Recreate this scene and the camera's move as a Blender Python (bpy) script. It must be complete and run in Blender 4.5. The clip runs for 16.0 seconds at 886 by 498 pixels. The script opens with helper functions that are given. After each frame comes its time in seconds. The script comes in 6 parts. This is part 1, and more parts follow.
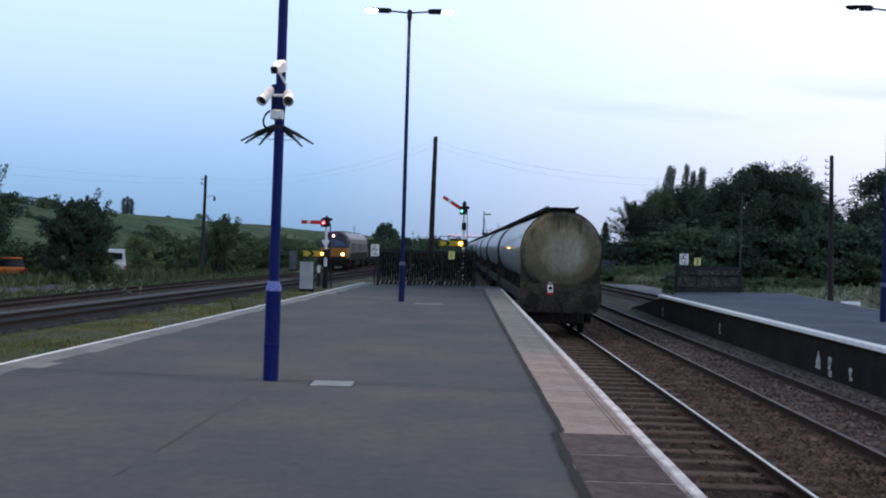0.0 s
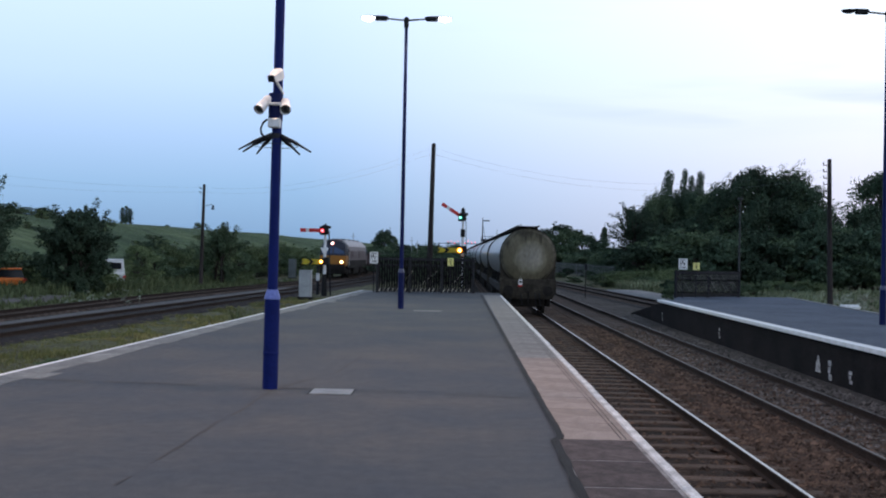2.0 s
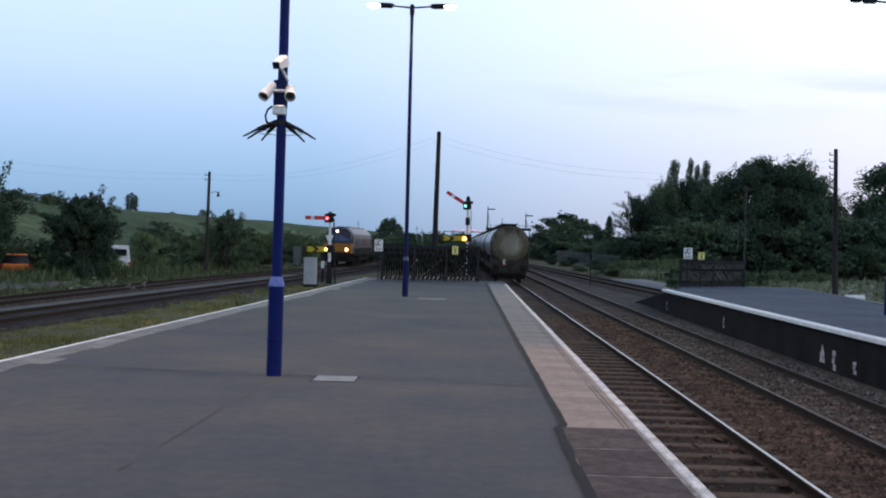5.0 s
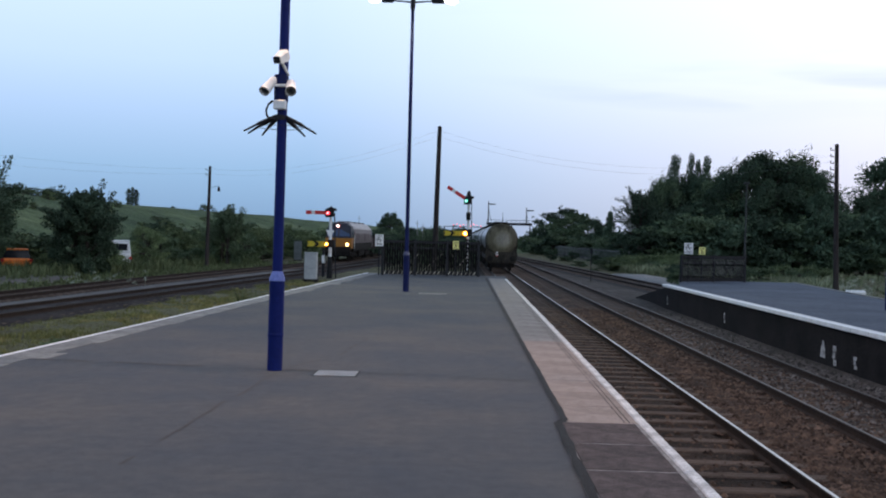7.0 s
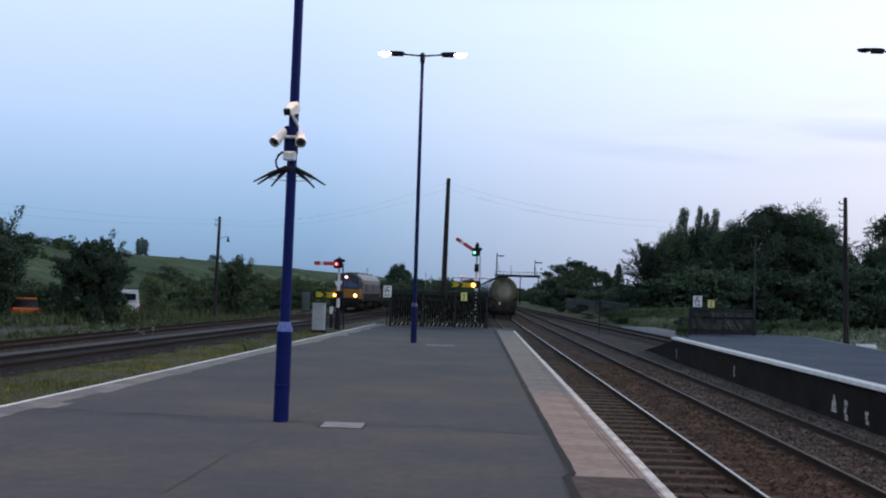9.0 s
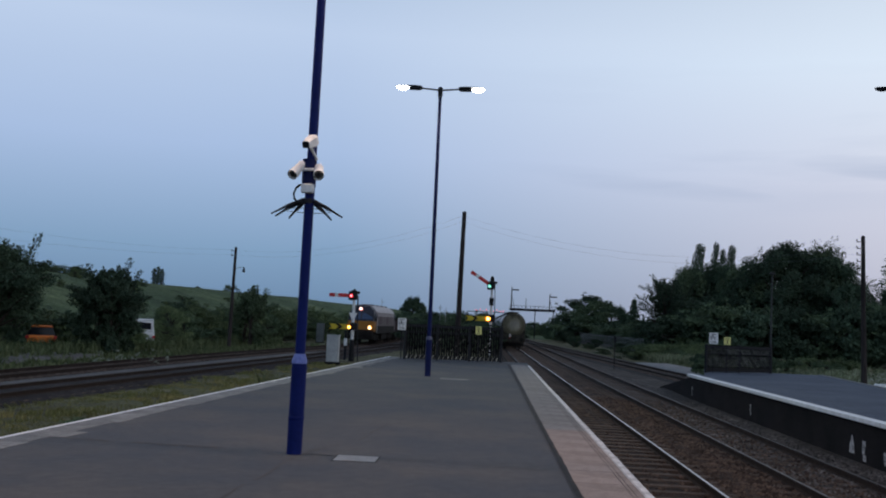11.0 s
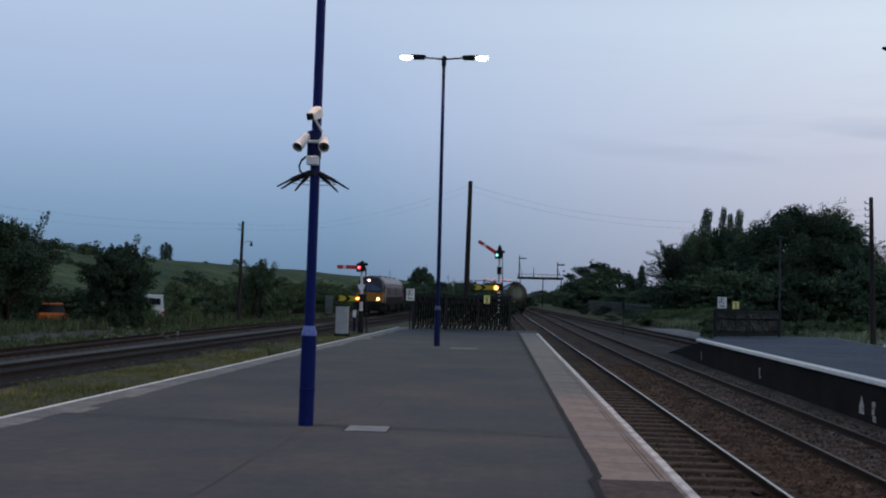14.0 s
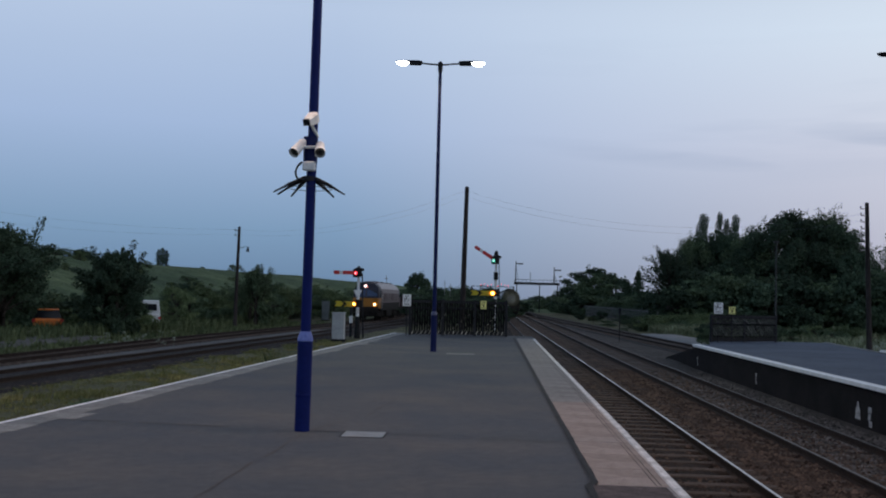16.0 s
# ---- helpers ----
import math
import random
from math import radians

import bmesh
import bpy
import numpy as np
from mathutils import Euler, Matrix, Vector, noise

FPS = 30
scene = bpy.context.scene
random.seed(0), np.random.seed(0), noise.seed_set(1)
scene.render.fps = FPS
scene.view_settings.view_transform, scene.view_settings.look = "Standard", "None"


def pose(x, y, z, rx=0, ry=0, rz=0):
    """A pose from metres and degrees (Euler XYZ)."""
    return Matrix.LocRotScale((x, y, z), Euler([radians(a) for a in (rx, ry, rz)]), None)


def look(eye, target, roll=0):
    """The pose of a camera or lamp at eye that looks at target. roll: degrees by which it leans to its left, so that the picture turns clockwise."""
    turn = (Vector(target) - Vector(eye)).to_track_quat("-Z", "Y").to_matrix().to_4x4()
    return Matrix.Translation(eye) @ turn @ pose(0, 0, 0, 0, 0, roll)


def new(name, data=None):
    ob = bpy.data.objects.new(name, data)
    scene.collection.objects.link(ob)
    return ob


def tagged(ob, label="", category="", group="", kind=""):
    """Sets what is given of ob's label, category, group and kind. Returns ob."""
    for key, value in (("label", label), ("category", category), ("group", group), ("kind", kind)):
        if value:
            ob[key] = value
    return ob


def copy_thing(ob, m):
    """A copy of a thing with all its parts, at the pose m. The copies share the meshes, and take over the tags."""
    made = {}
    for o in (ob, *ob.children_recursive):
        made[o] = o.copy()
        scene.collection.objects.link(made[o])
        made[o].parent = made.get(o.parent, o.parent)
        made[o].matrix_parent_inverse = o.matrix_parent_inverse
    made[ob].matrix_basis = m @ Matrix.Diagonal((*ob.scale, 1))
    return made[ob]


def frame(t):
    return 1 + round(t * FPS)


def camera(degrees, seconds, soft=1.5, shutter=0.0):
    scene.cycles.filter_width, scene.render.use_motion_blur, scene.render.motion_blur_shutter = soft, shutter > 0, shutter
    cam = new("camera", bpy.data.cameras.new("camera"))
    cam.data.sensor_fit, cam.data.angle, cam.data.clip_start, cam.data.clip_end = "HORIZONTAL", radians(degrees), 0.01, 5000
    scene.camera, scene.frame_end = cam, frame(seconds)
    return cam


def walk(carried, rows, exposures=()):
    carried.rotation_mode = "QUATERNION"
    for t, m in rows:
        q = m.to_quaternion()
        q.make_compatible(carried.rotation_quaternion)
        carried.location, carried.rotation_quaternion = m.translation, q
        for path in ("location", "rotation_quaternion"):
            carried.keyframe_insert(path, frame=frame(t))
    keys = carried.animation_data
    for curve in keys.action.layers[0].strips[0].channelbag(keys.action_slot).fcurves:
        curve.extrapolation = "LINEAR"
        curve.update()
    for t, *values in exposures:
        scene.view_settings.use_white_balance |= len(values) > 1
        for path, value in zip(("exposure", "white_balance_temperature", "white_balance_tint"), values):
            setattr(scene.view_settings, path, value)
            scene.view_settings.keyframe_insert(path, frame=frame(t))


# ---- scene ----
cam = camera(47.1, 16.0, soft=2.0)

PATH = [
    (0, pose(-0.016, -0.004, 1.619, 89.935, -1.652, 1.095)),
    (0.5, pose(-0.016, -0.003, 1.617, 90.030, -1.291, 1.178)),
    (1, pose(-0.010, -0.003, 1.620, 90.182, -1.282, 1.171)),
    (1.5, pose(-0.007, -0.003, 1.617, 90.267, -1.024, 1.092)),
    (2, pose(-0.008, -0.004, 1.620, 90.320, -1.148, 1.045)),
    (2.5, pose(-0.007, -0.002, 1.618, 90.290, -0.964, 1.260)),
    (3, pose(-0.008, -0.001, 1.618, 90.195, -0.940, 1.462)),
    (3.5, pose(0.001, 0.001, 1.614, 90.078, -0.918, 1.509)),
    (4, pose(0.002, 0.000, 1.617, 89.937, -1.361, 1.475)),
    (6.5, pose(-0.001, -0.003, 1.614, 89.377, -1.413, 1.231)),
    (7, pose(-0.000, 0.000, 1.616, 89.362, -1.483, 1.360)),
    (7.5, pose(0.003, -0.000, 1.617, 89.415, -1.370, 1.424)),
    (8, pose(-0.000, 0.000, 1.615, 89.483, -1.334, 1.500)),
    (8.5, pose(0.002, 0.001, 1.616, 90.498, -1.687, 1.604)),
    (8.7, pose(0.003, 0.002, 1.614, 91.310, -1.730, 1.690)),
    (9, pose(0.004, 0.003, 1.612, 92.255, -1.788, 1.825)),
    (9.2, pose(0.007, 0.006, 1.610, 93.076, -1.785, 1.905)),
    (11.3, pose(-0.011, -0.003, 1.623, 94.083, -2.590, 2.676)),
    (11.5, pose(-0.007, -0.002, 1.615, 94.015, -2.195, 2.805)),
    (12, pose(-0.010, -0.003, 1.615, 93.521, -2.233, 2.905)),
    (12.5, pose(-0.011, -0.003, 1.615, 93.255, -1.958, 3.060)),
    (13, pose(-0.006, -0.001, 1.613, 92.896, -1.550, 3.032)),
    (13.5, pose(-0.008, -0.001, 1.613, 92.540, -1.298, 2.976)),
    (14, pose(-0.010, -0.001, 1.616, 92.381, -1.441, 3.094)),
    (14.5, pose(-0.006, -0.001, 1.617, 92.287, -1.284, 3.055)),
    (15, pose(-0.006, -0.001, 1.620, 92.368, -1.512, 2.937)),
    (15.5, pose(-0.004, -0.000, 1.617, 92.498, -1.246, 2.953)),
    (16, pose(-0.006, -0.002, 1.617, 92.693, -1.411, 2.903)),
]
SKY, LANTERN = 1.0, 690.0      # strength of the sky; watts of a lantern
EXPOSURES = [(0, 0.03, 6250, 10), (2.0, 0.0, 6350, 10), (3.5, 0.0, 6500, 10), (8.0, -0.01, 6500, 10), (9.2, -0.24, 6470, 10), (11.3, -0.67, 6430, 10), (16, -0.75, 6430, 10)]
walk(cam, PATH, EXPOSURES)


# world: dusk sky, brighter overhead and towards the west on the right
world = bpy.data.worlds.new("dusk_sky")
scene.world = world
world.use_nodes = True
wn, wl = world.node_tree.nodes, world.node_tree.links
wn.clear()


def wnode(kind, **kw):
    n = wn.new(kind)
    for k, v in kw.items():
        n.inputs[k].default_value = v
    return n


def wmath(op, a, b=None):
    n = wn.new("ShaderNodeMath")
    n.operation = op
    for i, v in enumerate((a, b)):
        if v is None:
            continue
        if isinstance(v, (int, float)):
            n.inputs[i].default_value = v
        else:
            wl.new(v, n.inputs[i])
    return n.outputs[0]


def wramp(fac, stops):
    n = wn.new("ShaderNodeValToRGB")
    els = n.color_ramp.elements
    while len(els) < len(stops):
        els.new(0.5)
    for e, (at, c) in zip(els, stops):
        e.position, e.color = at, (*c, 1)
    wl.new(fac, n.inputs[0])
    return n.outputs[0]


def wmix(fac, a, b):
    n = wn.new("ShaderNodeMix")
    n.data_type = "RGBA"
    wl.new(fac, n.inputs[0])
    wl.new(a, n.inputs[6])
    if isinstance(b, tuple):
        n.inputs[7].default_value = (*b, 1)
    else:
        wl.new(b, n.inputs[7])
    return n.outputs[2]


coords = wn.new("ShaderNodeTexCoord")
sep = wn.new("ShaderNodeSeparateXYZ")
wl.new(coords.outputs["Generated"], sep.inputs[0])
elev = wmath("MAXIMUM", sep.outputs[2], 0.0)
# away from the sunset, and towards it
east = wramp(elev, [(0.0, (0.235, 0.378, 0.60)), (0.06, (0.348, 0.55, 0.82)), (0.16, (0.615, 0.81, 1.165)), (0.27, (0.795, 0.975, 1.28)), (0.42, (0.54, 0.72, 0.98)), (1.0, (0.17, 0.255, 0.42))])
west = wramp(elev, [(0.0, (0.66, 0.665, 0.80)), (0.05, (0.81, 0.82, 0.985)), (0.14, (1.02, 1.06, 1.24)), (0.25, (1.13, 1.28, 1.46)), (0.42, (0.80, 0.92, 1.10)), (1.0, (0.17, 0.255, 0.42))])
side = wmath("ADD", wmath("MULTIPLY", sep.outputs[0], 1.95), 0.30)
n = wn.new("ShaderNodeClamp")
wl.new(side, n.inputs[0])
sky_col = wmix(n.outputs[0], east, west)
# thin streaks of cloud
mapping = wn.new("ShaderNodeMapping")
mapping.inputs["Scale"].default_value = (1.6, 1.6, 15.0)
wl.new(coords.outputs["Generated"], mapping.inputs[0])
cloud = wn.new("ShaderNodeTexNoise")
cloud.inputs["Scale"].default_value, cloud.inputs["Detail"].default_value = 1.6, 4.0
wl.new(mapping.outputs[0], cloud.inputs[0])
band = wramp(elev, [(0.10, (0, 0, 0)), (0.15, (1, 1, 1)), (0.21, (1, 1, 1)), (0.26, (0, 0, 0))])
reach = wramp(wmath("ADD", sep.outputs[0], 0.5), [(0.42, (0.15, 0.15, 0.15)), (0.60, (1, 1, 1))])
wisp = wramp(cloud.outputs[0], [(0.46, (0, 0, 0)), (0.62, (0.22, 0.22, 0.22))])
streak = wmath("MULTIPLY", wmath("MULTIPLY", wisp, band), reach)
# two long flat banks of thin cloud: centre across and up, half-lengths, slope, density
ragged = wramp(cloud.outputs[0], [(0.36, (0.25, 0.25, 0.25)), (0.60, (1, 1, 1))])
for cx, cz, wx, wz, slope, dense in ((0.155, 0.137, 0.115, 0.010, -0.08, 0.42), (0.40, 0.150, 0.135, 0.013, -0.10, 0.50), (0.06, 0.152, 0.08, 0.007, -0.05, 0.18)):
    dx = wmath("SUBTRACT", sep.outputs[0], cx)
    dz = wmath("SUBTRACT", wmath("SUBTRACT", sep.outputs[2], cz), wmath("MULTIPLY", dx, slope))
    far2 = wmath("ADD", wmath("POWER", wmath("ABSOLUTE", wmath("DIVIDE", dx, wx)), 2.0), wmath("POWER", wmath("ABSOLUTE", wmath("DIVIDE", dz, wz)), 2.0))
    bank_of = wmath("MULTIPLY", wmath("MAXIMUM", wmath("SUBTRACT", 1.0, far2), 0.0), dense)
    streak = wmath("ADD", streak, wmath("MULTIPLY", bank_of, ragged))
sky_col = wmix(streak, sky_col, (0.50, 0.63, 0.88))
bg = wn.new("ShaderNodeBackground")
bg.inputs[1].default_value = SKY
wl.new(sky_col, bg.inputs[0])
wo = wn.new("ShaderNodeOutputWorld")
wl.new(bg.outputs[0], wo.inputs[0])

# the last glow of the set sun: very soft and weak
sun = new("sun", bpy.data.lights.new("sun", "SUN"))
sun.data.energy, sun.data.angle, sun.data.color = 0.25, radians(40), (1.0, 0.86, 0.78)
sun.matrix_world = look((60, 10, 40), (0, 20, 0))


# ---------------------------------------------------------------- materials
def surf(name, c1, c2, scale=3.0, rough=0.8, bump=0.3, fine=60.0, metal=0.0, c3=None, grain=0.5, spread=0.0, island=0.0, coat=0.0, stretch=None, dist=0.02, gloss=0.3, mottle=None):
    """Two tones at a broad scale, a fine grain and relief."""
    m = bpy.data.materials.new(name)
    m.use_nodes = True
    nt = m.node_tree
    nd, lk = nt.nodes, nt.links
    p = nd["Principled BSDF"]
    tc = nd.new("ShaderNodeTexCoord")
    src = tc.outputs["Object"]
    if stretch:
        mp = nd.new("ShaderNodeMapping")
        mp.inputs["Scale"].default_value = stretch
        lk.new(src, mp.inputs[0])
        src = mp.outputs[0]
    a = nd.new("ShaderNodeTexNoise")
    a.inputs["Scale"].default_value, a.inputs["Detail"].default_value, a.inputs["Roughness"].default_value = scale, 6.0, 0.62
    lk.new(src, a.inputs[0])
    b = nd.new("ShaderNodeTexNoise")
    b.inputs["Scale"].default_value, b.inputs["Detail"].default_value = fine, 3.0
    lk.new(src, b.inputs[0])
    r = nd.new("ShaderNodeValToRGB")
    r.color_ramp.elements[0].position, r.color_ramp.elements[1].position = 0.32, 0.68
    r.color_ramp.elements[0].color, r.color_ramp.elements[1].color = (*c1, 1), (*c2, 1)
    if c3:
        e = r.color_ramp.elements.new(0.52)
        e.color = (*c3, 1)
    lk.new(a.outputs[0], r.inputs[0])
    mx = nd.new("ShaderNodeMix")
    mx.data_type, mx.blend_type = "RGBA", "MULTIPLY"
    mx.inputs[0].default_value = 1.0
    g = nd.new("ShaderNodeMapRange")
    g.inputs["From Min"].default_value, g.inputs["From Max"].default_value = 0.3, 0.7
    g.inputs["To Min"].default_value, g.inputs["To Max"].default_value = 1 - grain, 1 + grain
    lk.new(b.outputs[0], g.inputs[0])
    lk.new(r.outputs[0], mx.inputs[6])
    lk.new(g.outputs[0], mx.inputs[7])
    col = mx.outputs[2]
    if mottle:
        c = nd.new("ShaderNodeTexNoise")
        c.inputs["Scale"].default_value, c.inputs["Detail"].default_value, c.inputs["Roughness"].default_value = mottle[0], 4.0, 0.7
        lk.new(src, c.inputs[0])
        h = nd.new("ShaderNodeValToRGB")
        lo, hi = mottle[1], mottle[2]
        h.color_ramp.elements[0].position, h.color_ramp.elements[1].position = 0.34, 0.66
        h.color_ramp.elements[0].color, h.color_ramp.elements[1].color = (*lo, 1), (*hi, 1)
        lk.new(c.outputs[0], h.inputs[0])
        m3 = nd.new("ShaderNodeMix")
        m3.data_type, m3.blend_type = "RGBA", "MULTIPLY"
        m3.inputs[0].default_value = 1.0
        lk.new(col, m3.inputs[6])
        lk.new(h.outputs[0], m3.inputs[7])
        col = m3.outputs[2]
    for s, kind, out in ((spread, "ShaderNodeObjectInfo", "Random"), (island, "ShaderNodeNewGeometry", "Random Per Island")):
        if not s:
            continue
        src2 = nd.new(kind).outputs[out]
        v = nd.new("ShaderNodeMapRange")
        v.inputs["To Min"].default_value, v.inputs["To Max"].default_value = 1 - s, 1 + s
        lk.new(src2, v.inputs[0])
        m2 = nd.new("ShaderNodeMix")
        m2.data_type, m2.blend_type = "RGBA", "MULTIPLY"
        m2.inputs[0].default_value = 1.0
        lk.new(col, m2.inputs[6])
        lk.new(v.outputs[0], m2.inputs[7])
        col = m2.outputs[2]
    lk.new(col, p.inputs["Base Color"])
    p.inputs["Metallic"].default_value = metal
    rr = nd.new("ShaderNodeMapRange")
    rr.inputs["To Min"].default_value, rr.inputs["To Max"].default_value = max(0.03, rough - 0.12), min(1.0, rough + 0.12)
    lk.new(a.outputs[0], rr.inputs[0])
    lk.new(rr.outputs[0], p.inputs["Roughness"])
    p.inputs["Specular IOR Level"].default_value = gloss
    p.inputs["Coat Weight"].default_value = coat
    if bump:
        bp = nd.new("ShaderNodeBump")
        bp.inputs["Strength"].default_value, bp.inputs["Distance"].default_value = bump, dist
        lk.new(b.outputs[0], bp.inputs["Height"])
        lk.new(bp.outputs[0], p.inputs["Normal"])
    return m


def glow(name, colour, strength):
    m = bpy.data.materials.new(name)
    m.use_nodes = True
    p = m.node_tree.nodes["Principled BSDF"]
    p.inputs["Base Color"].default_value = (*colour, 1)
    p.inputs["Emission Color"].default_value = (*colour, 1)
    p.inputs["Emission Strength"].default_value = strength
    return m


ASPHALT = surf("asphalt", (0.056, 0.066, 0.083), (0.104, 0.101, 0.101), 0.42, 0.9, 0.5, 120, c3=(0.079, 0.083, 0.091), grain=0.30, dist=0.008, gloss=0.15, mottle=(7.0, (0.87, 0.87, 0.88), (1.11, 1.10, 1.09)))
ASPHALT_OLD = surf("asphalt_old", (0.058, 0.072, 0.100), (0.100, 0.115, 0.150), 0.5, 0.9, 0.4, 90, grain=0.25, dist=0.006, gloss=0.12, mottle=(5.0, (0.82, 0.84, 0.85), (1.18, 1.15, 1.12)))
TAR = surf("tar", (0.008, 0.008, 0.009), (0.018, 0.017, 0.018), 4, 0.7, 0.2, 80, gloss=0.12)
SEAM = surf("groove_line", (0.085, 0.076, 0.072), (0.15, 0.135, 0.128), 4, 0.8, 0.2, 80, gloss=0.12)
SEAM_FAINT = surf("faint_seam", (0.056, 0.054, 0.056), (0.092, 0.088, 0.088), 9, 0.9, 0.2, 80, gloss=0.12)
SLAB = surf("paving_slab", (0.205, 0.168, 0.150), (0.315, 0.262, 0.238), 1.5, 0.85, 0.4, 70, grain=0.2, spread=0.07, dist=0.006, gloss=0.12, mottle=(8.0, (0.86, 0.85, 0.85), (1.12, 1.12, 1.12)))
# greyer slab: the warm lamp tint's fading with distance is put into the colour
SLAB_FAR_TINT = surf("paving_slab_far_tint", (0.150, 0.146, 0.142), (0.235, 0.226, 0.220), 1.5, 0.85, 0.4, 70, grain=0.25, spread=0.06, dist=0.006, gloss=0.12, mottle=(8.0, (0.8, 0.8, 0.8), (1.16, 1.15, 1.15)))
MORTAR = surf("mortar", (0.13, 0.12, 0.117), (0.36, 0.34, 0.335), 5, 0.9, 0.3, 60, grain=0.3, gloss=0.1)
SLAB_DARK = surf("paving_slab_dark", (0.048, 0.038, 0.039), (0.098, 0.080, 0.078), 2.0, 0.85, 0.5, 60, grain=0.3, spread=0.15, dist=0.008, gloss=0.12, mottle=(9.0, (0.72, 0.71, 0.72), (1.3, 1.28, 1.26)))
SLAB_GREY = surf("edge_slab_grey", (0.125, 0.128, 0.130), (0.215, 0.218, 0.216), 2.0, 0.88, 0.4, 60, grain=0.25, spread=0.12, dist=0.006, mottle=(8.0, (0.82, 0.82, 0.82), (1.16, 1.16, 1.16)))
WHITE_LINE = surf("white_line_paint", (0.36, 0.35, 0.345), (0.76, 0.75, 0.75), 4.0, 0.75, 0.3, 60, c3=(0.62, 0.61, 0.61), grain=0.2, spread=0.08, dist=0.005, mottle=(22.0, (0.74, 0.72, 0.71), (1.1, 1.1, 1.1)))
# near-black, with the shade on the wall faces put into the colour
WALL_DARK = surf("near_black_wall", (0.010, 0.010, 0.011), (0.022, 0.020, 0.021), 1.2, 0.95, 0.5, 30, grain=0.3, gloss=0.06)
BALLAST = surf("ballast", (0.038, 0.023, 0.016), (0.105, 0.064, 0.044), 0.8, 0.95, 1.0, 28, c3=(0.062, 0.038, 0.027), grain=0.6, dist=0.05, gloss=0.15)
BALLAST_DARK = surf("ballast_dark", (0.018, 0.015, 0.016), (0.05, 0.043, 0.043), 0.8, 0.95, 1.0, 28, grain=0.5, dist=0.05, gloss=0.12)
BALLAST_RUST = surf("ballast_rust", (0.028, 0.019, 0.014), (0.125, 0.078, 0.055), 1.0, 0.95, 1.0, 24, c3=(0.064, 0.041, 0.030), grain=0.7, dist=0.06, gloss=0.12, mottle=(9.0, (0.55, 0.53, 0.52), (1.45, 1.42, 1.4)))
# darker bed: the shadow between the sleepers is put into this brown
BALLAST_SHADED = surf("ballast_shaded", (0.014, 0.010, 0.008), (0.045, 0.031, 0.024), 0.8, 0.95, 1.0, 28, c3=(0.026, 0.018, 0.014), grain=0.6, dist=0.05, gloss=0.12, mottle=(10.0, (0.6, 0.6, 0.6), (1.4, 1.4, 1.4)))
BALLAST_GREY = surf("ballast_grey", (0.036, 0.032, 0.030), (0.100, 0.088, 0.082), 0.8, 0.95, 1.0, 26, grain=0.6, dist=0.06, gloss=0.12, mottle=(9.0, (0.6, 0.6, 0.6), (1.4, 1.38, 1.36)))
YARD = surf("yard_ballast", (0.042, 0.036, 0.032), (0.112, 0.097, 0.088), 0.35, 0.95, 1.0, 12, c3=(0.066, 0.057, 0.051), grain=0.5, dist=0.06, gloss=0.12, mottle=(2.5, (0.65, 0.65, 0.65), (1.35, 1.32, 1.3)))
STONES = surf("ballast_stone", (0.032, 0.022, 0.017), (0.118, 0.078, 0.058), 2.0, 0.9, 0.3, 60, grain=0.3, island=0.65, gloss=0.15)
STONES_GREY = surf("ballast_stone_grey", (0.050, 0.043, 0.040), (0.150, 0.132, 0.122), 2.0, 0.9, 0.3, 60, grain=0.3, island=0.65, gloss=0.15)
FADED = surf("faded_white_paint", (0.10, 0.10, 0.105), (0.50, 0.50, 0.51), 14, 0.8, 0.2, 60, grain=0.3, dist=0.005)
SLEEPER = surf("sleeper", (0.056, 0.041, 0.033), (0.132, 0.098, 0.080), 3, 0.9, 0.6, 40, grain=0.4, spread=0.2, stretch=(1, 5, 1), gloss=0.12)
RAIL_TOP = surf("rail_worn_steel", (0.46, 0.45, 0.44), (0.62, 0.60, 0.59), 3, 0.36, 0.05, 60, metal=1.0, grain=0.1)
RAIL_DULL = surf("rail_dull_steel", (0.062, 0.058, 0.057), (0.115, 0.108, 0.106), 3, 0.5, 0.1, 60, metal=0.5, grain=0.2)
RAIL_RUST = surf("rail_rust", (0.020, 0.015, 0.013), (0.046, 0.033, 0.028), 8, 0.9, 0.4, 50, grain=0.3, gloss=0.12)
EARTH = surf("earth_grass", (0.076, 0.070, 0.044), (0.180, 0.164, 0.098), 0.25, 0.95, 1.0, 9, c3=(0.098, 0.096, 0.050), grain=0.5, dist=0.15, gloss=0.15)
HILL = surf("hill_grass", (0.042, 0.070, 0.032), (0.120, 0.150, 0.070), 0.03, 0.95, 1.0, 3, c3=(0.068, 0.098, 0.044), grain=0.4, dist=0.3, gloss=0.15, mottle=(0.28, (0.55, 0.60, 0.58), (1.40, 1.36, 1.35)))
PATH_GRAVEL = surf("path_gravel", (0.16, 0.155, 0.155), (0.26, 0.25, 0.245), 0.8, 0.95, 0.6, 25, grain=0.3, gloss=0.12)
CESS = surf("pale_cess", (0.085, 0.078, 0.075), (0.14, 0.13, 0.125), 0.8, 0.95, 0.6, 25, grain=0.3, gloss=0.12)
GRASS = surf("grass_blade", (0.135, 0.118, 0.046), (0.300, 0.250, 0.105), 0.35, 0.9, 0.0, 20, c3=(0.150, 0.158, 0.062), grain=0.25, island=0.35, gloss=0.15)
GRASS_GREEN = surf("weed_leaf", (0.055, 0.078, 0.036), (0.135, 0.155, 0.075), 0.6, 0.85, 0.0, 20, grain=0.25, island=0.4, gloss=0.15)
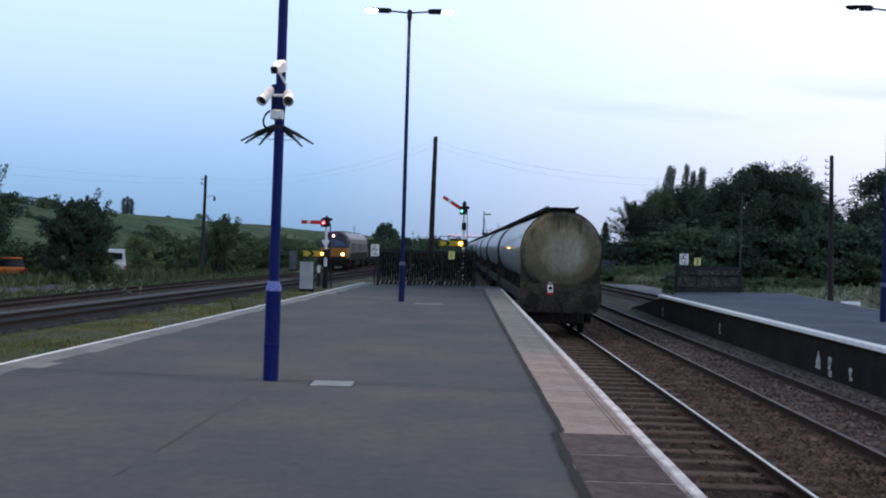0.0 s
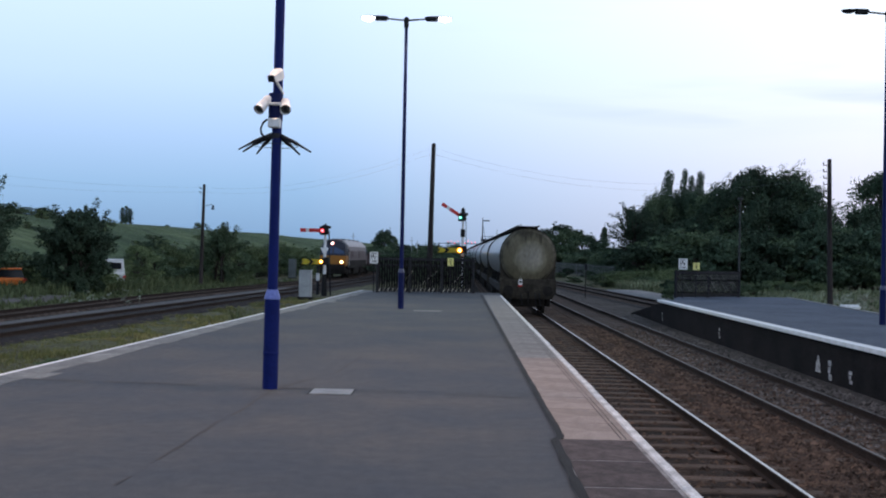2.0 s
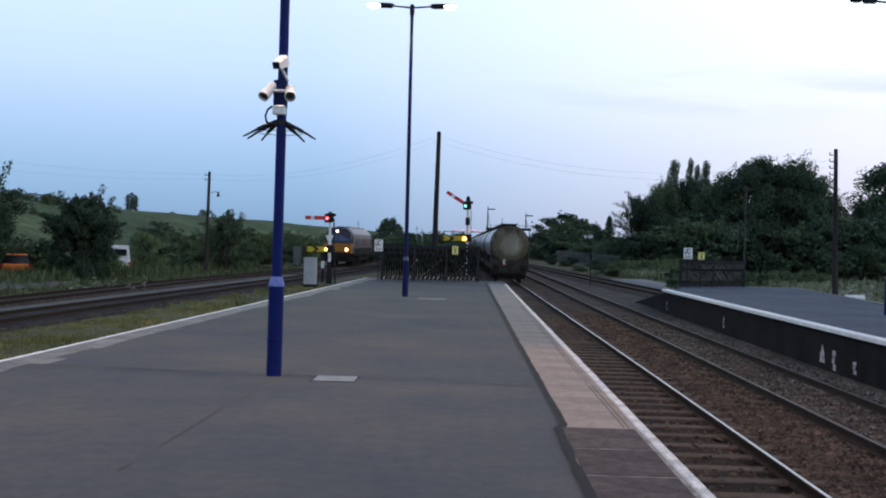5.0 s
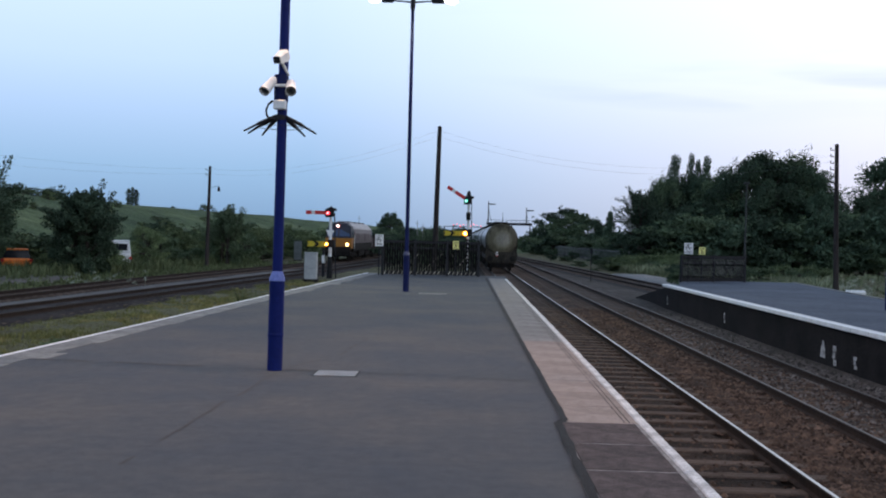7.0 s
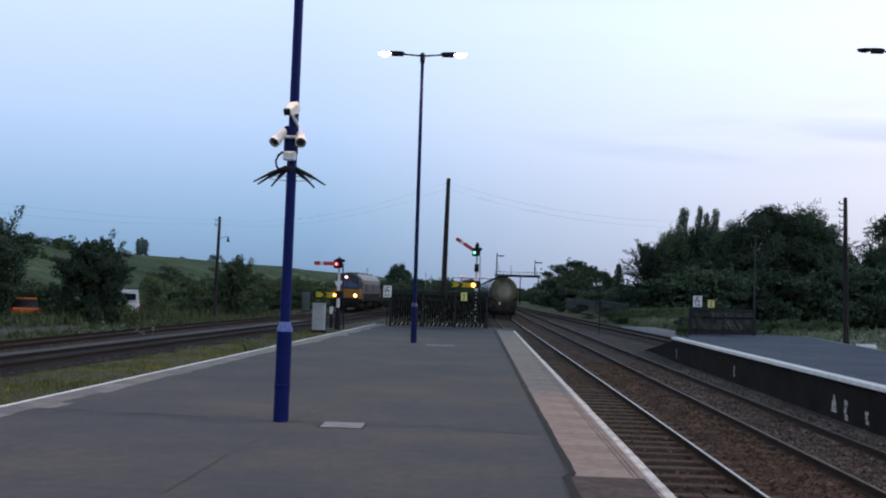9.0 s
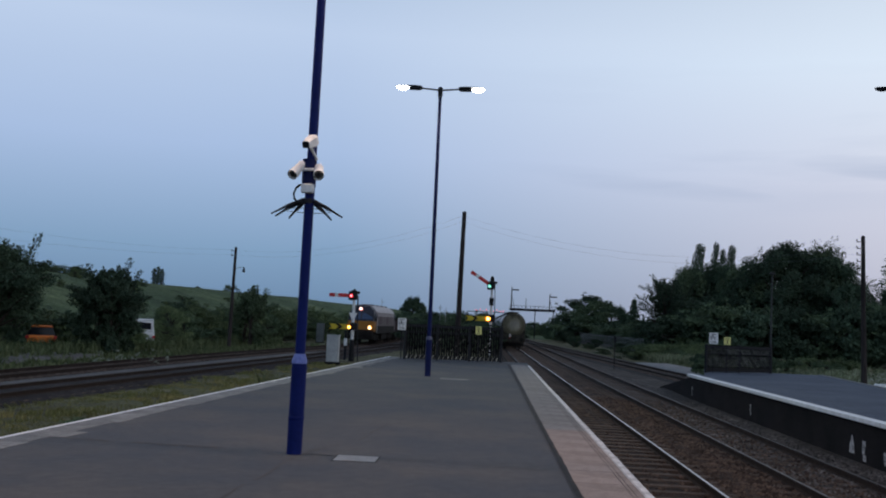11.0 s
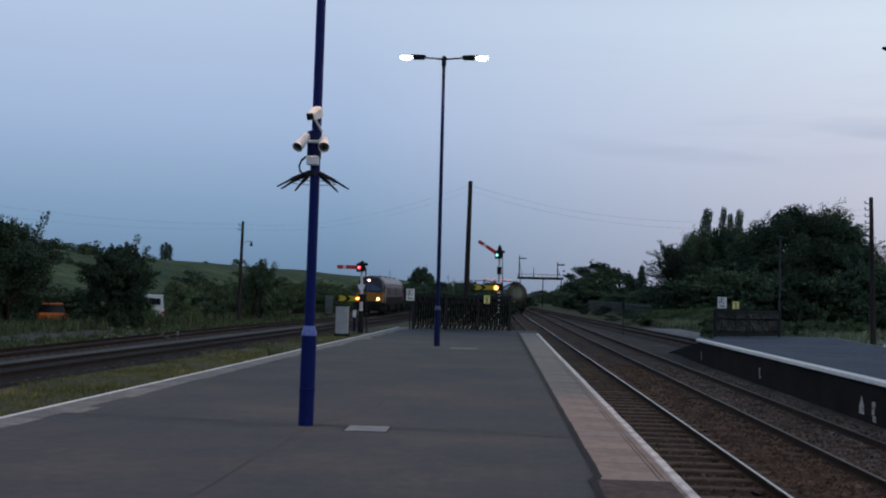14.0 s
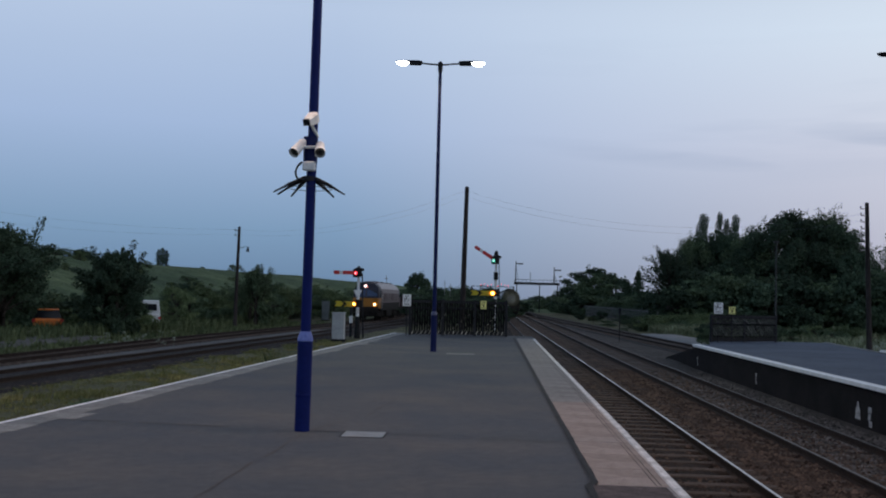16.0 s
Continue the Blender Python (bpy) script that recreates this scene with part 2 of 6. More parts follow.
VERGE = surf("verge_blade", (0.150, 0.162, 0.100), (0.330, 0.335, 0.225), 0.4, 0.9, 0.0, 20, c3=(0.165, 0.195, 0.112), grain=0.25, island=0.35, gloss=0.15)
LEAF = surf("leaf_dark", (0.031, 0.054, 0.036), (0.070, 0.102, 0.061), 0.25, 0.85, 0.0, 8, grain=0.3, island=0.28, spread=0.30, gloss=0.15)
LEAF_C = surf("leaf_pale", (0.078, 0.112, 0.054), (0.160, 0.200, 0.094), 0.4, 0.85, 0.0, 8, grain=0.3, island=0.35, spread=0.25, gloss=0.15)
UMBEL = surf("umbel_white", (0.15, 0.17, 0.12), (0.30, 0.32, 0.26), 2, 0.9, 0.0, 8, grain=0.3, island=0.4, gloss=0.1)
LEAF_B = surf("leaf_mid", (0.053, 0.084, 0.049), (0.116, 0.156, 0.084), 0.25, 0.85, 0.0, 8, grain=0.3, island=0.28, spread=0.25, gloss=0.15)
BARK = surf("bark", (0.03, 0.026, 0.022), (0.065, 0.055, 0.045), 4, 0.95, 0.7, 25, stretch=(1, 1, 0.2), gloss=0.15)
POLE_WOOD = surf("pole_wood", (0.024, 0.020, 0.020), (0.055, 0.046, 0.044), 3, 0.9, 0.5, 30, stretch=(1, 1, 0.08), gloss=0.12)
BLUE = surf("blue_paint", (0.0035, 0.009, 0.078), (0.007, 0.015, 0.120), 1.5, 0.52, 0.1, 30, grain=0.12, gloss=0.12)
# lighter blue for the near column's shoulder: its highlight painted as colour
BLUE_LIGHT = surf("shoulder_highlight_blue", (0.075, 0.105, 0.33), (0.17, 0.22, 0.50), 6, 0.5, 0.1, 40, grain=0.15)
NAVY = surf("navy_paint", (0.005, 0.009, 0.052), (0.010, 0.016, 0.082), 1.5, 0.5, 0.1, 30, grain=0.12, gloss=0.12)
COLUMN_GREY = surf("column_upper_paint", (0.030, 0.034, 0.085), (0.055, 0.06, 0.125), 1.5, 0.4, 0.1, 30, grain=0.12, coat=0.2)
DARK = surf("dark_paint", (0.010, 0.011, 0.014), (0.024, 0.025, 0.030), 3, 0.6, 0.2, 40, grain=0.2, gloss=0.15)
GREY_METAL = surf("grey_metal", (0.22, 0.225, 0.23), (0.31, 0.315, 0.32), 3, 0.5, 0.15, 40, grain=0.12)
POST_GREY = surf("post_grey", (0.028, 0.031, 0.032), (0.05, 0.054, 0.055), 3, 0.6, 0.15, 40, grain=0.15)
COVER = surf("cover_steel", (0.16, 0.165, 0.172), (0.27, 0.275, 0.282), 5, 0.6, 0.3, 60, grain=0.2)
WHITE_EDGE = surf("white_edge_paint", (0.58, 0.59, 0.60), (0.78, 0.79, 0.80), 4.0, 0.6, 0.15, 60, grain=0.12, dist=0.005)
WHITE_CASE = surf("white_casing", (0.62, 0.61, 0.60), (0.80, 0.79, 0.77), 4, 0.4, 0.05, 40, grain=0.08)
WHITE_PAINT = surf("white_paint", (0.55, 0.56, 0.57), (0.78, 0.78, 0.78), 3, 0.55, 0.1, 40, grain=0.12)
BLACK = surf("black_paint", (0.010, 0.010, 0.011), (0.022, 0.022, 0.024), 3, 0.6, 0.1, 40, grain=0.15, gloss=0.12)
RED = surf("red_paint", (0.42, 0.018, 0.02), (0.60, 0.04, 0.035), 4, 0.5, 0.1, 40, grain=0.12)
YELLOW = surf("yellow_paint", (0.40, 0.30, 0.015), (0.58, 0.45, 0.035), 4, 0.5, 0.1, 40, grain=0.2)
SIGN_YELLOW = surf("sign_yellow", (0.70, 0.66, 0.20), (0.80, 0.76, 0.30), 4, 0.5, 0.05, 40, grain=0.06)
CABINET = surf("cabinet_grey", (0.30, 0.31, 0.31), (0.42, 0.43, 0.43), 2, 0.6, 0.1, 30, grain=0.15)
CABINET_DULL = surf("cabinet_dull_grey", (0.10, 0.115, 0.118), (0.165, 0.18, 0.182), 2, 0.7, 0.1, 30, grain=0.2)
GLASS = surf("dark_glass", (0.008, 0.009, 0.012), (0.016, 0.018, 0.024), 2, 0.08, 0.0, 10, grain=0.05)
TANK = surf("tank_paint", (0.17, 0.17, 0.178), (0.27, 0.27, 0.285), 0.7, 0.42, 0.06, 12, c3=(0.22, 0.22, 0.232), grain=0.12, coat=0.35, stretch=(1, 0.4, 0.6), mottle=(2.5, (0.85, 0.85, 0.85), (1.1, 1.1, 1.1)))


def tank_end_material():
    """Pale middle, darker olive towards the rim, dark runs from the top."""
    m = surf("tank_end_grime", (0.155, 0.146, 0.118), (0.31, 0.298, 0.256), 0.9, 0.55, 0.15, 9, c3=(0.232, 0.220, 0.182), grain=0.2, stretch=(1.5, 1, 0.6))
    nd, lk = m.node_tree.nodes, m.node_tree.links
    p = nd["Principled BSDF"]
    col = p.inputs["Base Color"].links[0].from_socket
    tc = nd.new("ShaderNodeTexCoord")

    def mapped(loc, scale):
        q = nd.new("ShaderNodeMapping")
        q.inputs["Location"].default_value, q.inputs["Scale"].default_value = loc, scale
        lk.new(tc.outputs["Object"], q.inputs[0])
        return q.outputs[0]

    def length(src):
        q = nd.new("ShaderNodeVectorMath")
        q.operation = "LENGTH"
        lk.new(src, q.inputs[0])
        return q.outputs["Value"]

    def arith(op, a, b):
        q = nd.new("ShaderNodeMath")
        q.operation = op
        for i, v in enumerate((a, b)):
            if isinstance(v, float):
                q.inputs[i].default_value = v
            else:
                lk.new(v, q.inputs[i])
        return q.outputs[0]

    def ramp(fac, stops):
        q = nd.new("ShaderNodeValToRGB")
        els = q.color_ramp.elements
        while len(els) < len(stops):
            els.new(0.5)
        for e, (at, c) in zip(els, stops):
            e.position, e.color = at, (*c, 1)
        lk.new(fac, q.inputs[0])
        return q.outputs[0]

    def times(a, b):
        q = nd.new("ShaderNodeMix")
        q.data_type, q.blend_type = "RGBA", "MULTIPLY"
        q.inputs[0].default_value = 1.0
        lk.new(a, q.inputs[6])
        lk.new(b, q.inputs[7])
        return q.outputs[2]

    cloudy = nd.new("ShaderNodeTexNoise")
    cloudy.inputs["Scale"].default_value, cloudy.inputs["Detail"].default_value = 1.6, 3.0
    lk.new(tc.outputs["Object"], cloudy.inputs[0])
    runs = nd.new("ShaderNodeTexNoise")
    runs.inputs["Scale"].default_value, runs.inputs["Detail"].default_value = 6.0, 2.0
    lk.new(mapped((0, 0, 0), (1.0, 0.0, 0.09)), runs.inputs[0])
    # darker olive ring about the middle of the end, a little right of centre
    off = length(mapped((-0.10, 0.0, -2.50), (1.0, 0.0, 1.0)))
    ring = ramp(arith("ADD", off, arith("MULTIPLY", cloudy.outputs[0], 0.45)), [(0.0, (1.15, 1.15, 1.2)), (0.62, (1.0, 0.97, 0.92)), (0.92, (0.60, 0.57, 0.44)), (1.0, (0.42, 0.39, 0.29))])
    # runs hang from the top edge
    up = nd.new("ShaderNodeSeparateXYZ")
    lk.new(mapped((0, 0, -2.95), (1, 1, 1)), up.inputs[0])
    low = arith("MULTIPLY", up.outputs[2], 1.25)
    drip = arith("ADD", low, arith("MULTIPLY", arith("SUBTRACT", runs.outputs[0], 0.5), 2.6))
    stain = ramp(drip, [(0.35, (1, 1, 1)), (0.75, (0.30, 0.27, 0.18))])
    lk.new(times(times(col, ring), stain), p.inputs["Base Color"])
    return m


TANK_END = tank_end_material()
GRIME = surf("grimy_underframe", (0.010, 0.009, 0.009), (0.026, 0.023, 0.021), 3, 0.85, 0.4, 20, grain=0.3, gloss=0.12)
HEADSTOCK = surf("grimy_headstock", (0.024, 0.022, 0.019), (0.062, 0.055, 0.044), 1.2, 0.8, 0.3, 16, grain=0.25, gloss=0.1, mottle=(4.0, (0.6, 0.6, 0.6), (1.4, 1.35, 1.3)))
ORANGE = surf("orange_paint", (0.70, 0.16, 0.02), (0.85, 0.24, 0.04), 3, 0.4, 0.05, 20, grain=0.1)
LOCO_SIDE = surf("loco_side", (0.060, 0.044, 0.046), (0.115, 0.087, 0.090), 1.2, 0.5, 0.1, 15, grain=0.15, mottle=(3.0, (0.75, 0.72, 0.72), (1.2, 1.2, 1.2)))
LOCO_MAROON = surf("loco_maroon", (0.036, 0.022, 0.024), (0.070, 0.044, 0.046), 1.2, 0.55, 0.1, 15, grain=0.2)
# light grey roof, with the highlight on it also put into the colour
LOCO_ROOF = surf("loco_roof", (0.26, 0.235, 0.24), (0.42, 0.39, 0.40), 1.2, 0.5, 0.15, 15, grain=0.2)
LOCO_BLUE = surf("loco_cab_dark", (0.016, 0.018, 0.028), (0.036, 0.038, 0.052), 1.2, 0.5, 0.0, 15, grain=0.15, gloss=0.2)
LOCO_SCREEN = surf("loco_screen", (0.030, 0.050, 0.100), (0.045, 0.070, 0.140), 2, 0.12, 0.0, 10, grain=0.05, gloss=0.6)
LENS_GLASS = surf("camera_glass", (0.07, 0.068, 0.06), (0.13, 0.125, 0.11), 30, 0.15, 0.0, 40, grain=0.2)
LOCO_GOLD = surf("loco_front_gold", (0.26, 0.105, 0.015), (0.36, 0.16, 0.025), 2, 0.45, 0.05, 15, grain=0.12)
PALISADE = surf("galvanised_fence", (0.085, 0.092, 0.098), (0.145, 0.153, 0.16), 3, 0.5, 0.1, 30, grain=0.15, spread=0.25)
LAMP_GLOW = glow("lantern_light", (1.0, 0.97, 0.92), 9)
RED_GLOW = glow("red_signal_light", (1.0, 0.03, 0.05), 2.6)
RED_CORE = glow("red_signal_core", (1.0, 0.40, 0.45), 3.0)
GREEN_GLOW = glow("green_signal_light", (0.02, 0.55, 0.35), 0.9)
GREEN_CORE = glow("green_signal_core", (0.45, 1.0, 0.85), 3.0)
AMBER_GLOW = glow("amber_signal_light", (1.0, 0.28, 0.01), 3.0)
AMBER_CORE = glow("amber_signal_core", (1.0, 0.55, 0.10), 16.0)
HEAD_GLOW = glow("headlight", (1.0, 0.42, 0.08), 2.6)
HEAD_CORE = glow("headlight_core", (1.0, 0.78, 0.38), 8.0)
HEAD_PINK = glow("marker_light", (1.0, 0.25, 0.20), 2.2)
PINK_CORE = glow("marker_light_core", (1.0, 0.75, 0.68), 6.0)
FAR_RED = glow("far_red_lamp", (1.0, 0.10, 0.12), 2.2)


# ---------------------------------------------------------------- mesh tools
class Shape:
    """Collects vertices, faces and material indices of one mesh."""

    def __init__(self):
        self.v, self.f, self.k, self.smooth = [], [], [], []

    def add(self, verts, faces, k=0, smooth=False):
        o = len(self.v)
        self.v += [tuple(p) for p in verts]
        for q in faces:
            self.f.append([i + o for i in q])
            self.k.append(k)
            self.smooth.append(smooth)
        return self

    def box(self, x0, x1, y0, y1, z0, z1, k=0, bevel=0.0, m=None):
        """A box; with bevel its edges are chamfered."""
        if bevel <= 0:
            vs = [(x, y, z) for z in (z0, z1) for y in (y0, y1) for x in (x0, x1)]
            fs = [(0, 2, 3, 1), (4, 5, 7, 6), (0, 1, 5, 4), (2, 6, 7, 3), (0, 4, 6, 2), (1, 3, 7, 5)]
        else:
            b = min(bevel, 0.45 * min(x1 - x0, y1 - y0, z1 - z0))
            g = bmesh.new()
            bmesh.ops.create_cube(g, size=1.0)
            for q in g.verts:
                q.co = Vector((x0 + (q.co.x + 0.5) * (x1 - x0), y0 + (q.co.y + 0.5) * (y1 - y0), z0 + (q.co.z + 0.5) * (z1 - z0)))
            bmesh.ops.bevel(g, geom=g.edges[:], offset=b, segments=1, affect="EDGES")
            g.verts.index_update()
            vs = [tuple(q.co) for q in g.verts]
            fs = [[q.index for q in face.verts] for face in g.faces]
            g.free()
        if m is not None:
            vs = [tuple(m @ Vector(p)) for p in vs]
        return self.add(vs, fs, k)

    def tube(self, pts, radii, sides=10, k=0, caps=True, smooth=True):
        """A round tube along points with a radius at each."""
        pts = [Vector(p) for p in pts]
        rings = []
        for i, p in enumerate(pts):
            d = (pts[min(i + 1, len(pts) - 1)] - pts[max(i - 1, 0)])
            d = d.normalized() if d.length > 1e-9 else Vector((0, 0, 1))
            u = d.orthogonal().normalized() if abs(d.z) < 0.99 else Vector((1, 0, 0))
            if abs(d.z) < 0.99:
                u = d.cross(Vector((0, 0, 1))).normalized()
            w = d.cross(u).normalized()
            rings.append([p + radii[i] * (math.cos(2 * math.pi * j / sides) * u + math.sin(2 * math.pi * j / sides) * w) for j in range(sides)])
        vs = [q for r in rings for q in r]
        fs = [(i * sides + j, i * sides + (j + 1) % sides, (i + 1) * sides + (j + 1) % sides, (i + 1) * sides + j) for i in range(len(pts) - 1) for j in range(sides)]
        self.add(vs, fs, k, smooth)
        if caps:
            self.add(rings[0], [tuple(reversed(range(sides)))], k)
            self.add(rings[-1], [tuple(range(sides))], k)
        return self

    def prism(self, profile, y0, y1, k=0, smooth=False):
        """A profile in x and z drawn out along y."""
        c = len(profile)
        vs = [(x, y0, z) for x, z in profile] + [(x, y1, z) for x, z in profile]
        fs = [(j, (j + 1) % c, c + (j + 1) % c, c + j) for j in range(c)]
        self.add(vs, fs, k, smooth)
        o = len(self.v) - 2 * c
        self.f += [[o + j for j in range(c)], [o + c + j for j in reversed(range(c))]]
        self.k += [k, k]
        self.smooth += [False, False]
        return self

    def mesh(self, name, mats):
        me = bpy.data.meshes.new(name)
        me.from_pydata(self.v, [], self.f)
        for m in mats if isinstance(mats, (list, tuple)) else [mats]:
            me.materials.append(m)
        me.polygons.foreach_set("material_index", self.k)
        me.polygons.foreach_set("use_smooth", self.smooth)
        me.update()
        g = bmesh.new()
        g.from_mesh(me)
        if len(g.faces) < 4000:
            bmesh.ops.recalc_face_normals(g, faces=g.faces[:])
            g.to_mesh(me)
        g.free()
        return me


def part(name, shape, mats, parent, label="", at=None):
    """One mesh object under a thing or under a part."""
    ob = new(name, shape.mesh(name, mats) if isinstance(shape, Shape) else shape)
    ob.parent = parent
    if at is not None:
        ob.matrix_basis = at
    if label:
        tagged(ob, label)
    return ob


def thing(name, m, label, category, group="", kind=""):
    ob = new(name)
    ob.empty_display_size = 0.2
    ob.matrix_basis = m
    return tagged(ob, label, category, group, kind)


def solid(name, shape, mats, label="", category="", group="", kind="", m=None):
    ob = new(name, shape.mesh(name, mats))
    if m is not None:
        ob.matrix_basis = m
    return tagged(ob, label, category, group, kind)


# ---------------------------------------------------------------- plan
RAIL_Z = -0.93          # rail head below the platform surface
EDGE_X = 1.671          # outer edge of the main platform
OPP_X = 7.79            # edge of the platform across the line
GAUGE = 1.47            # between rail centres


def bend(y):
    """The running lines ease to the left with distance."""
    d = y - 22.0
    return -0.0075 * (math.sqrt(d * d + 225.0) + d) / 2


def near_line(y):
    return 3.135 + bend(y)


def far_line(y):
    return 6.352 + bend(y)


def spline(knots):
    ys = [k[0] for k in knots]

    def at(y):
        i = max(0, min(len(ys) - 2, sum(1 for q in ys if q <= y) - 1))
        p1, p2 = knots[i], knots[i + 1]
        p0 = knots[i - 1] if i else p1
        p3 = knots[i + 2] if i + 2 < len(knots) else p2
        s = (y - p1[0]) / (p2[0] - p1[0])
        m1 = (p2[1] - p0[1]) / (p2[0] - p0[0]) * (p2[0] - p1[0])
        m2 = (p3[1] - p1[1]) / (p3[0] - p1[0]) * (p2[0] - p1[0])
        if s < 0 or s > 1:
            return p1[1] + m1 * s if s < 0 else p2[1] + m2 * (s - 1)
        return (2 * s**3 - 3 * s**2 + 1) * p1[1] + (s**3 - 2 * s**2 + s) * m1 + (-2 * s**3 + 3 * s**2) * p2[1] + (s**3 - s**2) * m2
    return at


loco_line = spline([(-10, -19.6), (38, -17.6), (60, -16.4), (82, -14.4), (100, -13.0), (121, -12.5), (160, -11.8), (260, -8.0)])
weedy_line = spline([(-10, -16.9), (33, -14.0), (40.5, -13.4), (60, -11.9), (90, -9.8), (130, -7.2), (200, -4.2)])
siding_line = spline([(49, 12.2), (61, 11.5), (97, 9.6), (154, 6.9), (260, 2.6)])


def platform_left(y):
    return -6.36 + 0.046 * y


def ground_z(x, y):
    """Flat trackside, a long grassy rise to the left, a slight one to the right."""
    z = -1.22
    if x < -34:
        s = min(1.0, (-34 - x) / 40.0)
        top = 6.3 + 0.0042 * max(0.0, y) - 1.5 * max(0.0, min(1.0, (y - 650) / 500.0))
        top *= 1 + 0.03 * math.sin(y * 0.021) + 0.02 * math.sin(y * 0.053 + 1)
        z += (top + 1.2) * s * s * (3 - 2 * s)
        z -= 4.0 * max(0.0, min(1.0, (-90 - x) / 300.0))
    if abs(x) < 60 and y < 160:
        z += 0.05 * noise.noise((x * 0.3, y * 0.3, 0))
    return z


def tri_sheet(name, xs, ys, zf, mats, pick=None):
    s = Shape()
    vs = [(x, y, zf(x, y)) for y in ys for x in xs]
    w = len(xs)
    s.v = vs
    for j in range(len(ys) - 1):
        for i in range(w - 1):
            s.f.append([j * w + i, j * w + i + 1, (j + 1) * w + i + 1, (j + 1) * w + i])
            s.k.append(pick(xs[i], ys[j]) if pick else 0)
            s.smooth.append(True)
    return new(name, s.mesh(name, mats))


xs = [-2500, -1500, -900, -600, -400, -300, -220, -160, -120, -95] + [-84 + 4 * i for i in range(0, 13)] + [-34 + 1.5 * i for i in range(0, 45)] + [40, 55, 80, 120, 180, 260, 400, 650, 1000, 1600, 2500]
ys = [-300, -150, -80, -40, -20] + [-10 + 2 * i for i in range(0, 86)] + [170, 190, 215, 245, 280, 320, 370, 430, 500, 600, 720, 860, 1050, 1300, 1700, 2400, 3400]
ground = tri_sheet("ground", xs, ys, ground_z, [EARTH, HILL], lambda x, y: 1 if x < -40 or y > 200 else 0)
tagged(ground, "rough trackside earth and grass rising to a green hillside", "ground", kind="structure")


def ribbon(s, centre, y0, y1, step, profile, k=0, smooth=False):
    """Sweeps a cross-section (offset, height) along a line x = centre(y)."""
    cnt = max(2, int((y1 - y0) / step) + 1)
    c = len(profile)
    o = len(s.v)
    for i in range(cnt):
        y = y0 + (y1 - y0) * i / (cnt - 1)
        for dx, z in profile:
            s.v.append((centre(y) + dx, y, z))
    for i in range(cnt - 1):
        for j in range(c - 1):
            s.f.append([o + i * c + j, o + i * c + j + 1, o + (i + 1) * c + j + 1, o + (i + 1) * c + j])
            s.k.append(k)
            s.smooth.append(smooth)
    return s


RAIL_PROFILE = [(-0.07, -0.15), (-0.065, -0.135), (-0.012, -0.12), (-0.012, -0.045), (-0.036, -0.032), (-0.036, -0.008), (-0.022, 0.0), (0.022, 0.0), (0.036, -0.008), (0.036, -0.032), (0.012, -0.045), (0.012, -0.12), (0.065, -0.135), (0.07, -0.15)]


def rail_track(name, label, centre, y0, y1, top_mat, sleepers_to, dull=True, bed=BALLAST, sleeper_z=-0.13, bed_half=1.9, shine=(None, None), sink=0.0):
    tr = thing(name, pose(0, 0, 0), label, "railway track", kind="structure")
    s = Shape()
    lo = -1.32
    ribbon(s, centre, y0, y1, 2.5, [(-bed_half - 0.5, lo), (-bed_half, RAIL_Z - 0.19), (-1.05, RAIL_Z - 0.175 + sink), (-0.85, RAIL_Z - 0.215 + sink), (-0.60, RAIL_Z - 0.215 + sink), (-0.42, RAIL_Z - 0.15 + sink), (0.42, RAIL_Z - 0.15 + sink), (0.60, RAIL_Z - 0.215 + sink), (0.85, RAIL_Z - 0.215 + sink), (1.05, RAIL_Z - 0.175 + sink), (bed_half, RAIL_Z - 0.19), (bed_half + 0.5, lo)], 0, True)
    part("ballast_bed", s, bed, tr)
    for i, side in enumerate((-1, 1)):
        s = Shape()
        mat = shine[i] or top_mat
        prof = [(side * GAUGE / 2 + dx, RAIL_Z + dz) for dx, dz in RAIL_PROFILE]
        ribbon(s, centre, y0, y1, 1.5, prof, 0)
        c = len(prof)
        for q in range(len(s.f)):
            j = q % (c - 1)
            s.k[q] = 1 if j == 6 else 0
        part("rail", s, [RAIL_RUST, mat], tr, "running rail with a bright worn head" if mat is RAIL_TOP else "running rail with a dull rusty head")
    sl = Shape().box(-1.28, 1.28, -0.125, 0.125, -0.13, 0.0, bevel=0.015).mesh("sleeper", SLEEPER)
    y, far = y0 + 0.4, Shape()
    while y < y1 - 0.3:
        yaw = -math.degrees(math.atan((centre(y + 1) - centre(y - 1)) / 2))
        m = pose(centre(y), y, RAIL_Z + sleeper_z + random.uniform(-0.008, 0.006), 0, 0, yaw + random.uniform(-0.6, 0.6))
        if y < sleepers_to:
            part("sleeper", sl, None, tr, at=m)
        else:
            far.box(-1.28, 1.28, -0.125, 0.125, -0.13, 0.0, m=m)
        y += 0.70
    if far.v:
        tagged(part("sleeper_row", far, SLEEPER, tr), kind="stuff")
    return tr


rail_track("track_1", "main line track with one bright rail on brown ballast", near_line, -6, 420, RAIL_DULL, 96, shine=(RAIL_DULL, RAIL_TOP), bed=BALLAST_SHADED)
rail_track("track_2", "main line track with dull rails on grey-brown ballast", far_line, -6, 420, RAIL_DULL, 96, bed=BALLAST_GREY, sleeper_z=-0.138)
rail_track("track_3", "dark rusty siding track behind the platform end", siding_line, 49, 240, RAIL_RUST, 100, sink=0.02, bed=BALLAST_DARK)
rail_track("track_4", "dark relief line track curving past the signal", loco_line, 10, 240, RAIL_RUST, 100, bed=BALLAST_DARK)
rail_track("track_5", "weedy disused track sunk in grass and earth", weedy_line, 10, 190, RAIL_RUST, 60, bed=BALLAST_DARK, sink=0.06, bed_half=1.2, sleeper_z=-0.20)

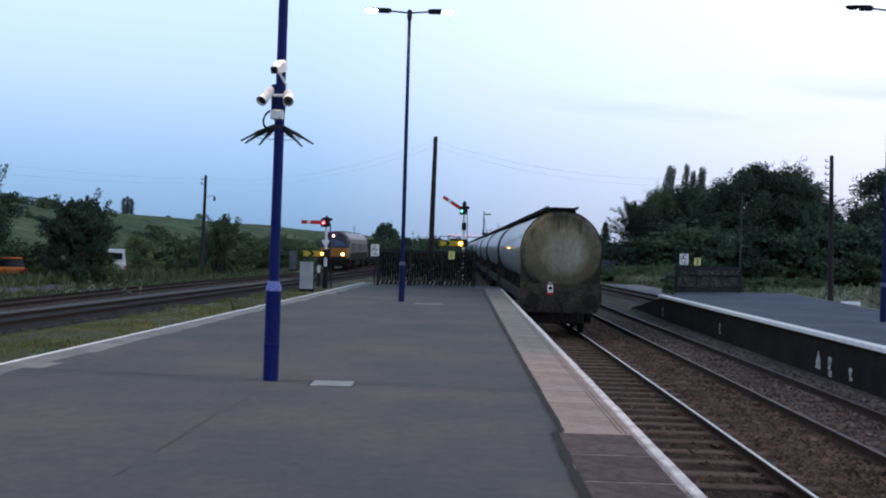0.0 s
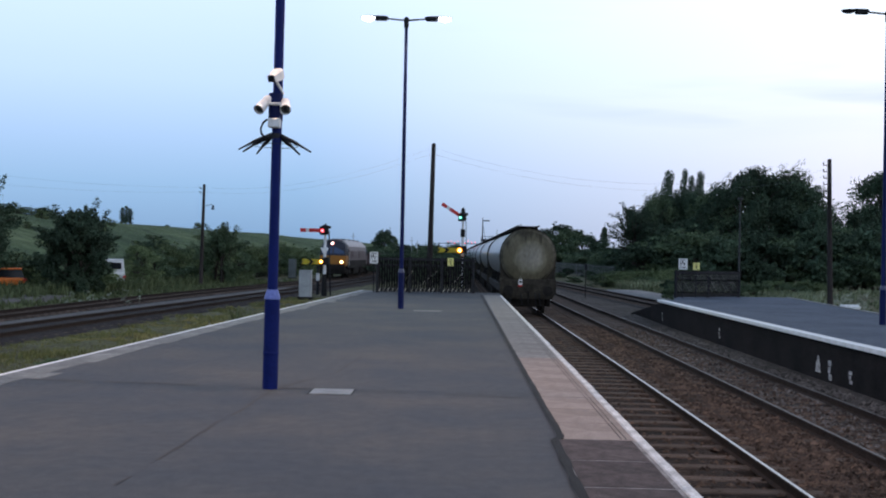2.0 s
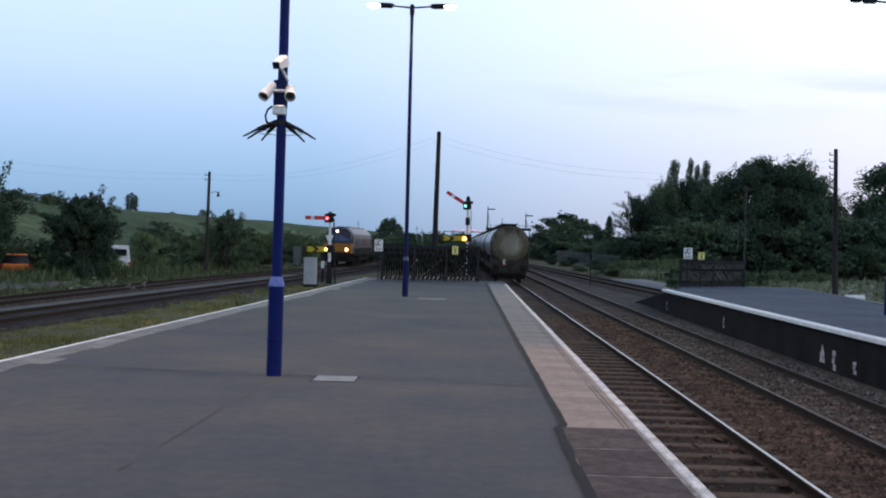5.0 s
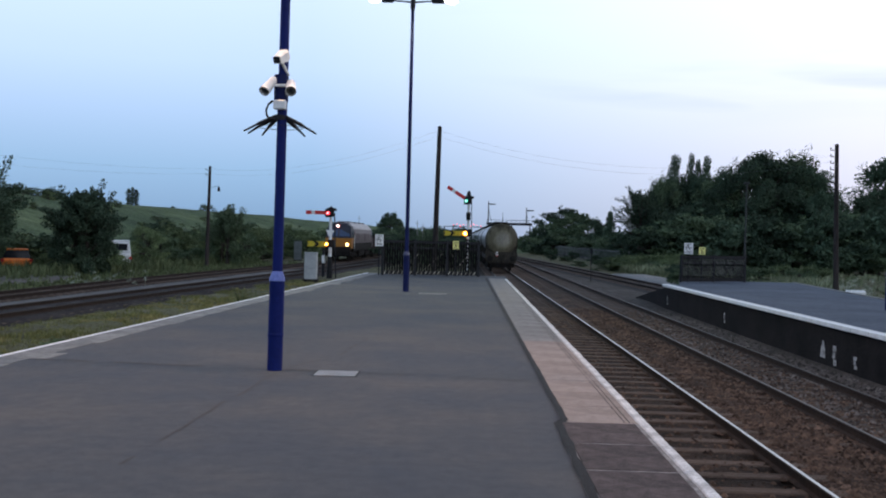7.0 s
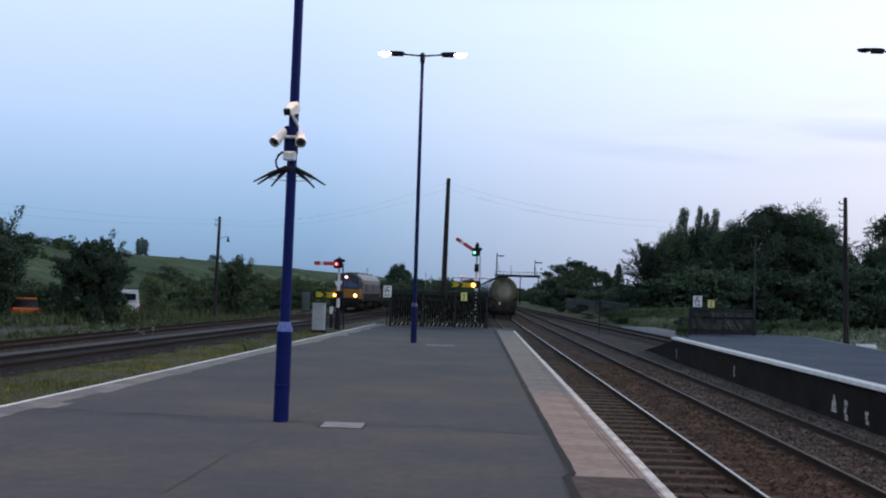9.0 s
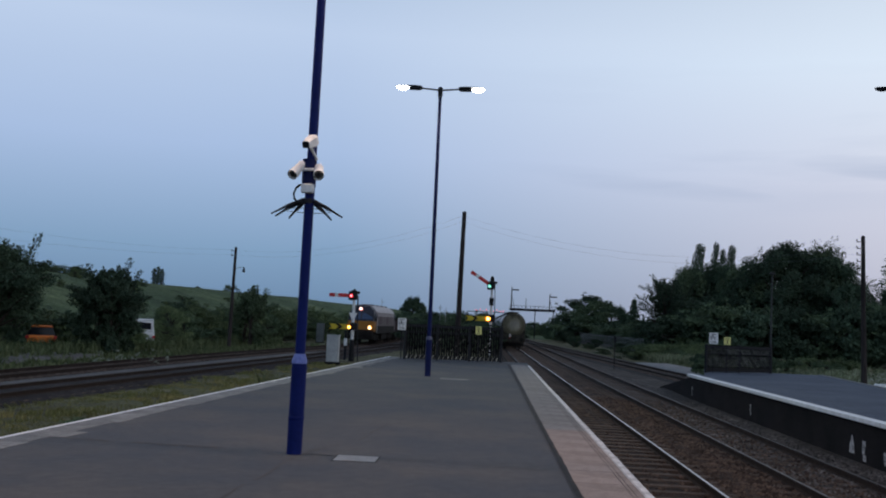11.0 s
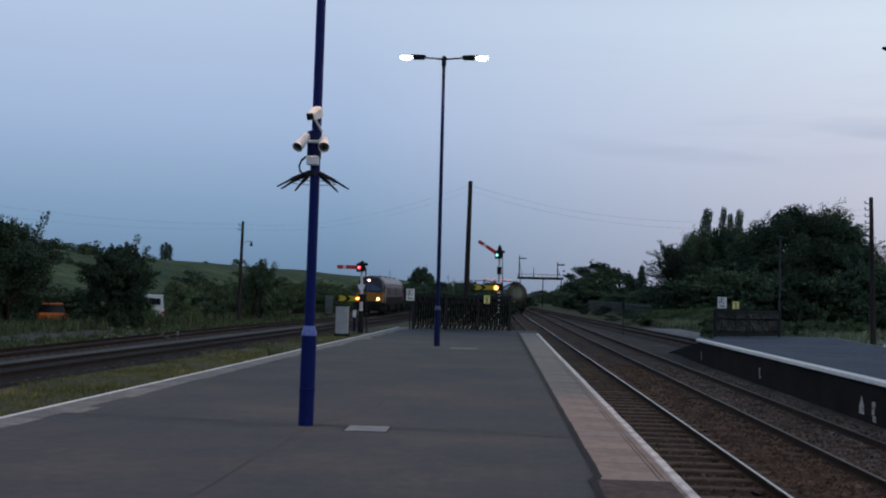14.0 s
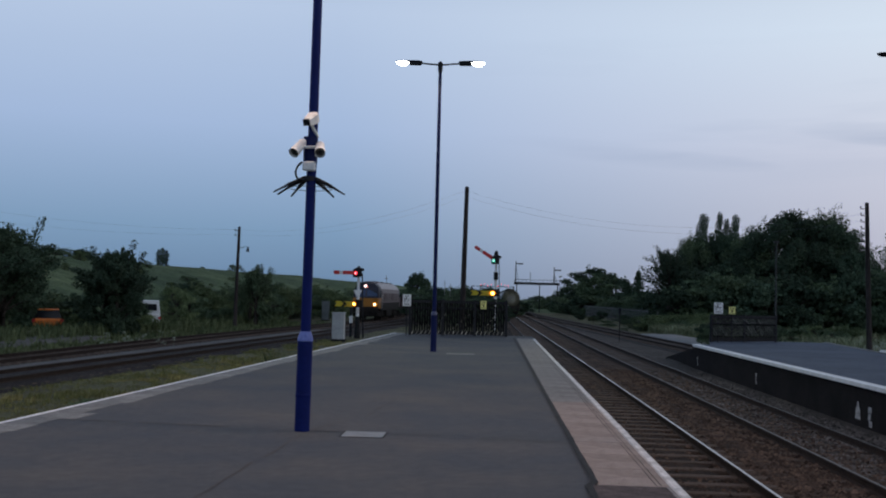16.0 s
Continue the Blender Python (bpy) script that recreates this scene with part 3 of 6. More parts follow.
# fill of ballast between the two running lines
s = Shape()
ribbon(s, lambda y: 4.743 + bend(y), -6, 420, 2.5, [(-1.1, -1.3), (-0.75, RAIL_Z - 0.17), (-0.2, RAIL_Z - 0.11), (0.1, RAIL_Z - 0.12), (0.42, RAIL_Z - 0.185), (1.1, -1.3)], 0, True)
tagged(solid("ballast_six_foot", s, BALLAST_RUST), "brown ballast heaped between the running lines", "ballast", kind="structure")
s = Shape()
ribbon(s, lambda y: (loco_line(y) + weedy_line(y)) / 2 + 0.2, 12, 75, 2.5, [(-0.75, -1.3), (-0.55, RAIL_Z - 0.12), (0.5, RAIL_Z - 0.10), (0.7, -1.3)], 0, True)
tagged(solid("cess_path", s, CESS), "pale gravel walkway between the tracks", "path", kind="structure")
s = Shape()
ribbon(s, lambda y: siding_line(y) + 3.2 + 0.006 * (y - 60), 62, 86, 2.5, [(-1.5, -1.4), (-1.2, -1.05), (1.5, -1.03), (1.8, -1.4)], 0, True)
tagged(solid("siding_path", s, PATH_GRAVEL), "pale gravel path beside the siding", "path", kind="structure")
s = Shape()
ribbon(s, lambda y: -23.5 + 0.03 * (y - 40), 44, 56, 2.0, [(-2.2, -1.4), (-1.8, -1.06), (1.5, -1.05), (1.8, -1.4)], 0, True)
tagged(solid("track_side_path", s, CESS), "pale gravel patch beyond the tracks", "path", kind="structure")

s = Shape()
for i in range(60):
    a, b = 46 + 6.0 * i, 52 + 6.0 * i
    va = [(far_line(a) + 1.2, -1.14), (max(siding_line(a) + 2.4, far_line(a) + 3), -1.12)]
    vb = [(far_line(b) + 1.2, -1.14), (max(siding_line(b) + 2.4, far_line(b) + 3), -1.12)]
    s.add([(va[0][0], a, va[0][1]), (va[1][0], a, va[1][1]), (vb[1][0], b, vb[1][1]), (vb[0][0], b, vb[0][1])], [(0, 1, 2, 3)])
tagged(solid("ballast_yard", s, YARD), "flat grey ballast between main line and siding", "ballast", kind="structure")
s = Shape()
ribbon(s, lambda y: 7.62 + bend(y) * 0.3, -6, 47, 2.5, [(-0.55, -1.3), (-0.40, RAIL_Z - 0.17), (0.0, RAIL_Z - 0.09), (0.27, RAIL_Z - 0.02), (0.45, RAIL_Z)], 0, True)
tagged(solid("ballast_shoulder", s, BALLAST_GREY), "grey ballast banked against the platform wall", "ballast", kind="structure")

# ---------------------------------------------------------------- main platform
P0, P1, RAMP = -9.0, 44.3, 54.0
s = Shape()
ys_p = [P0 + (P1 - P0) * i / 40 for i in range(41)]
for i in range(40):
    a, b = ys_p[i], ys_p[i + 1]
    s.add([(platform_left(a) + 0.36, a, 0), (0.93, a, 0), (0.93, b, 0), (platform_left(b) + 0.36, b, 0)], [(0, 1, 2, 3)])
e = [(platform_left(P1) + 0.36, P1, 0), (0.93, P1, 0), (0.93, RAMP, -1.1), (platform_left(P1) + 0.36, RAMP, -1.1)]
s.add(e, [(0, 1, 2, 3)])
solid("platform_surface", s, ASPHALT, "grey worn asphalt platform surface", "platform", kind="structure")
# the walls that carry the edges
s = Shape()
s.add([(EDGE_X - 0.12, P0, -1.35), (EDGE_X - 0.12, P1, -1.35), (EDGE_X - 0.12, P1, -0.08), (EDGE_X - 0.12, P0, -0.08), (0.9, P0, -1.35), (0.9, P1, -1.35), (0.9, P1, -0.08), (0.9, P0, -0.08)], [(0, 1, 2, 3), (4, 7, 6, 5), (3, 2, 6, 7), (0, 3, 7, 4), (1, 5, 6, 2)])
solid("platform_wall_1", s, WALL_DARK, "near-black brick wall below the platform edge", "wall", kind="structure")
s = Shape()
L0, L1 = platform_left(P0) + 0.08, platform_left(P1) + 0.08
s.add([(L0, P0, -1.35), (L1, P1, -1.35), (L1, P1, -0.06), (L0, P0, -0.06), (L0 + 0.3, P0, -1.35), (L1 + 0.3, P1, -1.35), (L1 + 0.3, P1, -0.06), (L0 + 0.3, P0, -0.06)], [(0, 3, 2, 1), (4, 5, 6, 7), (3, 7, 6, 2), (0, 4, 7, 3), (1, 2, 6, 5)])
solid("platform_wall_2", s, WALL_DARK, "dark wall below the back edge of the platform", "wall", kind="structure")
s = Shape()
s.add([(platform_left(P1), P1, -1.35), (EDGE_X - 0.1, P1, -1.35), (EDGE_X - 0.1, RAMP, -1.35), (platform_left(P1), RAMP, -1.35), (platform_left(P1), P1, -0.012), (EDGE_X - 0.1, P1, -0.012), (EDGE_X - 0.1, RAMP, -1.11), (platform_left(P1), RAMP, -1.11)], [(0, 1, 5, 4), (1, 2, 6, 5), (2, 3, 7, 6), (3, 0, 4, 7), (4, 5, 6, 7)])
solid("platform_ramp", s, ASPHALT_OLD, "asphalt ramp down from the platform end", "ramp", kind="structure")

# edge paving: pale slabs, then a stretch of dark ones near the near end
paving = thing("platform_edge_paving", pose(0, 0, 0), "pale pinkish edge slabs with a darker patched stretch", "paving", kind="structure")
pale = Shape().box(-0.31, 0.335, -0.445, 0.445, -0.06, 0.0, bevel=0.006).mesh("slab", SLAB)
# the same slab in the far tone that paints in the lamp tint's falloff
worn = Shape().box(-0.31, 0.335, -0.445, 0.445, -0.06, 0.0, bevel=0.006).mesh("slab", SLAB_FAR_TINT)
dark = Shape().box(-0.36, 0.295, -0.453, 0.453, -0.06, 0.0, bevel=0.006).mesh("slab", SLAB_DARK)
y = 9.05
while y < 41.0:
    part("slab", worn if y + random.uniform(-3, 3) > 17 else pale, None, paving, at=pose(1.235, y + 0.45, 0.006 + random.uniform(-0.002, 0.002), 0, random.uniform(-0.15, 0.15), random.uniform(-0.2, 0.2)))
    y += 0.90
y = 9.03
while y > P0:
    part("slab", dark, None, paving, at=pose(1.235, y - 0.47, 0.0125 + random.uniform(-0.001, 0.001), 0, random.uniform(-0.1, 0.1), random.uniform(-0.3, 0.3)))
    y -= 0.94
part("bedding", Shape().box(0.93, 1.56, 9.04, 41.4, -0.08, -0.012), TAR, paving)
part("bedding", Shape().box(0.862, 1.565, P0, 9.03, -0.08, 0.0085), MORTAR, paving, "pale mortar bed")
# grooves drawn as thin darker strips on the slabs
part("tactile_groove", Shape().box(1.448, 1.454, 9.1, 26.0, -0.02, 0.0095), SEAM, paving)
part("tactile_groove", Shape().box(1.492, 1.498, 9.1, 26.0, -0.02, 0.0095), SEAM, paving)
coping = thing("platform_coping", pose(0, 0, 0), "worn white-painted coping stones on the platform edge", "coping", kind="structure")
cop = Shape().box(1.578, EDGE_X, -0.445, 0.445, -0.09, 0.0, bevel=0.012).mesh("coping_stone", WHITE_LINE)
y = P0
while y < 41.2:
    part("coping_stone", cop, None, coping, at=pose(random.uniform(-0.004, 0.004), y + 0.45, 0.008 + random.uniform(-0.002, 0.002), 0, 0, random.uniform(-0.15, 0.15)))
    y += 0.9
s = Shape().box(0.93, EDGE_X, 41.4, P1, -0.09, -0.004)
solid("platform_end_paving", s, ASPHALT, "asphalt at the platform end", "paving", kind="structure")

# a wandering black joint between asphalt and slabs
s = Shape()
for i in range(260):
    a, b = -4 + i * 0.175, -4 + (i + 1) * 0.175
    if b > 41.4:
        break
    def wob(y):
        return (0.917 - 0.0033 * (y - 9) if y > 9 else 0.846 - 0.004 * (9 - y)) + 0.012 * noise.noise((y * 1.7, 0, 0)), (0.032 if y > 9.2 else 0.036) * (1 + 0.5 * noise.noise((y * 2.3, 5, 0)))
    (ca, wa), (cb, wb) = wob(a), wob(b)
    s.add([(ca - wa, a, 0.0155), (ca + wa, a, 0.0155), (cb + wb, b, 0.0155), (cb - wb, b, 0.0155)], [(0, 1, 2, 3)])
solid("tar_joint", s, TAR, "black tar joint along the edge slabs", "joint", kind="structure")


def seam(pts, w, mat=SEAM_FAINT):
    s = Shape()
    for (x0, y0), (x1, y1) in zip(pts, pts[1:]):
        cnt = max(2, int(math.hypot(x1 - x0, y1 - y0) / 0.25))
        prev = None
        d = Vector((y0 - y1, x1 - x0)).normalized()
        for i in range(cnt + 1):
            q = i / cnt
            x, y = x0 + (x1 - x0) * q, y0 + (y1 - y0) * q
            ww = w * (0.6 + 0.8 * abs(noise.noise((x * 2.1, y * 2.1, 3))))
            ox = 0.07 * noise.noise((x * 0.9, y * 0.9, 9)) + 0.02 * noise.noise((x * 4, y * 4, 9))
            cur = ((x + ox + d.x * ww, y + d.y * ww, 0.004), (x + ox - d.x * ww, y - d.y * ww, 0.004))
            if prev and noise.noise((x * 1.3, y * 1.3, 4)) < 0.22:
                s.add([prev[0], cur[0], cur[1], prev[1]], [(0, 1, 2, 3)])
            prev = cur
    return solid("asphalt_seam", s, mat, "dark repaired seam in the asphalt", "seam", kind="structure")


seam([(-5.7, 12.35), (-4.0, 12.2), (-2.3, 12.0), (-1.78, 11.98)], 0.035)
seam([(-2.2, 11.7), (-2.22, 10.2), (-2.30, 8.6), (-2.35, 6.9)], 0.016)
seam([(-2.1, 12.2), (-1.7, 13.6), (-1.5, 16.0)], 0.02)
seam([(-1.2, 11.9), (0.9, 11.6)], 0.014)
s = Shape().box(-1.725, -1.245, 11.58, 12.02, -0.05, 0.008, bevel=0.006)
s.box(-1.745, -1.225, 11.55, 12.05, -0.05, 0.0025, k=1)
solid("inspection_cover", s, [COVER, TAR], "pale grey metal inspection cover set in the asphalt", "cover")
solid("inspection_cover", Shape().box(-1.35, -0.55, 28.8, 29.4, -0.05, 0.006, bevel=0.004), SLAB_GREY, "pale square cover set in the asphalt", "cover")

# back edge: thin white line and pale slabs with a ragged inner border
back = thing("platform_back_edge", pose(0, 0, 0), "pale grey back-edge slabs with a thin white line", "paving", kind="structure")
y = P0
while y < P1 - 0.3:
    ln = random.uniform(0.55, 0.68)
    a, b = y, min(y + ln - 0.008, P1)
    w = 0.47 + random.choice((0.0, 0.05, 0.14, 0.26)) * random.random()
    s = Shape()
    v = [(platform_left(a) + 0.05, a), (platform_left(a) + w, a), (platform_left(b) + w, b), (platform_left(b) + 0.05, b)]
    s.add([(x, q, -0.05) for x, q in v] + [(x, q, 0.006) for x, q in v], [(4, 5, 6, 7), (0, 1, 5, 4), (1, 2, 6, 5), (2, 3, 7, 6), (3, 0, 4, 7)])
    part("slab", s, SLAB_GREY, back)
    y += ln
s = Shape()
s.add([(platform_left(P0), P0, -0.1), (platform_left(P0) + 0.070, P0, -0.1), (platform_left(P0) + 0.070, P0, 0.010), (platform_left(P0), P0, 0.010),
       (platform_left(P1), P1, -0.1), (platform_left(P1) + 0.070, P1, -0.1), (platform_left(P1) + 0.070, P1, 0.010), (platform_left(P1), P1, 0.010)],
      [(0, 3, 2, 1), (4, 5, 6, 7), (0, 4, 7, 3), (3, 7, 6, 2), (1, 2, 6, 5)])
part("white_line", s, WHITE_EDGE, back, "thin white painted line")

# ---------------------------------------------------------------- platform across the line
O0, O1, OR = -9.0, 40.2, 48.6


def opp_back(y):
    return 13.25 + 0.10 * (y - 32.6) if y < 60 else 14.4


s = Shape()
for i in range(30):
    a, b = O0 + (45.9 - O0) * i / 30, O0 + (45.9 - O0) * (i + 1) / 30
    la, lb = (OPP_X + 0.62 if q < O1 else OPP_X + 0.62 + (q - O1) * 0.2 for q in (a, b))
    s.add([(la, a, 0), (opp_back(a), a, 0), (opp_back(b), b, 0), (lb, b, 0)], [(0, 1, 2, 3)])
solid("far_platform_surface", s, ASPHALT_OLD, "bluish grey asphalt surface of the other platform", "platform", kind="structure")
s = Shape()
for i in range(30):
    a, b = O0 + (45.9 - O0) * i / 30, O0 + (45.9 - O0) * (i + 1) / 30
    s.add([(opp_back(a), a, -1.3), (opp_back(b), b, -1.3), (opp_back(b), b, 0.03), (opp_back(a), a, 0.03), (opp_back(a) + 0.16, a, -1.3), (opp_back(b) + 0.16, b, -1.3), (opp_back(b) + 0.16, b, 0.03), (opp_back(a) + 0.16, a, 0.03)], [(0, 1, 2, 3), (4, 7, 6, 5), (3, 2, 6, 7)])
solid("far_platform_kerb", s, SLAB_GREY, "pale concrete kerb at the back of the platform", "kerb", kind="structure")
s = Shape().box(OPP_X + 0.10, OPP_X + 0.45, O0, O1, -1.35, -0.10)
s.add([(OPP_X + 0.1, O1, -1.35), (OPP_X + 0.45, O1, -1.35), (OPP_X + 0.45, O1, -0.1), (OPP_X + 0.1, O1, -0.1), (OPP_X + 0.32, OR, -1.35), (OPP_X + 0.67, OR, -1.35), (OPP_X + 0.67, OR, -0.98), (OPP_X + 0.32, OR, -0.98)], [(0, 4, 7, 3), (3, 7, 6, 2), (1, 2, 6, 5), (4, 5, 6, 7)])
solid("far_platform_wall", s, WALL_DARK, "black platform wall facing the track", "wall", kind="structure")
s = Shape()
s.add([(OPP_X + 0.45, O1 + 0.01, -0.02), (12.6, 45.9, -0.02), (12.6, 50, -1.2), (OPP_X + 0.67, OR, -1.0), (OPP_X + 0.45, O1, -1.3), (12.6, 45.9, -1.3), (12.6, 50, -1.35), (OPP_X + 0.67, OR, -1.35)], [(0, 1, 2, 3), (0, 3, 7, 4), (3, 2, 6, 7), (2, 1, 5, 6)])
solid("far_platform_ramp", s, ASPHALT_OLD, "asphalt ramp at the end of the other platform", "ramp", kind="structure")
cop2 = thing("far_platform_coping", pose(0, 0, 0), "bright white-edged coping slabs of the other platform", "coping", kind="structure")
slab2 = Shape().box(0.0, 0.24, -0.445, 0.445, -0.10, 0.0, bevel=0.012).mesh("coping_stone", WHITE_EDGE)
slab3 = Shape().box(0.245, 0.64, -0.445, 0.445, -0.10, 0.0, bevel=0.008).mesh("slab", ASPHALT_OLD)
y = O0
while y < O1 - 0.5:
    part("coping_stone", slab2, None, cop2, at=pose(OPP_X + random.uniform(-0.006, 0.006), y + 0.45, 0.010, 0, 0, random.uniform(-0.15, 0.15)))
    part("slab", slab3, None, cop2, at=pose(OPP_X, y + 0.45, 0.006, 0, 0, 0))
    y += 0.9


def wall_mark(y, z, w, h, tip=False):
    """A painted mark on the far platform wall, as plain bars."""
    s = Shape()
    x = OPP_X + 0.094
    if tip:
        s.add([(x, y - w * 0.5, z - h / 2), (x, y + w * 0.5, z - h / 2), (x, y + w * 0.42, z), (x, y + 0.02, z + h / 2), (x, y - 0.02, z + h / 2), (x, y - w * 0.42, z)], [(0, 1, 2, 3, 4, 5)])
    else:
        for i, (dy, ln) in enumerate(((0.0, 1.0), (0.03, 0.8), (-0.03, 0.9))):
            zz = z + h / 2 - (i + 0.5) * h / 3
            s.add([(x, y + dy - w * ln / 2, zz - h * 0.145), (x, y + dy + w * ln / 2, zz - h * 0.145), (x, y + dy + w * ln / 2, zz + h * 0.145), (x, y + dy - w * ln / 2, zz + h * 0.145)], [(0, 1, 2, 3)])
    solid("painted_mark", s, FADED, "worn white painted mark on the platform wall", "marking")


wall_mark(22.53, -0.61, 0.32, 0.38, True)
wall_mark(21.82, -0.68, 0.20, 0.44)
wall_mark(20.67, -0.70, 0.18, 0.27)
wall_mark(31.1, -0.60, 0.12, 0.34)
wall_mark(39.9, -0.62, 0.12, 0.34)


# ---------------------------------------------------------------- lamp columns
def column(m, label, lit=True, bulge=1.0):
    """A swaged blue lamp column with a pair of lanterns on short arms."""
    th = thing("lamp_column", m, label, "lamp post", "platform lamps")
    s = Shape().tube([(0, 0, -0.02), (0, 0, 0.53), (0, 0, 1.06)], [0.090, 0.090, 0.090], 20)
    part("base_section", s, BLUE if bulge == 2 else NAVY, th, "thick blue base section")
    part("band", Shape().tube([(0, 0, 0.40), (0, 0, 0.415), (0, 0, 0.43), (0, 0, 0.445)], [0.091, 0.096, 0.096, 0.091], 20), BLUE if bulge == 2 else NAVY, th)
    part("collar", Shape().tube([(0, 0, 1.055), (0, 0, 1.085), (0, 0, 1.09), (0, 0, 1.17)], [0.093, 0.093, 0.091, 0.062], 20), BLUE_LIGHT if bulge == 2 else COLUMN_GREY, th, "tapered blue shoulder")
    part("shaft", Shape().tube([(0, 0, 1.165), (0, 0, 4.5), (0, 0, 8.3)], [0.061, 0.056, 0.048], 18), NAVY if bulge < 2 else BLUE, th)
    part("cap", Shape().tube([(0, 0, 8.22), (0, 0, 8.3), (0, 0, 8.52), (0, 0, 8.56)], [0.05, 0.072, 0.072, 0.03], 14), DARK, th)
    for sd in (-1, 1):
        part("arm", Shape().tube([(sd * 0.05, 0, 8.46), (sd * 0.35, 0, 8.485), (sd * 0.66, 0, 8.51)], [0.026, 0.024, 0.022], 10), DARK, th)
        g = Shape()
        prof = [(0.54, 0.04), (0.62, 0.075), (0.82, 0.085), (1.10, 0.075), (1.28, 0.055), (1.34, 0.02)]
        for (x0, w0), (x1, w1) in zip(prof, prof[1:]):
            for zs, k in ((1, 0),):
                r0 = [(sd * x0, -w0, 8.535), (sd * x0, -w0 * 0.7, 8.535 + w0 * 0.55), (sd * x0, w0 * 0.7, 8.535 + w0 * 0.55), (sd * x0, w0, 8.535)]
                r1 = [(sd * x1, -w1, 8.535), (sd * x1, -w1 * 0.7, 8.535 + w1 * 0.55), (sd * x1, w1 * 0.7, 8.535 + w1 * 0.55), (sd * x1, w1, 8.535)]
                g.add(r0 + r1, [(0, 1, 5, 4), (1, 2, 6, 5), (2, 3, 7, 6), (3, 0, 4, 7)], 0, True)
        g.box(min(sd * 0.56, sd * 0.93), max(sd * 0.56, sd * 0.93), -0.08, 0.08, 8.445, 8.545, bevel=0.03)
        lan = part("lantern", g, DARK, th, "dark streetlight lantern")
        b = Shape()
        rings = []
        for i in range(5):
            a = i / 4 * math.pi / 2
            w, dz = math.cos(a), math.sin(a)
            rings.append([(sd * (1.13 + 0.20 * w * math.cos(t)), 0.115 * w * math.sin(t), 8.54 - (0.125 if lit else 0.085) * dz) for t in [2 * math.pi * j / 16 for j in range(16)]])
        vs = [p for r in rings for p in r]
        b.add(vs, [(i * 16 + j, i * 16 + (j + 1) % 16, (i + 1) * 16 + (j + 1) % 16, (i + 1) * 16 + j) for i in range(4) for j in range(16)], 0, True)
        part("bowl", b, LAMP_GLOW if lit else GLASS, lan, "glowing lantern bowl" if lit else "dark unlit bowl")
    return th


near_col = column(pose(-2.235, 11.95, 0, 0, 0.35, 0), "royal blue lamp column carrying cameras and a spiked collar", bulge=2)
mid_col = column(pose(-1.775, 30.0, 0, 0, 0, 0), "slim blue lamp column with two lit lanterns")
mid_col.scale = (1.0, 1.0, 1.008)
far_col = column(pose(11.16, 27.1, -0.12), "blue lamp column with unlit lanterns on the other platform", lit=False)
far_col.scale = (0.92, 1.0, 0.987)
for x, y, watts, tone in ((-2.235, 11.95, 1.2 * LANTERN, (1.0, 0.67, 0.47)), (-1.775, 30.0, 0.9 * LANTERN, (1.0, 0.85, 0.52))):
    for sd in (-1, 1):
        lamp = new("lantern_lamp", bpy.data.lights.new("lantern_lamp", "SPOT"))
        lamp.data.energy, lamp.data.color, lamp.data.shadow_soft_size = watts, tone, 0.15
        lamp.data.spot_size, lamp.data.spot_blend = radians(150), 0.6
        lamp.matrix_basis = pose(x + sd * 1.08, y, 8.30)

# cameras and their fittings clamp onto the near column
CX, CY = -2.235, 11.95
s = Shape().tube([(0, 0, 3.16), (0, 0, 3.48)], [0.085, 0.085], 18)
solid("column_clamp", s, NAVY, "dark clamp sleeve round the lamp column", "bracket", m=pose(CX, CY, 0))


def bullet_camera(m, label):
    th = thing("security_camera", m, label, "security camera", "security cameras")
    s = Shape().tube([(0, 0.15, 0), (0, 0.12, 0), (0, -0.10, 0), (0, -0.12, 0)], [0.05, 0.062, 0.066, 0.066], 16)
    part("housing", s, WHITE_CASE, th, "white tubular housing")
    part("hood", Shape().tube([(0, -0.06, 0.0), (0, -0.17, 0.0)], [0.071, 0.074], 16, caps=False), WHITE_CASE, th)
    part("lens_glass", Shape().tube([(0, -0.115, 0), (0, -0.135, 0)], [0.062, 0.06], 16), LENS_GLASS, th, "grey front glass")
    part("lens_ring", Shape().tube([(0, -0.13, 0), (0, -0.145, 0)], [0.03, 0.028], 12), DARK, th)
    part("mount_arm", Shape().tube([(0, 0.08, -0.02), (0, 0.14, -0.08), (0, 0.2, -0.10)], [0.022, 0.02, 0.02], 8), WHITE_CASE, th)
    th.scale = (0.86, 0.86, 0.86)
    return th


bullet_camera(pose(CX - 0.115, CY - 0.12, 3.345, 38, 0, -22), "white bullet camera angled down on the column")
bullet_camera(pose(CX + 0.135, CY - 0.12, 3.33, 30, 0, 10), "white bullet camera facing down along the platform")
th = thing("security_camera", pose(CX + 0.015, CY - 0.13, 3.665, 22, 0, -20), "white box camera in a rounded weather housing on top", "security camera", "security cameras")
th.scale = (0.66, 0.66, 0.80)
g = Shape()
ringp = []
for y, w, z0, z1 in ((-0.16, 0.075, -0.06, 0.05), (-0.10, 0.080, -0.065, 0.065), (0.05, 0.095, -0.07, 0.10), (0.16, 0.085, -0.05, 0.09), (0.20, 0.05, -0.02, 0.05)):
    ringp.append([(-w, y, z0), (-w, y, z1 * 0.6), (-w * 0.55, y, z1), (w * 0.55, y, z1), (w, y, z1 * 0.6), (w, y, z0)])
vs = [p for r in ringp for p in r]
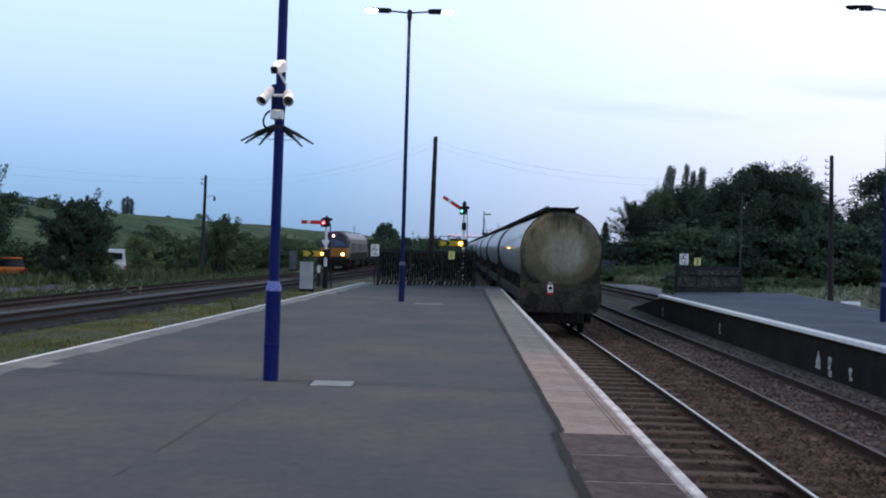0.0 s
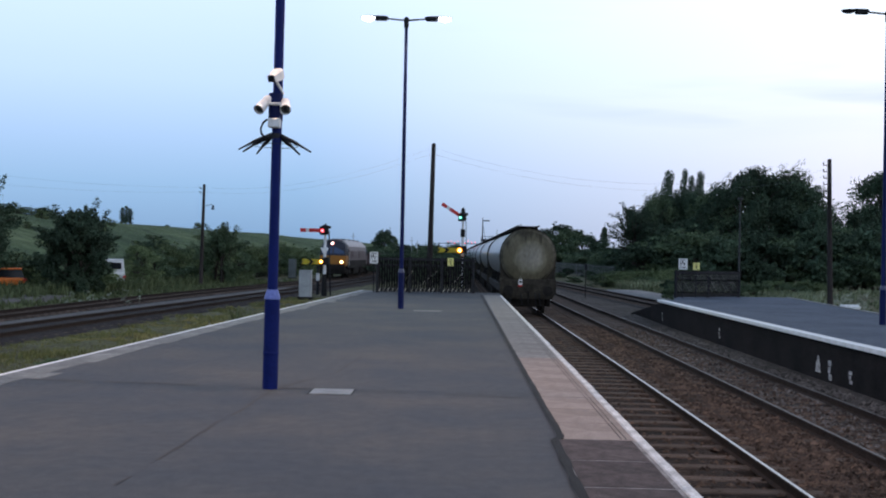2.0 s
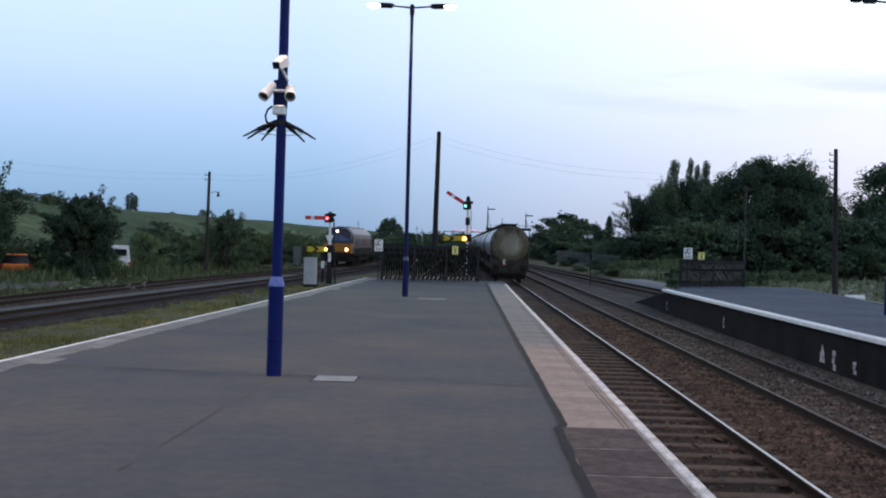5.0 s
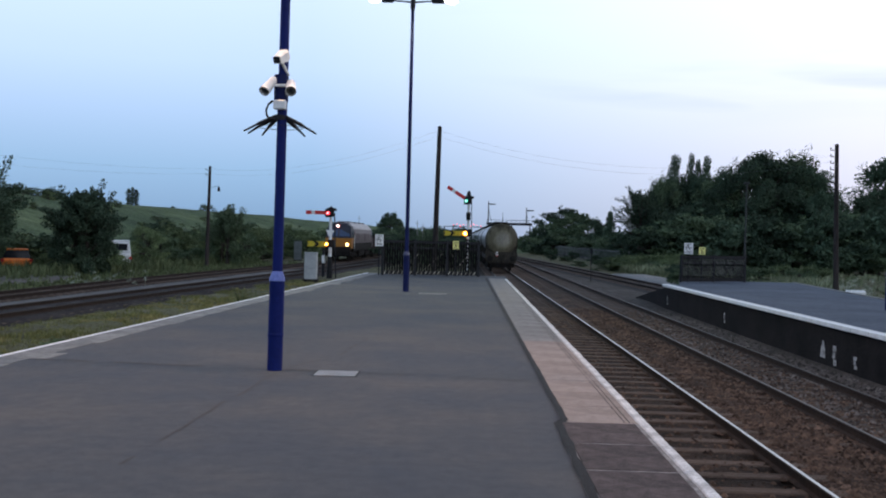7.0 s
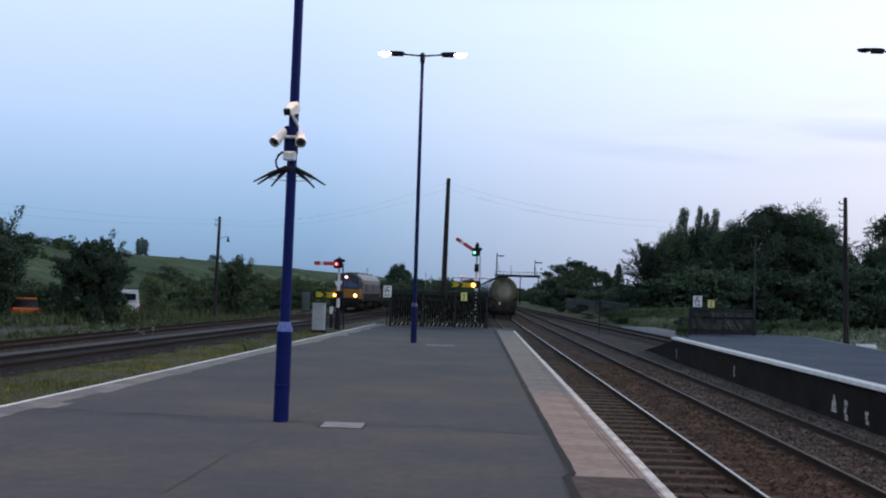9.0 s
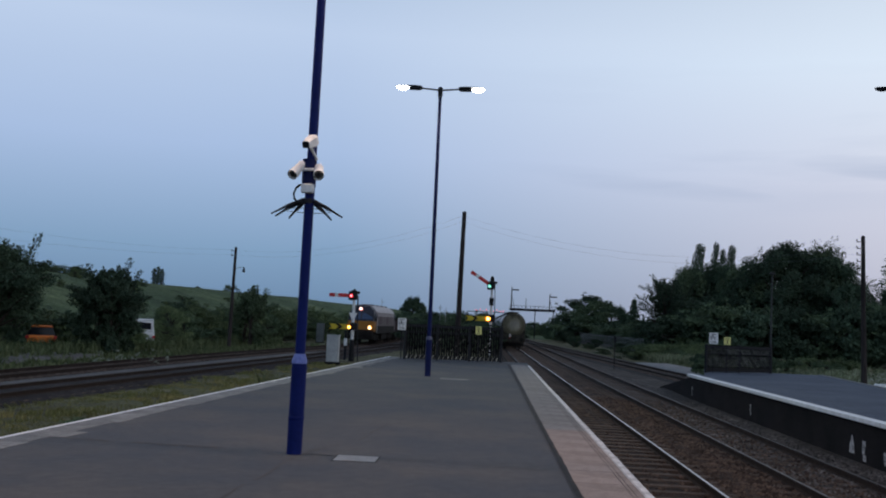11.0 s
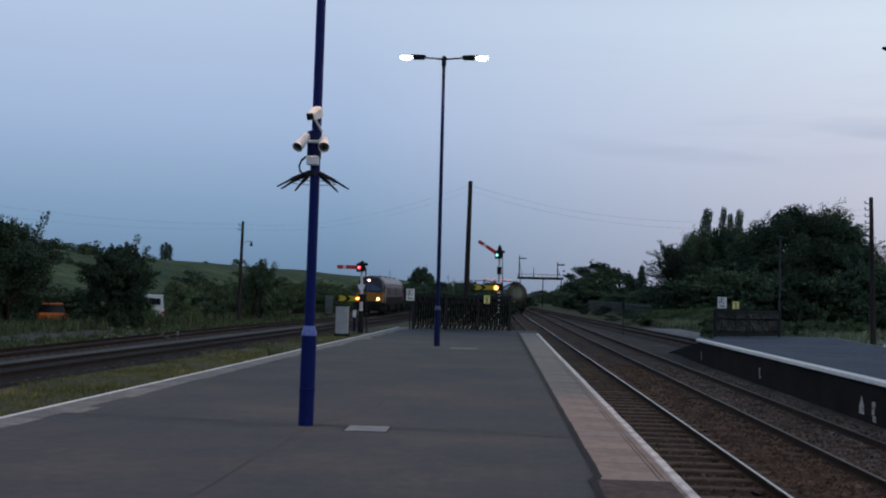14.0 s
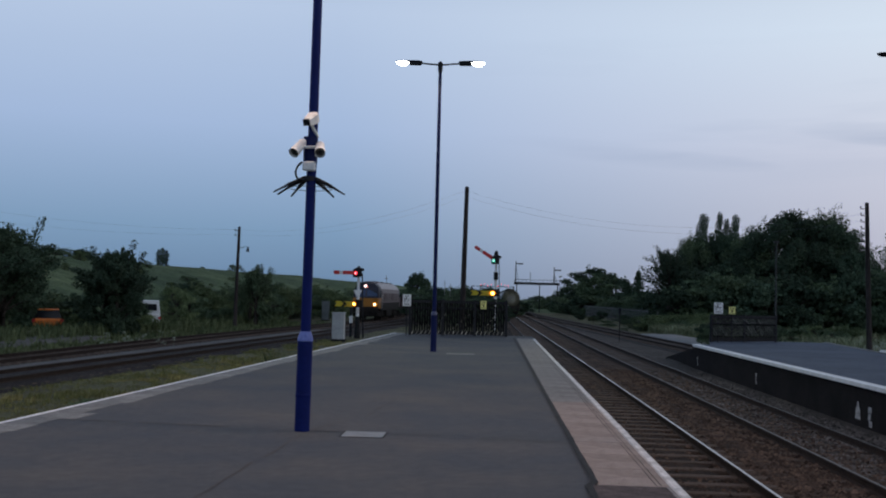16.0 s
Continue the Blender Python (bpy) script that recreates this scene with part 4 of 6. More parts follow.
g.add(vs, [(i * 6 + j, i * 6 + (j + 1) % 6, (i + 1) * 6 + (j + 1) % 6, (i + 1) * 6 + j) for i in range(4) for j in range(6)] + [(0, 1, 2, 3, 4, 5), (29, 28, 27, 26, 25, 24)], 0, False)
part("housing", g, WHITE_CASE, th, "rounded white weather housing")
part("front_window", Shape().box(-0.066, 0.066, -0.172, -0.158, -0.055, 0.04, bevel=0.006), GLASS, th, "black front window")
part("mount_arm", Shape().tube([(0.0, 0.0, -0.06), (0.01, 0.02, -0.13), (0.03, 0.05, -0.20), (0.05, 0.08, -0.28)], [0.025, 0.025, 0.025, 0.02], 10), WHITE_CASE, th, "white swan-neck arm")
s = Shape().tube([(-0.16, -0.05, 3.36), (-0.05, -0.10, 3.345), (0.05, -0.10, 3.345), (0.135, -0.06, 3.36)], [0.018] * 4, 8)
solid("camera_bracket", s, WHITE_CASE, "white bracket between the cameras", "bracket", m=pose(CX, CY, 0))
th = thing("junction_box", pose(CX, CY - 0.085, 3.12), "small off-white junction box strapped to the column", "junction box")
part("case", Shape().box(-0.068, 0.078, -0.05, 0.03, -0.055, 0.055, bevel=0.012), WHITE_CASE, th)
part("cable", Shape().tube([(-0.075, -0.02, 0.045), (-0.125, -0.03, 0.0), (-0.150, -0.035, -0.07), (-0.140, -0.03, -0.13), (-0.105, -0.02, -0.165), (-0.05, 0, -0.165)], [0.013] * 6, 8), BLACK, th, "looped black cable")
# anti-climb spikes: angled arms round a collar
th = thing("anti_climb_collar", pose(CX, CY, 2.985), "dark collar of drooping anti-climb spikes on the column", "anti-climb guard")
part("ring", Shape().tube([(0, 0, -0.035), (0, 0, 0.025)], [0.074, 0.074], 16), DARK, th)
for turn in (199, 163, 131, 3, 349, 56, 92):
    a = radians(turn)
    ca, sa = math.cos(a), math.sin(a)
    part("spike", Shape().tube([(0.07 * ca, 0.07 * sa, 0.0), (0.25 * ca, 0.25 * sa, -0.085), (0.27 * ca, 0.27 * sa, -0.095), (0.425 * ca, 0.425 * sa, -0.185)], [0.026, 0.024, 0.016, 0.010], 6), DARK, th)
part("wire_ring", Shape().tube([(0.27 * math.cos(2 * math.pi * i / 24), 0.27 * math.sin(2 * math.pi * i / 24), -0.12) for i in range(25)], [0.004] * 25, 5, caps=False), DARK, th)


# ---------------------------------------------------------------- platform-end fences
def end_fence(m, width, panels, label, stripes, height=1.45, trellis=False):
    th = thing("end_fence", m, label, "fence", "platform end fences")
    pw = width / panels
    for i in range(panels + 1):
        part("post", Shape().box(i * pw - 0.05, i * pw + 0.05, -0.05, 0.05, -0.02, height + 0.06, bevel=0.01), DARK, th)
    for i in range(panels):
        x0, x1 = i * pw + 0.05, (i + 1) * pw - 0.05
        part("top_rail", Shape().box(x0, x1, -0.03, 0.03, height - 0.10, height), DARK, th)
        part("mid_rail", Shape().box(x0, x1, -0.028, 0.028, height - 0.34, height - 0.27), DARK, th)
        part("bottom_rail", Shape().box(x0, x1, -0.03, 0.03, 0.05, 0.20), BLACK, th)
        # behind the trellis these pickets are only an added dark backing
        n = int((x1 - x0) / 0.105)
        for j in range(n):
            x = x0 + (j + 0.5) * (x1 - x0) / n
            part("picket", Shape().box(x - 0.034, x + 0.034, 0.028, 0.05, 0.03, height + 0.03), FENCE_SLAT, th)
        # thin diagonal slats, cut off square at the panel's sides
        for z0, z1, gap in (((0.26, 0.70, 0.15), (0.78, height - 0.12, 0.15)) if trellis else ((0.26, 0.94 * height, 0.24),)):
            run = (z1 - z0) * (0.9 if trellis else 0.42)
            x = x0 - run + 0.02
            while x < x1 - 0.04:
                a, b = max(0.0, (x0 - x) / run), min(1.0, (x1 - x) / run)
                if b - a > 0.12:
                    p, q = (x + a * run, z1 - a * (z1 - z0)), (x + b * run, z1 - b * (z1 - z0))
                    sk = Shape()
                    sk.add([(px + dx, py, pz) for px, pz in (p, q) for dx in (-0.022, 0.022) for py in (-0.05, -0.034)], [(0, 4, 6, 2), (1, 3, 7, 5), (0, 1, 5, 4), (2, 6, 7, 3), (0, 2, 3, 1), (4, 5, 7, 6)])
                    part("slanted_slat", sk, TRELLIS if trellis else FENCE_SLAT, th)
                x += gap
        if stripes:
            n = int((x1 - x0) / 0.16)
            for j in range(n):
                x = x0 + j * (x1 - x0) / n
                sk = Shape().add([(x, -0.034, 0.06), (x + 0.05, -0.034, 0.06), (x + 0.115, -0.034, 0.19), (x + 0.065, -0.034, 0.19)], [(0, 1, 2, 3)])
                part("hazard_stripe", sk, STRIPE, th)
    return th


FENCE_SLAT = surf("fence_slat", (0.005, 0.0055, 0.006), (0.016, 0.016, 0.016), 3, 0.8, 0.2, 40, grain=0.3, spread=0.4, gloss=0.06)
TRELLIS = surf("trellis_slat", (0.05, 0.055, 0.055), (0.17, 0.175, 0.165), 2, 0.7, 0.2, 40, grain=0.3, spread=0.55, gloss=0.1)
STRIPE = surf("worn_stripe", (0.05, 0.05, 0.042), (0.36, 0.34, 0.29), 9, 0.7, 0.1, 40, grain=0.3, spread=0.75)
TAPE = [(0.9, 0.30, 1.55, 0.95), (1.75, 0.25, 2.6, 0.98), (3.15, 0.30, 3.75, 1.0), (2.9, 0.95, 3.2, 0.62)]
FENCE_YAW = math.degrees(math.atan2(1.3, 3.95))
main_fence = end_fence(pose(-3.5, 42.25, 0, 0, 0, FENCE_YAW * 0.75), 4.12, 3, "dark timber fence with hazard stripes closing the platform end", True)
for x0, z0, x1, z1 in TAPE:
    for i in range(5):
        a, b = (i + 0.15) / 5, (i + 0.65) / 5
        p, q = (x0 + (x1 - x0) * a, z0 + (z1 - z0) * a), (x0 + (x1 - x0) * b, z0 + (z1 - z0) * b)
        part("reflective_dash", Shape().add([(p[0] - 0.02, -0.056, p[1]), (p[0] + 0.02, -0.056, p[1]), (q[0] + 0.02, -0.056, q[1]), (q[0] - 0.02, -0.056, q[1])], [(0, 1, 2, 3)]), STRIPE, main_fence)
end_fence(pose(9.02, 42.9, 0, 0, 0, 34), 3.9, 2, "dark slatted fence closing the other platform", False, 1.12, trellis=True)


def notice(m, w, h, mat, label, picture):
    th = thing("notice", m, label, "sign", "platform signs")
    part("plate", Shape().box(-w / 2, w / 2, -0.012, 0.0, -h / 2, h / 2, bevel=0.004), mat, th)
    s = Shape()
    for x0, x1, z0, z1, sl in picture:
        s.add([(x0 * w, -0.0145, z0 * h), (x1 * w, -0.0145, z0 * h), (x1 * w + sl * w, -0.0145, z1 * h), (x0 * w + sl * w, -0.0145, z1 * h)], [(0, 1, 2, 3)])
    part("marking", s, BLACK, th)
    part("post", Shape().tube([(0, 0.02, -h / 2 - 1.2), (0, 0.02, h / 2 - 0.04)], [0.022, 0.022], 8), DARK, th)
    return th


PICT = [(-0.12, 0.02, 0.02, 0.30, -0.04), (0.04, 0.14, -0.12, 0.12, 0.10), (-0.30, 0.26, 0.34, 0.40, 0.0), (-0.28, -0.18, -0.16, 0.20, -0.08), (-0.36, 0.36, -0.38, -0.33, 0), (-0.36, 0.30, -0.28, -0.24, 0)]
TEXT = [(-0.3, 0.3, 0.28, 0.36, 0), (-0.3, 0.22, 0.10, 0.17, 0), (-0.12, 0.14, -0.22, 0.02, 0), (-0.3, 0.3, -0.38, -0.31, 0)]
notice(pose(-3.64, 42.15, 1.44), 0.34, 0.48, WHITE_PAINT, "white passenger warning sign with a black pictogram", PICT)
notice(pose(-0.465, 42.85, 1.315), 0.25, 0.34, SIGN_YELLOW, "small yellow notice above the end fence", TEXT)
notice(pose(9.275, 42.75, 1.43), 0.37, 0.46, WHITE_PAINT, "white passenger warning sign with a black pictogram", PICT)
notice(pose(9.915, 43.1, 1.34), 0.27, 0.31, SIGN_YELLOW, "small yellow notice above the end fence", TEXT)


# ---------------------------------------------------------------- semaphore signals
def arm_shape(s, ln, w, bands, thick=0.02):
    """Arm towards -x from its pivot, with coloured bands (from, to, material)."""
    for a, b, k in bands:
        s.box(-b * ln, -a * ln, -thick, thick, -w / 2, w / 2, k=k)
    return s


def semaphore(m, label, base, top, z_red, z_yel, raised, lamp_mat, chequer):
    th = thing("semaphore_signal", m, label, "railway signal", "semaphore signals")
    part("post", Shape().tube([(0, 0, base), (0, 0, top - 0.25)], [0.12, 0.085], 12), WHITE_PAINT, th, "white tubular post")
    if chequer:
        for i in range(9):
            z = -0.75 + i * 0.27
            s = Shape().tube([(0, 0, z), (0, 0, z + 0.13)], [0.127, 0.127], 12)
            part("band", s, BLACK, th, "black painted band")
        part("sleeve", Shape().tube([(0, 0, 2.9), (0, 0, 3.45)], [0.16, 0.16], 12), BLACK, th, "black sleeve")
    else:
        part("base_sleeve", Shape().tube([(0, 0, base), (0, 0, 0.2)], [0.2, 0.14], 12), BLACK, th, "black lower post")
        s = Shape()
        s.add([(-0.10, -0.2, 1.55), (0.10, -0.2, 1.55), (0.27, -0.2, 1.92), (-0.27, -0.2, 1.92), (-0.10, -0.14, 1.55), (0.10, -0.14, 1.55), (0.27, -0.14, 1.92), (-0.27, -0.14, 1.92)], [(0, 1, 2, 3), (4, 7, 6, 5), (0, 4, 5, 1), (1, 5, 6, 2), (2, 6, 7, 3), (3, 7, 4, 0)])
        part("bracket", s, WHITE_PAINT, th, "white tapered bracket")
    part("finial", Shape().tube([(0, 0, top - 0.25), (0, 0, top - 0.1), (0, 0, top + 0.05), (0, 0, top + 0.14)], [0.10, 0.16, 0.10, 0.03], 10), BLACK, th)
    part("back_blinder", Shape().box(0.05, 0.36, -0.1, 0.1, z_red + 0.12, z_red + 0.30, bevel=0.03), BLACK, th)
    part("arm_bearing", Shape().box(-0.22, 0.22, -0.22, -0.02, z_red - 0.26, z_red + 0.34, bevel=0.04), BLACK, th)
    arm = Shape()
    arm_shape(arm, 1.72 if raised else 1.55, 0.24, [(0.10, 0.62, 0), (0.62, 0.76, 1), (0.76, 1.0, 0)])
    part("red_arm", arm, [RED, WHITE_PAINT], th, "red arm with a white band", at=pose(-0.05, -0.25, z_red, 0, raised, 0))
    lamp = part("lamp_lens", Shape().tube([(-0.16, -0.28, z_red - 0.02), (-0.16, -0.36, z_red - 0.02)], [0.115, 0.10], 14), lamp_mat, th, "lit signal lens")
    if raised:
        lamp.location = (-0.03, 0, -0.03)
    core = {RED_GLOW.name: RED_CORE, GREEN_GLOW.name: GREEN_CORE}[lamp_mat.name]
    part("lens_core", Shape().tube([(-0.16, -0.36, z_red - 0.02), (-0.16, -0.375, z_red - 0.02)], [0.065, 0.05], 12), core, lamp)
    part("spectacle", Shape().box(-0.34, 0.1, -0.27, -0.235, z_red - 0.30, z_red + 0.26, bevel=0.02), BLACK, th, "dark spectacle plate")
    arm, tip = Shape(), 1.76 if chequer else 1.50
    arm.add([(-0.22, -0.25, z_yel - 0.17), (-tip, -0.25, z_yel - 0.17), (0.17 - tip, -0.25, z_yel), (-tip, -0.25, z_yel + 0.17), (-0.22, -0.25, z_yel + 0.17),
             (-0.22, -0.21, z_yel - 0.17), (-tip, -0.21, z_yel - 0.17), (0.17 - tip, -0.21, z_yel), (-tip, -0.21, z_yel + 0.17), (-0.22, -0.21, z_yel + 0.17)],
            [(0, 1, 2, 3, 4), (9, 8, 7, 6, 5), (0, 5, 6, 1), (1, 6, 7, 2), (2, 7, 8, 3), (3, 8, 9, 4), (4, 9, 5, 0)])
    for q in (-1, 1):
        arm.add([(0.62 - tip, -0.256, z_yel + q * 0.168), (0.40 - tip, -0.256, z_yel + q * 0.168), (0.62 - tip, -0.256, z_yel), (0.86 - tip, -0.256, z_yel)], [(0, 1, 2, 3)], 1)
    part("yellow_arm", arm, [YELLOW, BLACK], th, "yellow fishtailed arm with a black chevron")
    part("lamp_case", Shape().box(-0.16, 0.3, -0.2, 0.2, z_yel - 0.2, z_yel + 0.3, bevel=0.04), BLACK, th)
    amber = part("lamp_lens", Shape().tube([(-0.20, -0.27, z_yel), (-0.20, -0.36, z_yel)], [0.18 if chequer else 0.115, 0.16 if chequer else 0.10], 14), AMBER_GLOW, th, "glowing amber lens")
    part("lens_core", Shape().tube([(-0.20, -0.36, z_yel), (-0.20, -0.375, z_yel)], [0.11, 0.09] if chequer else [0.075, 0.06], 12), AMBER_CORE, amber)
    part("ladder", Shape().tube([(0.35, 0.3, base), (0.2, 0.16, top - 0.3)], [0.025, 0.025], 6).tube([(0.35, 0.6, base), (0.2, 0.42, top - 0.3)], [0.025, 0.025], 6), DARK, th)
    return th


semaphore(pose(0.05, 72, 0), "semaphore signal with raised red arm, green light and yellow arm", -1.25, 4.85, 4.30, 1.95, 32, GREEN_GLOW, True)
semaphore(pose(-8.9, 66, 0), "semaphore signal with level red arm, red light and yellow arm", -1.25, 3.35, 3.04, 1.0, 0, RED_GLOW, False)


def wood_pole(m, h, label, r=0.13, cross=0):
    th = thing("telegraph_pole", m, label, "pole", "telegraph poles")
    part("shaft", Shape().tube([(0, 0, -0.4), (0, 0, h * 0.5), (0.02, 0, h)], [r * 1.25, r, r * 0.8], 10), POLE_WOOD, th)
    part("cap", Shape().tube([(0.02, 0, h - 0.02), (0.02, 0, h + 0.04)], [r * 0.95, r * 0.3], 10), DARK, th)
    for i in range(cross):
        part("insulator", Shape().tube([(-0.12, 0, h - 0.3 - 0.35 * i), (-0.30, 0, h - 0.3 - 0.35 * i), (-0.30, 0, h - 0.16 - 0.35 * i)], [0.03, 0.03, 0.04], 6), DARK, th)
    return th


wood_pole(pose(-1.9, 60, -1.2, 0, 0.6, 0), 9.35, "dark bare wooden pole behind the platform end", 0.15)
p1 = wood_pole(pose(-20.05, 78, -1.2, 0, 0.6, 0), 7.85, "thin wooden telegraph pole beyond the tracks", 0.13, cross=2)
part("side_lamp", Shape().tube([(0.13, 0, 6.2), (0.6, 0, 6.35), (0.75, 0, 6.3)], [0.02, 0.02, 0.02], 6).tube([(0.75, 0, 6.32), (0.75, 0, 5.95)], [0.05, 0.13], 8), DARK, p1)
wood_pole(pose(19.85, 55, -1.0, 0, -1.4, 0), 8.15, "tall wooden telegraph pole with insulators before the trees", 0.13, cross=6)
th = thing("yard_lamp", pose(16.3, 60, -1.1), "thin grey yard lamp post before the trees", "lamp post")
part("shaft", Shape().tube([(0, 0, 0), (0, 0, 6.3)], [0.06, 0.04], 10), POST_GREY, th)
part("lantern", Shape().box(-0.14, 0.14, -0.12, 0.12, 6.3, 6.42, bevel=0.04), POST_GREY, th)

# sagging wires
def wire(a, b, sag):
    a, b = Vector(a), Vector(b)
    pts = [a.lerp(b, i / 14) - Vector((0, 0, sag * 4 * (i / 14) * (1 - i / 14))) for i in range(15)]
    solid("telegraph_wire", Shape().tube(pts, [0.0034] * 15, 4), WIRE, "thin telegraph wire strung between poles", "wire", "telegraph wires")


WIRE = surf("wire", (0.10, 0.11, 0.13), (0.14, 0.15, 0.17), 1, 0.7, 0, 10, grain=0.05)
for dz in (0.0, 0.35):
    wire((-20.2, 78, 6.45 - dz), (-1.9, 60, 7.9 - dz), 0.9)
    wire((-20.2, 78, 6.45 - dz), (-34, 45, 6.6 - dz * 2), 0.7)
    wire((-1.9, 60, 7.95 - dz), (19.6, 55, 6.6 - dz), 1.4)

# relay cabinets by the left signal
def relay_cabinet(m, w, h, label, paint=CABINET):
    th = thing("relay_cabinet", m, label, "cabinet")
    part("body", Shape().box(-w / 2, w / 2, -0.3, 0.3, 0, h, bevel=0.02), paint, th)
    part("roof", Shape().box(-w / 2 - 0.03, w / 2 + 0.03, -0.34, 0.34, h, h + 0.05, bevel=0.015), paint, th)
    part("door", Shape().box(-w / 2 + 0.05, w / 2 - 0.05, -0.315, -0.3, 0.08, h - 0.06, bevel=0.005), paint, th)
    part("plinth", Shape().box(-w / 2 - 0.06, w / 2 + 0.06, -0.36, 0.36, -0.5, 0.02), WALL_DARK, th)
    return th


relay_cabinet(pose(-9.2, 60, -1.05), 0.70, 1.55, "tall pale grey trackside relay cabinet")
relay_cabinet(pose(-18.0, 108, -1.15), 0.75, 1.95, "dull grey relay cabinet standing beyond the curving line", CABINET_DULL)
th = thing("marker_post", pose(-9.35, 66.2, -1.15), "short white trackside marker post", "post")
part("shaft", Shape().tube([(0, 0, 0), (0, 0, 1.9)], [0.09, 0.09], 8), DARK, th)
part("head", Shape().box(-0.1, 0.1, -0.1, 0.1, 0.9, 1.4, bevel=0.03), WHITE_PAINT, th)


# ---------------------------------------------------------------- rolling stock
def wheelset(th, y):
    w = part("wheelset", Shape().tube([(-0.8, y, 0.46), (0.8, y, 0.46)], [0.08, 0.08], 10), GRIME, th)
    for sd in (-1, 1):
        s = Shape().tube([(sd * 0.70, y, 0.46), (sd * 0.72, y, 0.46), (sd * 0.735, y, 0.46), (sd * 0.83, y, 0.46)], [0.49, 0.49, 0.462, 0.46], 24)
        part("wheel", s, GRIME, w)


def bogie(th, y):
    s = Shape()
    for sd in (-1, 1):
        s.prism([(sd * 0.92, 0.36), (sd * 1.04, 0.36), (sd * 1.04, 0.66), (sd * 0.92, 0.66)], y - 1.35, y + 1.35)
        for q in (-1.0, 1.0):
            s.box(min(sd * 0.88, sd * 1.1), max(sd * 0.88, sd * 1.1), y + q - 0.17, y + q + 0.17, 0.30, 0.74, bevel=0.03)
        s.box(min(sd * 0.86, sd * 1.08), max(sd * 0.86, sd * 1.08), y - 0.3, y + 0.3, 0.4, 0.86, bevel=0.03)
    s.box(-0.95, 0.95, y - 0.25, y + 0.25, 0.5, 0.85, bevel=0.03)
    part("bogie_frame", s, GRIME, th)
    wheelset(th, y - 1.0)
    wheelset(th, y + 1.0)


WAGON_LEN = 17.2


KNUCKLE = surf("end_edge_dark", (0.035, 0.032, 0.022), (0.125, 0.112, 0.080), 2.5, 0.6, 0.15, 9, grain=0.25, gloss=0.2)


def tank_wagon():
    """A bogie tank wagon; its origin is at rail level under the rear headstock."""
    th = thing("tank_wagon", pose(0, 0, 0), "grimy grey bogie tank wagon in a goods train", "tank wagon", "tank wagons")
    R, zc, ln = 1.235, 2.55, WAGON_LEN - 1.2
    s = Shape()
    sides, ys_t = 40, [0.30] + [0.32 + (ln - 0.04) * i / 12 for i in range(13)]
    rings = [[(R * math.cos(2 * math.pi * j / sides), y, zc + R * math.sin(2 * math.pi * j / sides)) for j in range(sides)] for y in ys_t]
    s.add([p for r in rings for p in r], [(i * sides + j, i * sides + (j + 1) % sides, (i + 1) * sides + (j + 1) % sides, (i + 1) * sides + j) for i in range(len(ys_t) - 1) for j in range(sides)], 0, True)
    part("barrel", s, TANK, th, "glossy grey tank barrel")
    for y0, d in ((0.30, -1), (0.30 + ln, 1)):
        s = Shape()
        prof = [(1.0, 0.0), (0.97, 0.07), (0.9, 0.13), (0.75, 0.19), (0.5, 0.245), (0.25, 0.27), (0.02, 0.28)]
        vs = [(R * r * math.cos(2 * math.pi * j / sides), y0 + d * q, zc + R * r * math.sin(2 * math.pi * j / sides)) for r, q in prof for j in range(sides)]
        s.add(vs[2 * sides:], [(i * sides + j, i * sides + (j + 1) % sides, (i + 1) * sides + (j + 1) % sides, (i + 1) * sides + j) for i in range(len(prof) - 3) for j in range(sides)], 0, True)
        knuckle = Shape().add(vs[:3 * sides], [(i * sides + j, i * sides + (j + 1) % sides, (i + 1) * sides + (j + 1) % sides, (i + 1) * sides + j) for i in range(2) for j in range(sides)], 0, True)
        part("end_knuckle", knuckle, KNUCKLE, th, "dark curved edge of the tank end")
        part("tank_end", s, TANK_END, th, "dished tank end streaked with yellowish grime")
        s = Shape()
        for i in range(sides):
            a, b = 2 * math.pi * i / sides, 2 * math.pi * (i + 1) / sides
            q = [(rr * math.cos(t), y0 + d * yy, zc + rr * math.sin(t)) for t in (a, b) for rr, yy in ((R, -0.05), (R + 0.03, -0.05), (R + 0.03, 0.03), (R, 0.03))]
            s.add(q, [(0, 1, 5, 4), (1, 2, 6, 5), (2, 3, 7, 6)], 0, True)
        part("end_rim", s, HEADSTOCK, th, "dark weld rim round the end")
    part("end_shroud", Shape().prism([(-1.21, 0.95), (1.21, 0.95), (1.235, 2.4), (-1.235, 2.4)], 0.33, 0.42), HEADSTOCK, th, "grimy plate behind the tank end")
    # box added to fill the see-through space below the headstock with dark
    part("brake_gear", Shape().box(-0.75, 0.75, 0.35, 0.9, 0.32, 0.95, bevel=0.05), GRIME, th)
    # underframe with end plates below the barrel
    for y0, y1 in ((0.06, 0.22), (WAGON_LEN - 0.82, WAGON_LEN - 0.66)):
        s = Shape().prism([(-1.24, 1.55), (-1.24, 0.95), (-1.08, 0.68), (1.08, 0.68), (1.24, 0.95), (1.24, 1.55)], y0, y1)
        part("headstock", s, HEADSTOCK, th, "grimy grey end plate")
    s = Shape()
    for sd in (-1, 1):
        s.box(min(sd * 1.0, sd * 1.16), max(sd * 1.0, sd * 1.16), 0.2, WAGON_LEN - 0.8, 0.92, 1.25, bevel=0.02)
    s.box(-0.35, 0.35, 0.2, WAGON_LEN - 0.8, 0.85, 1.3, bevel=0.02)
    for i in range(5):
        y = 1.6 + i * 3.3
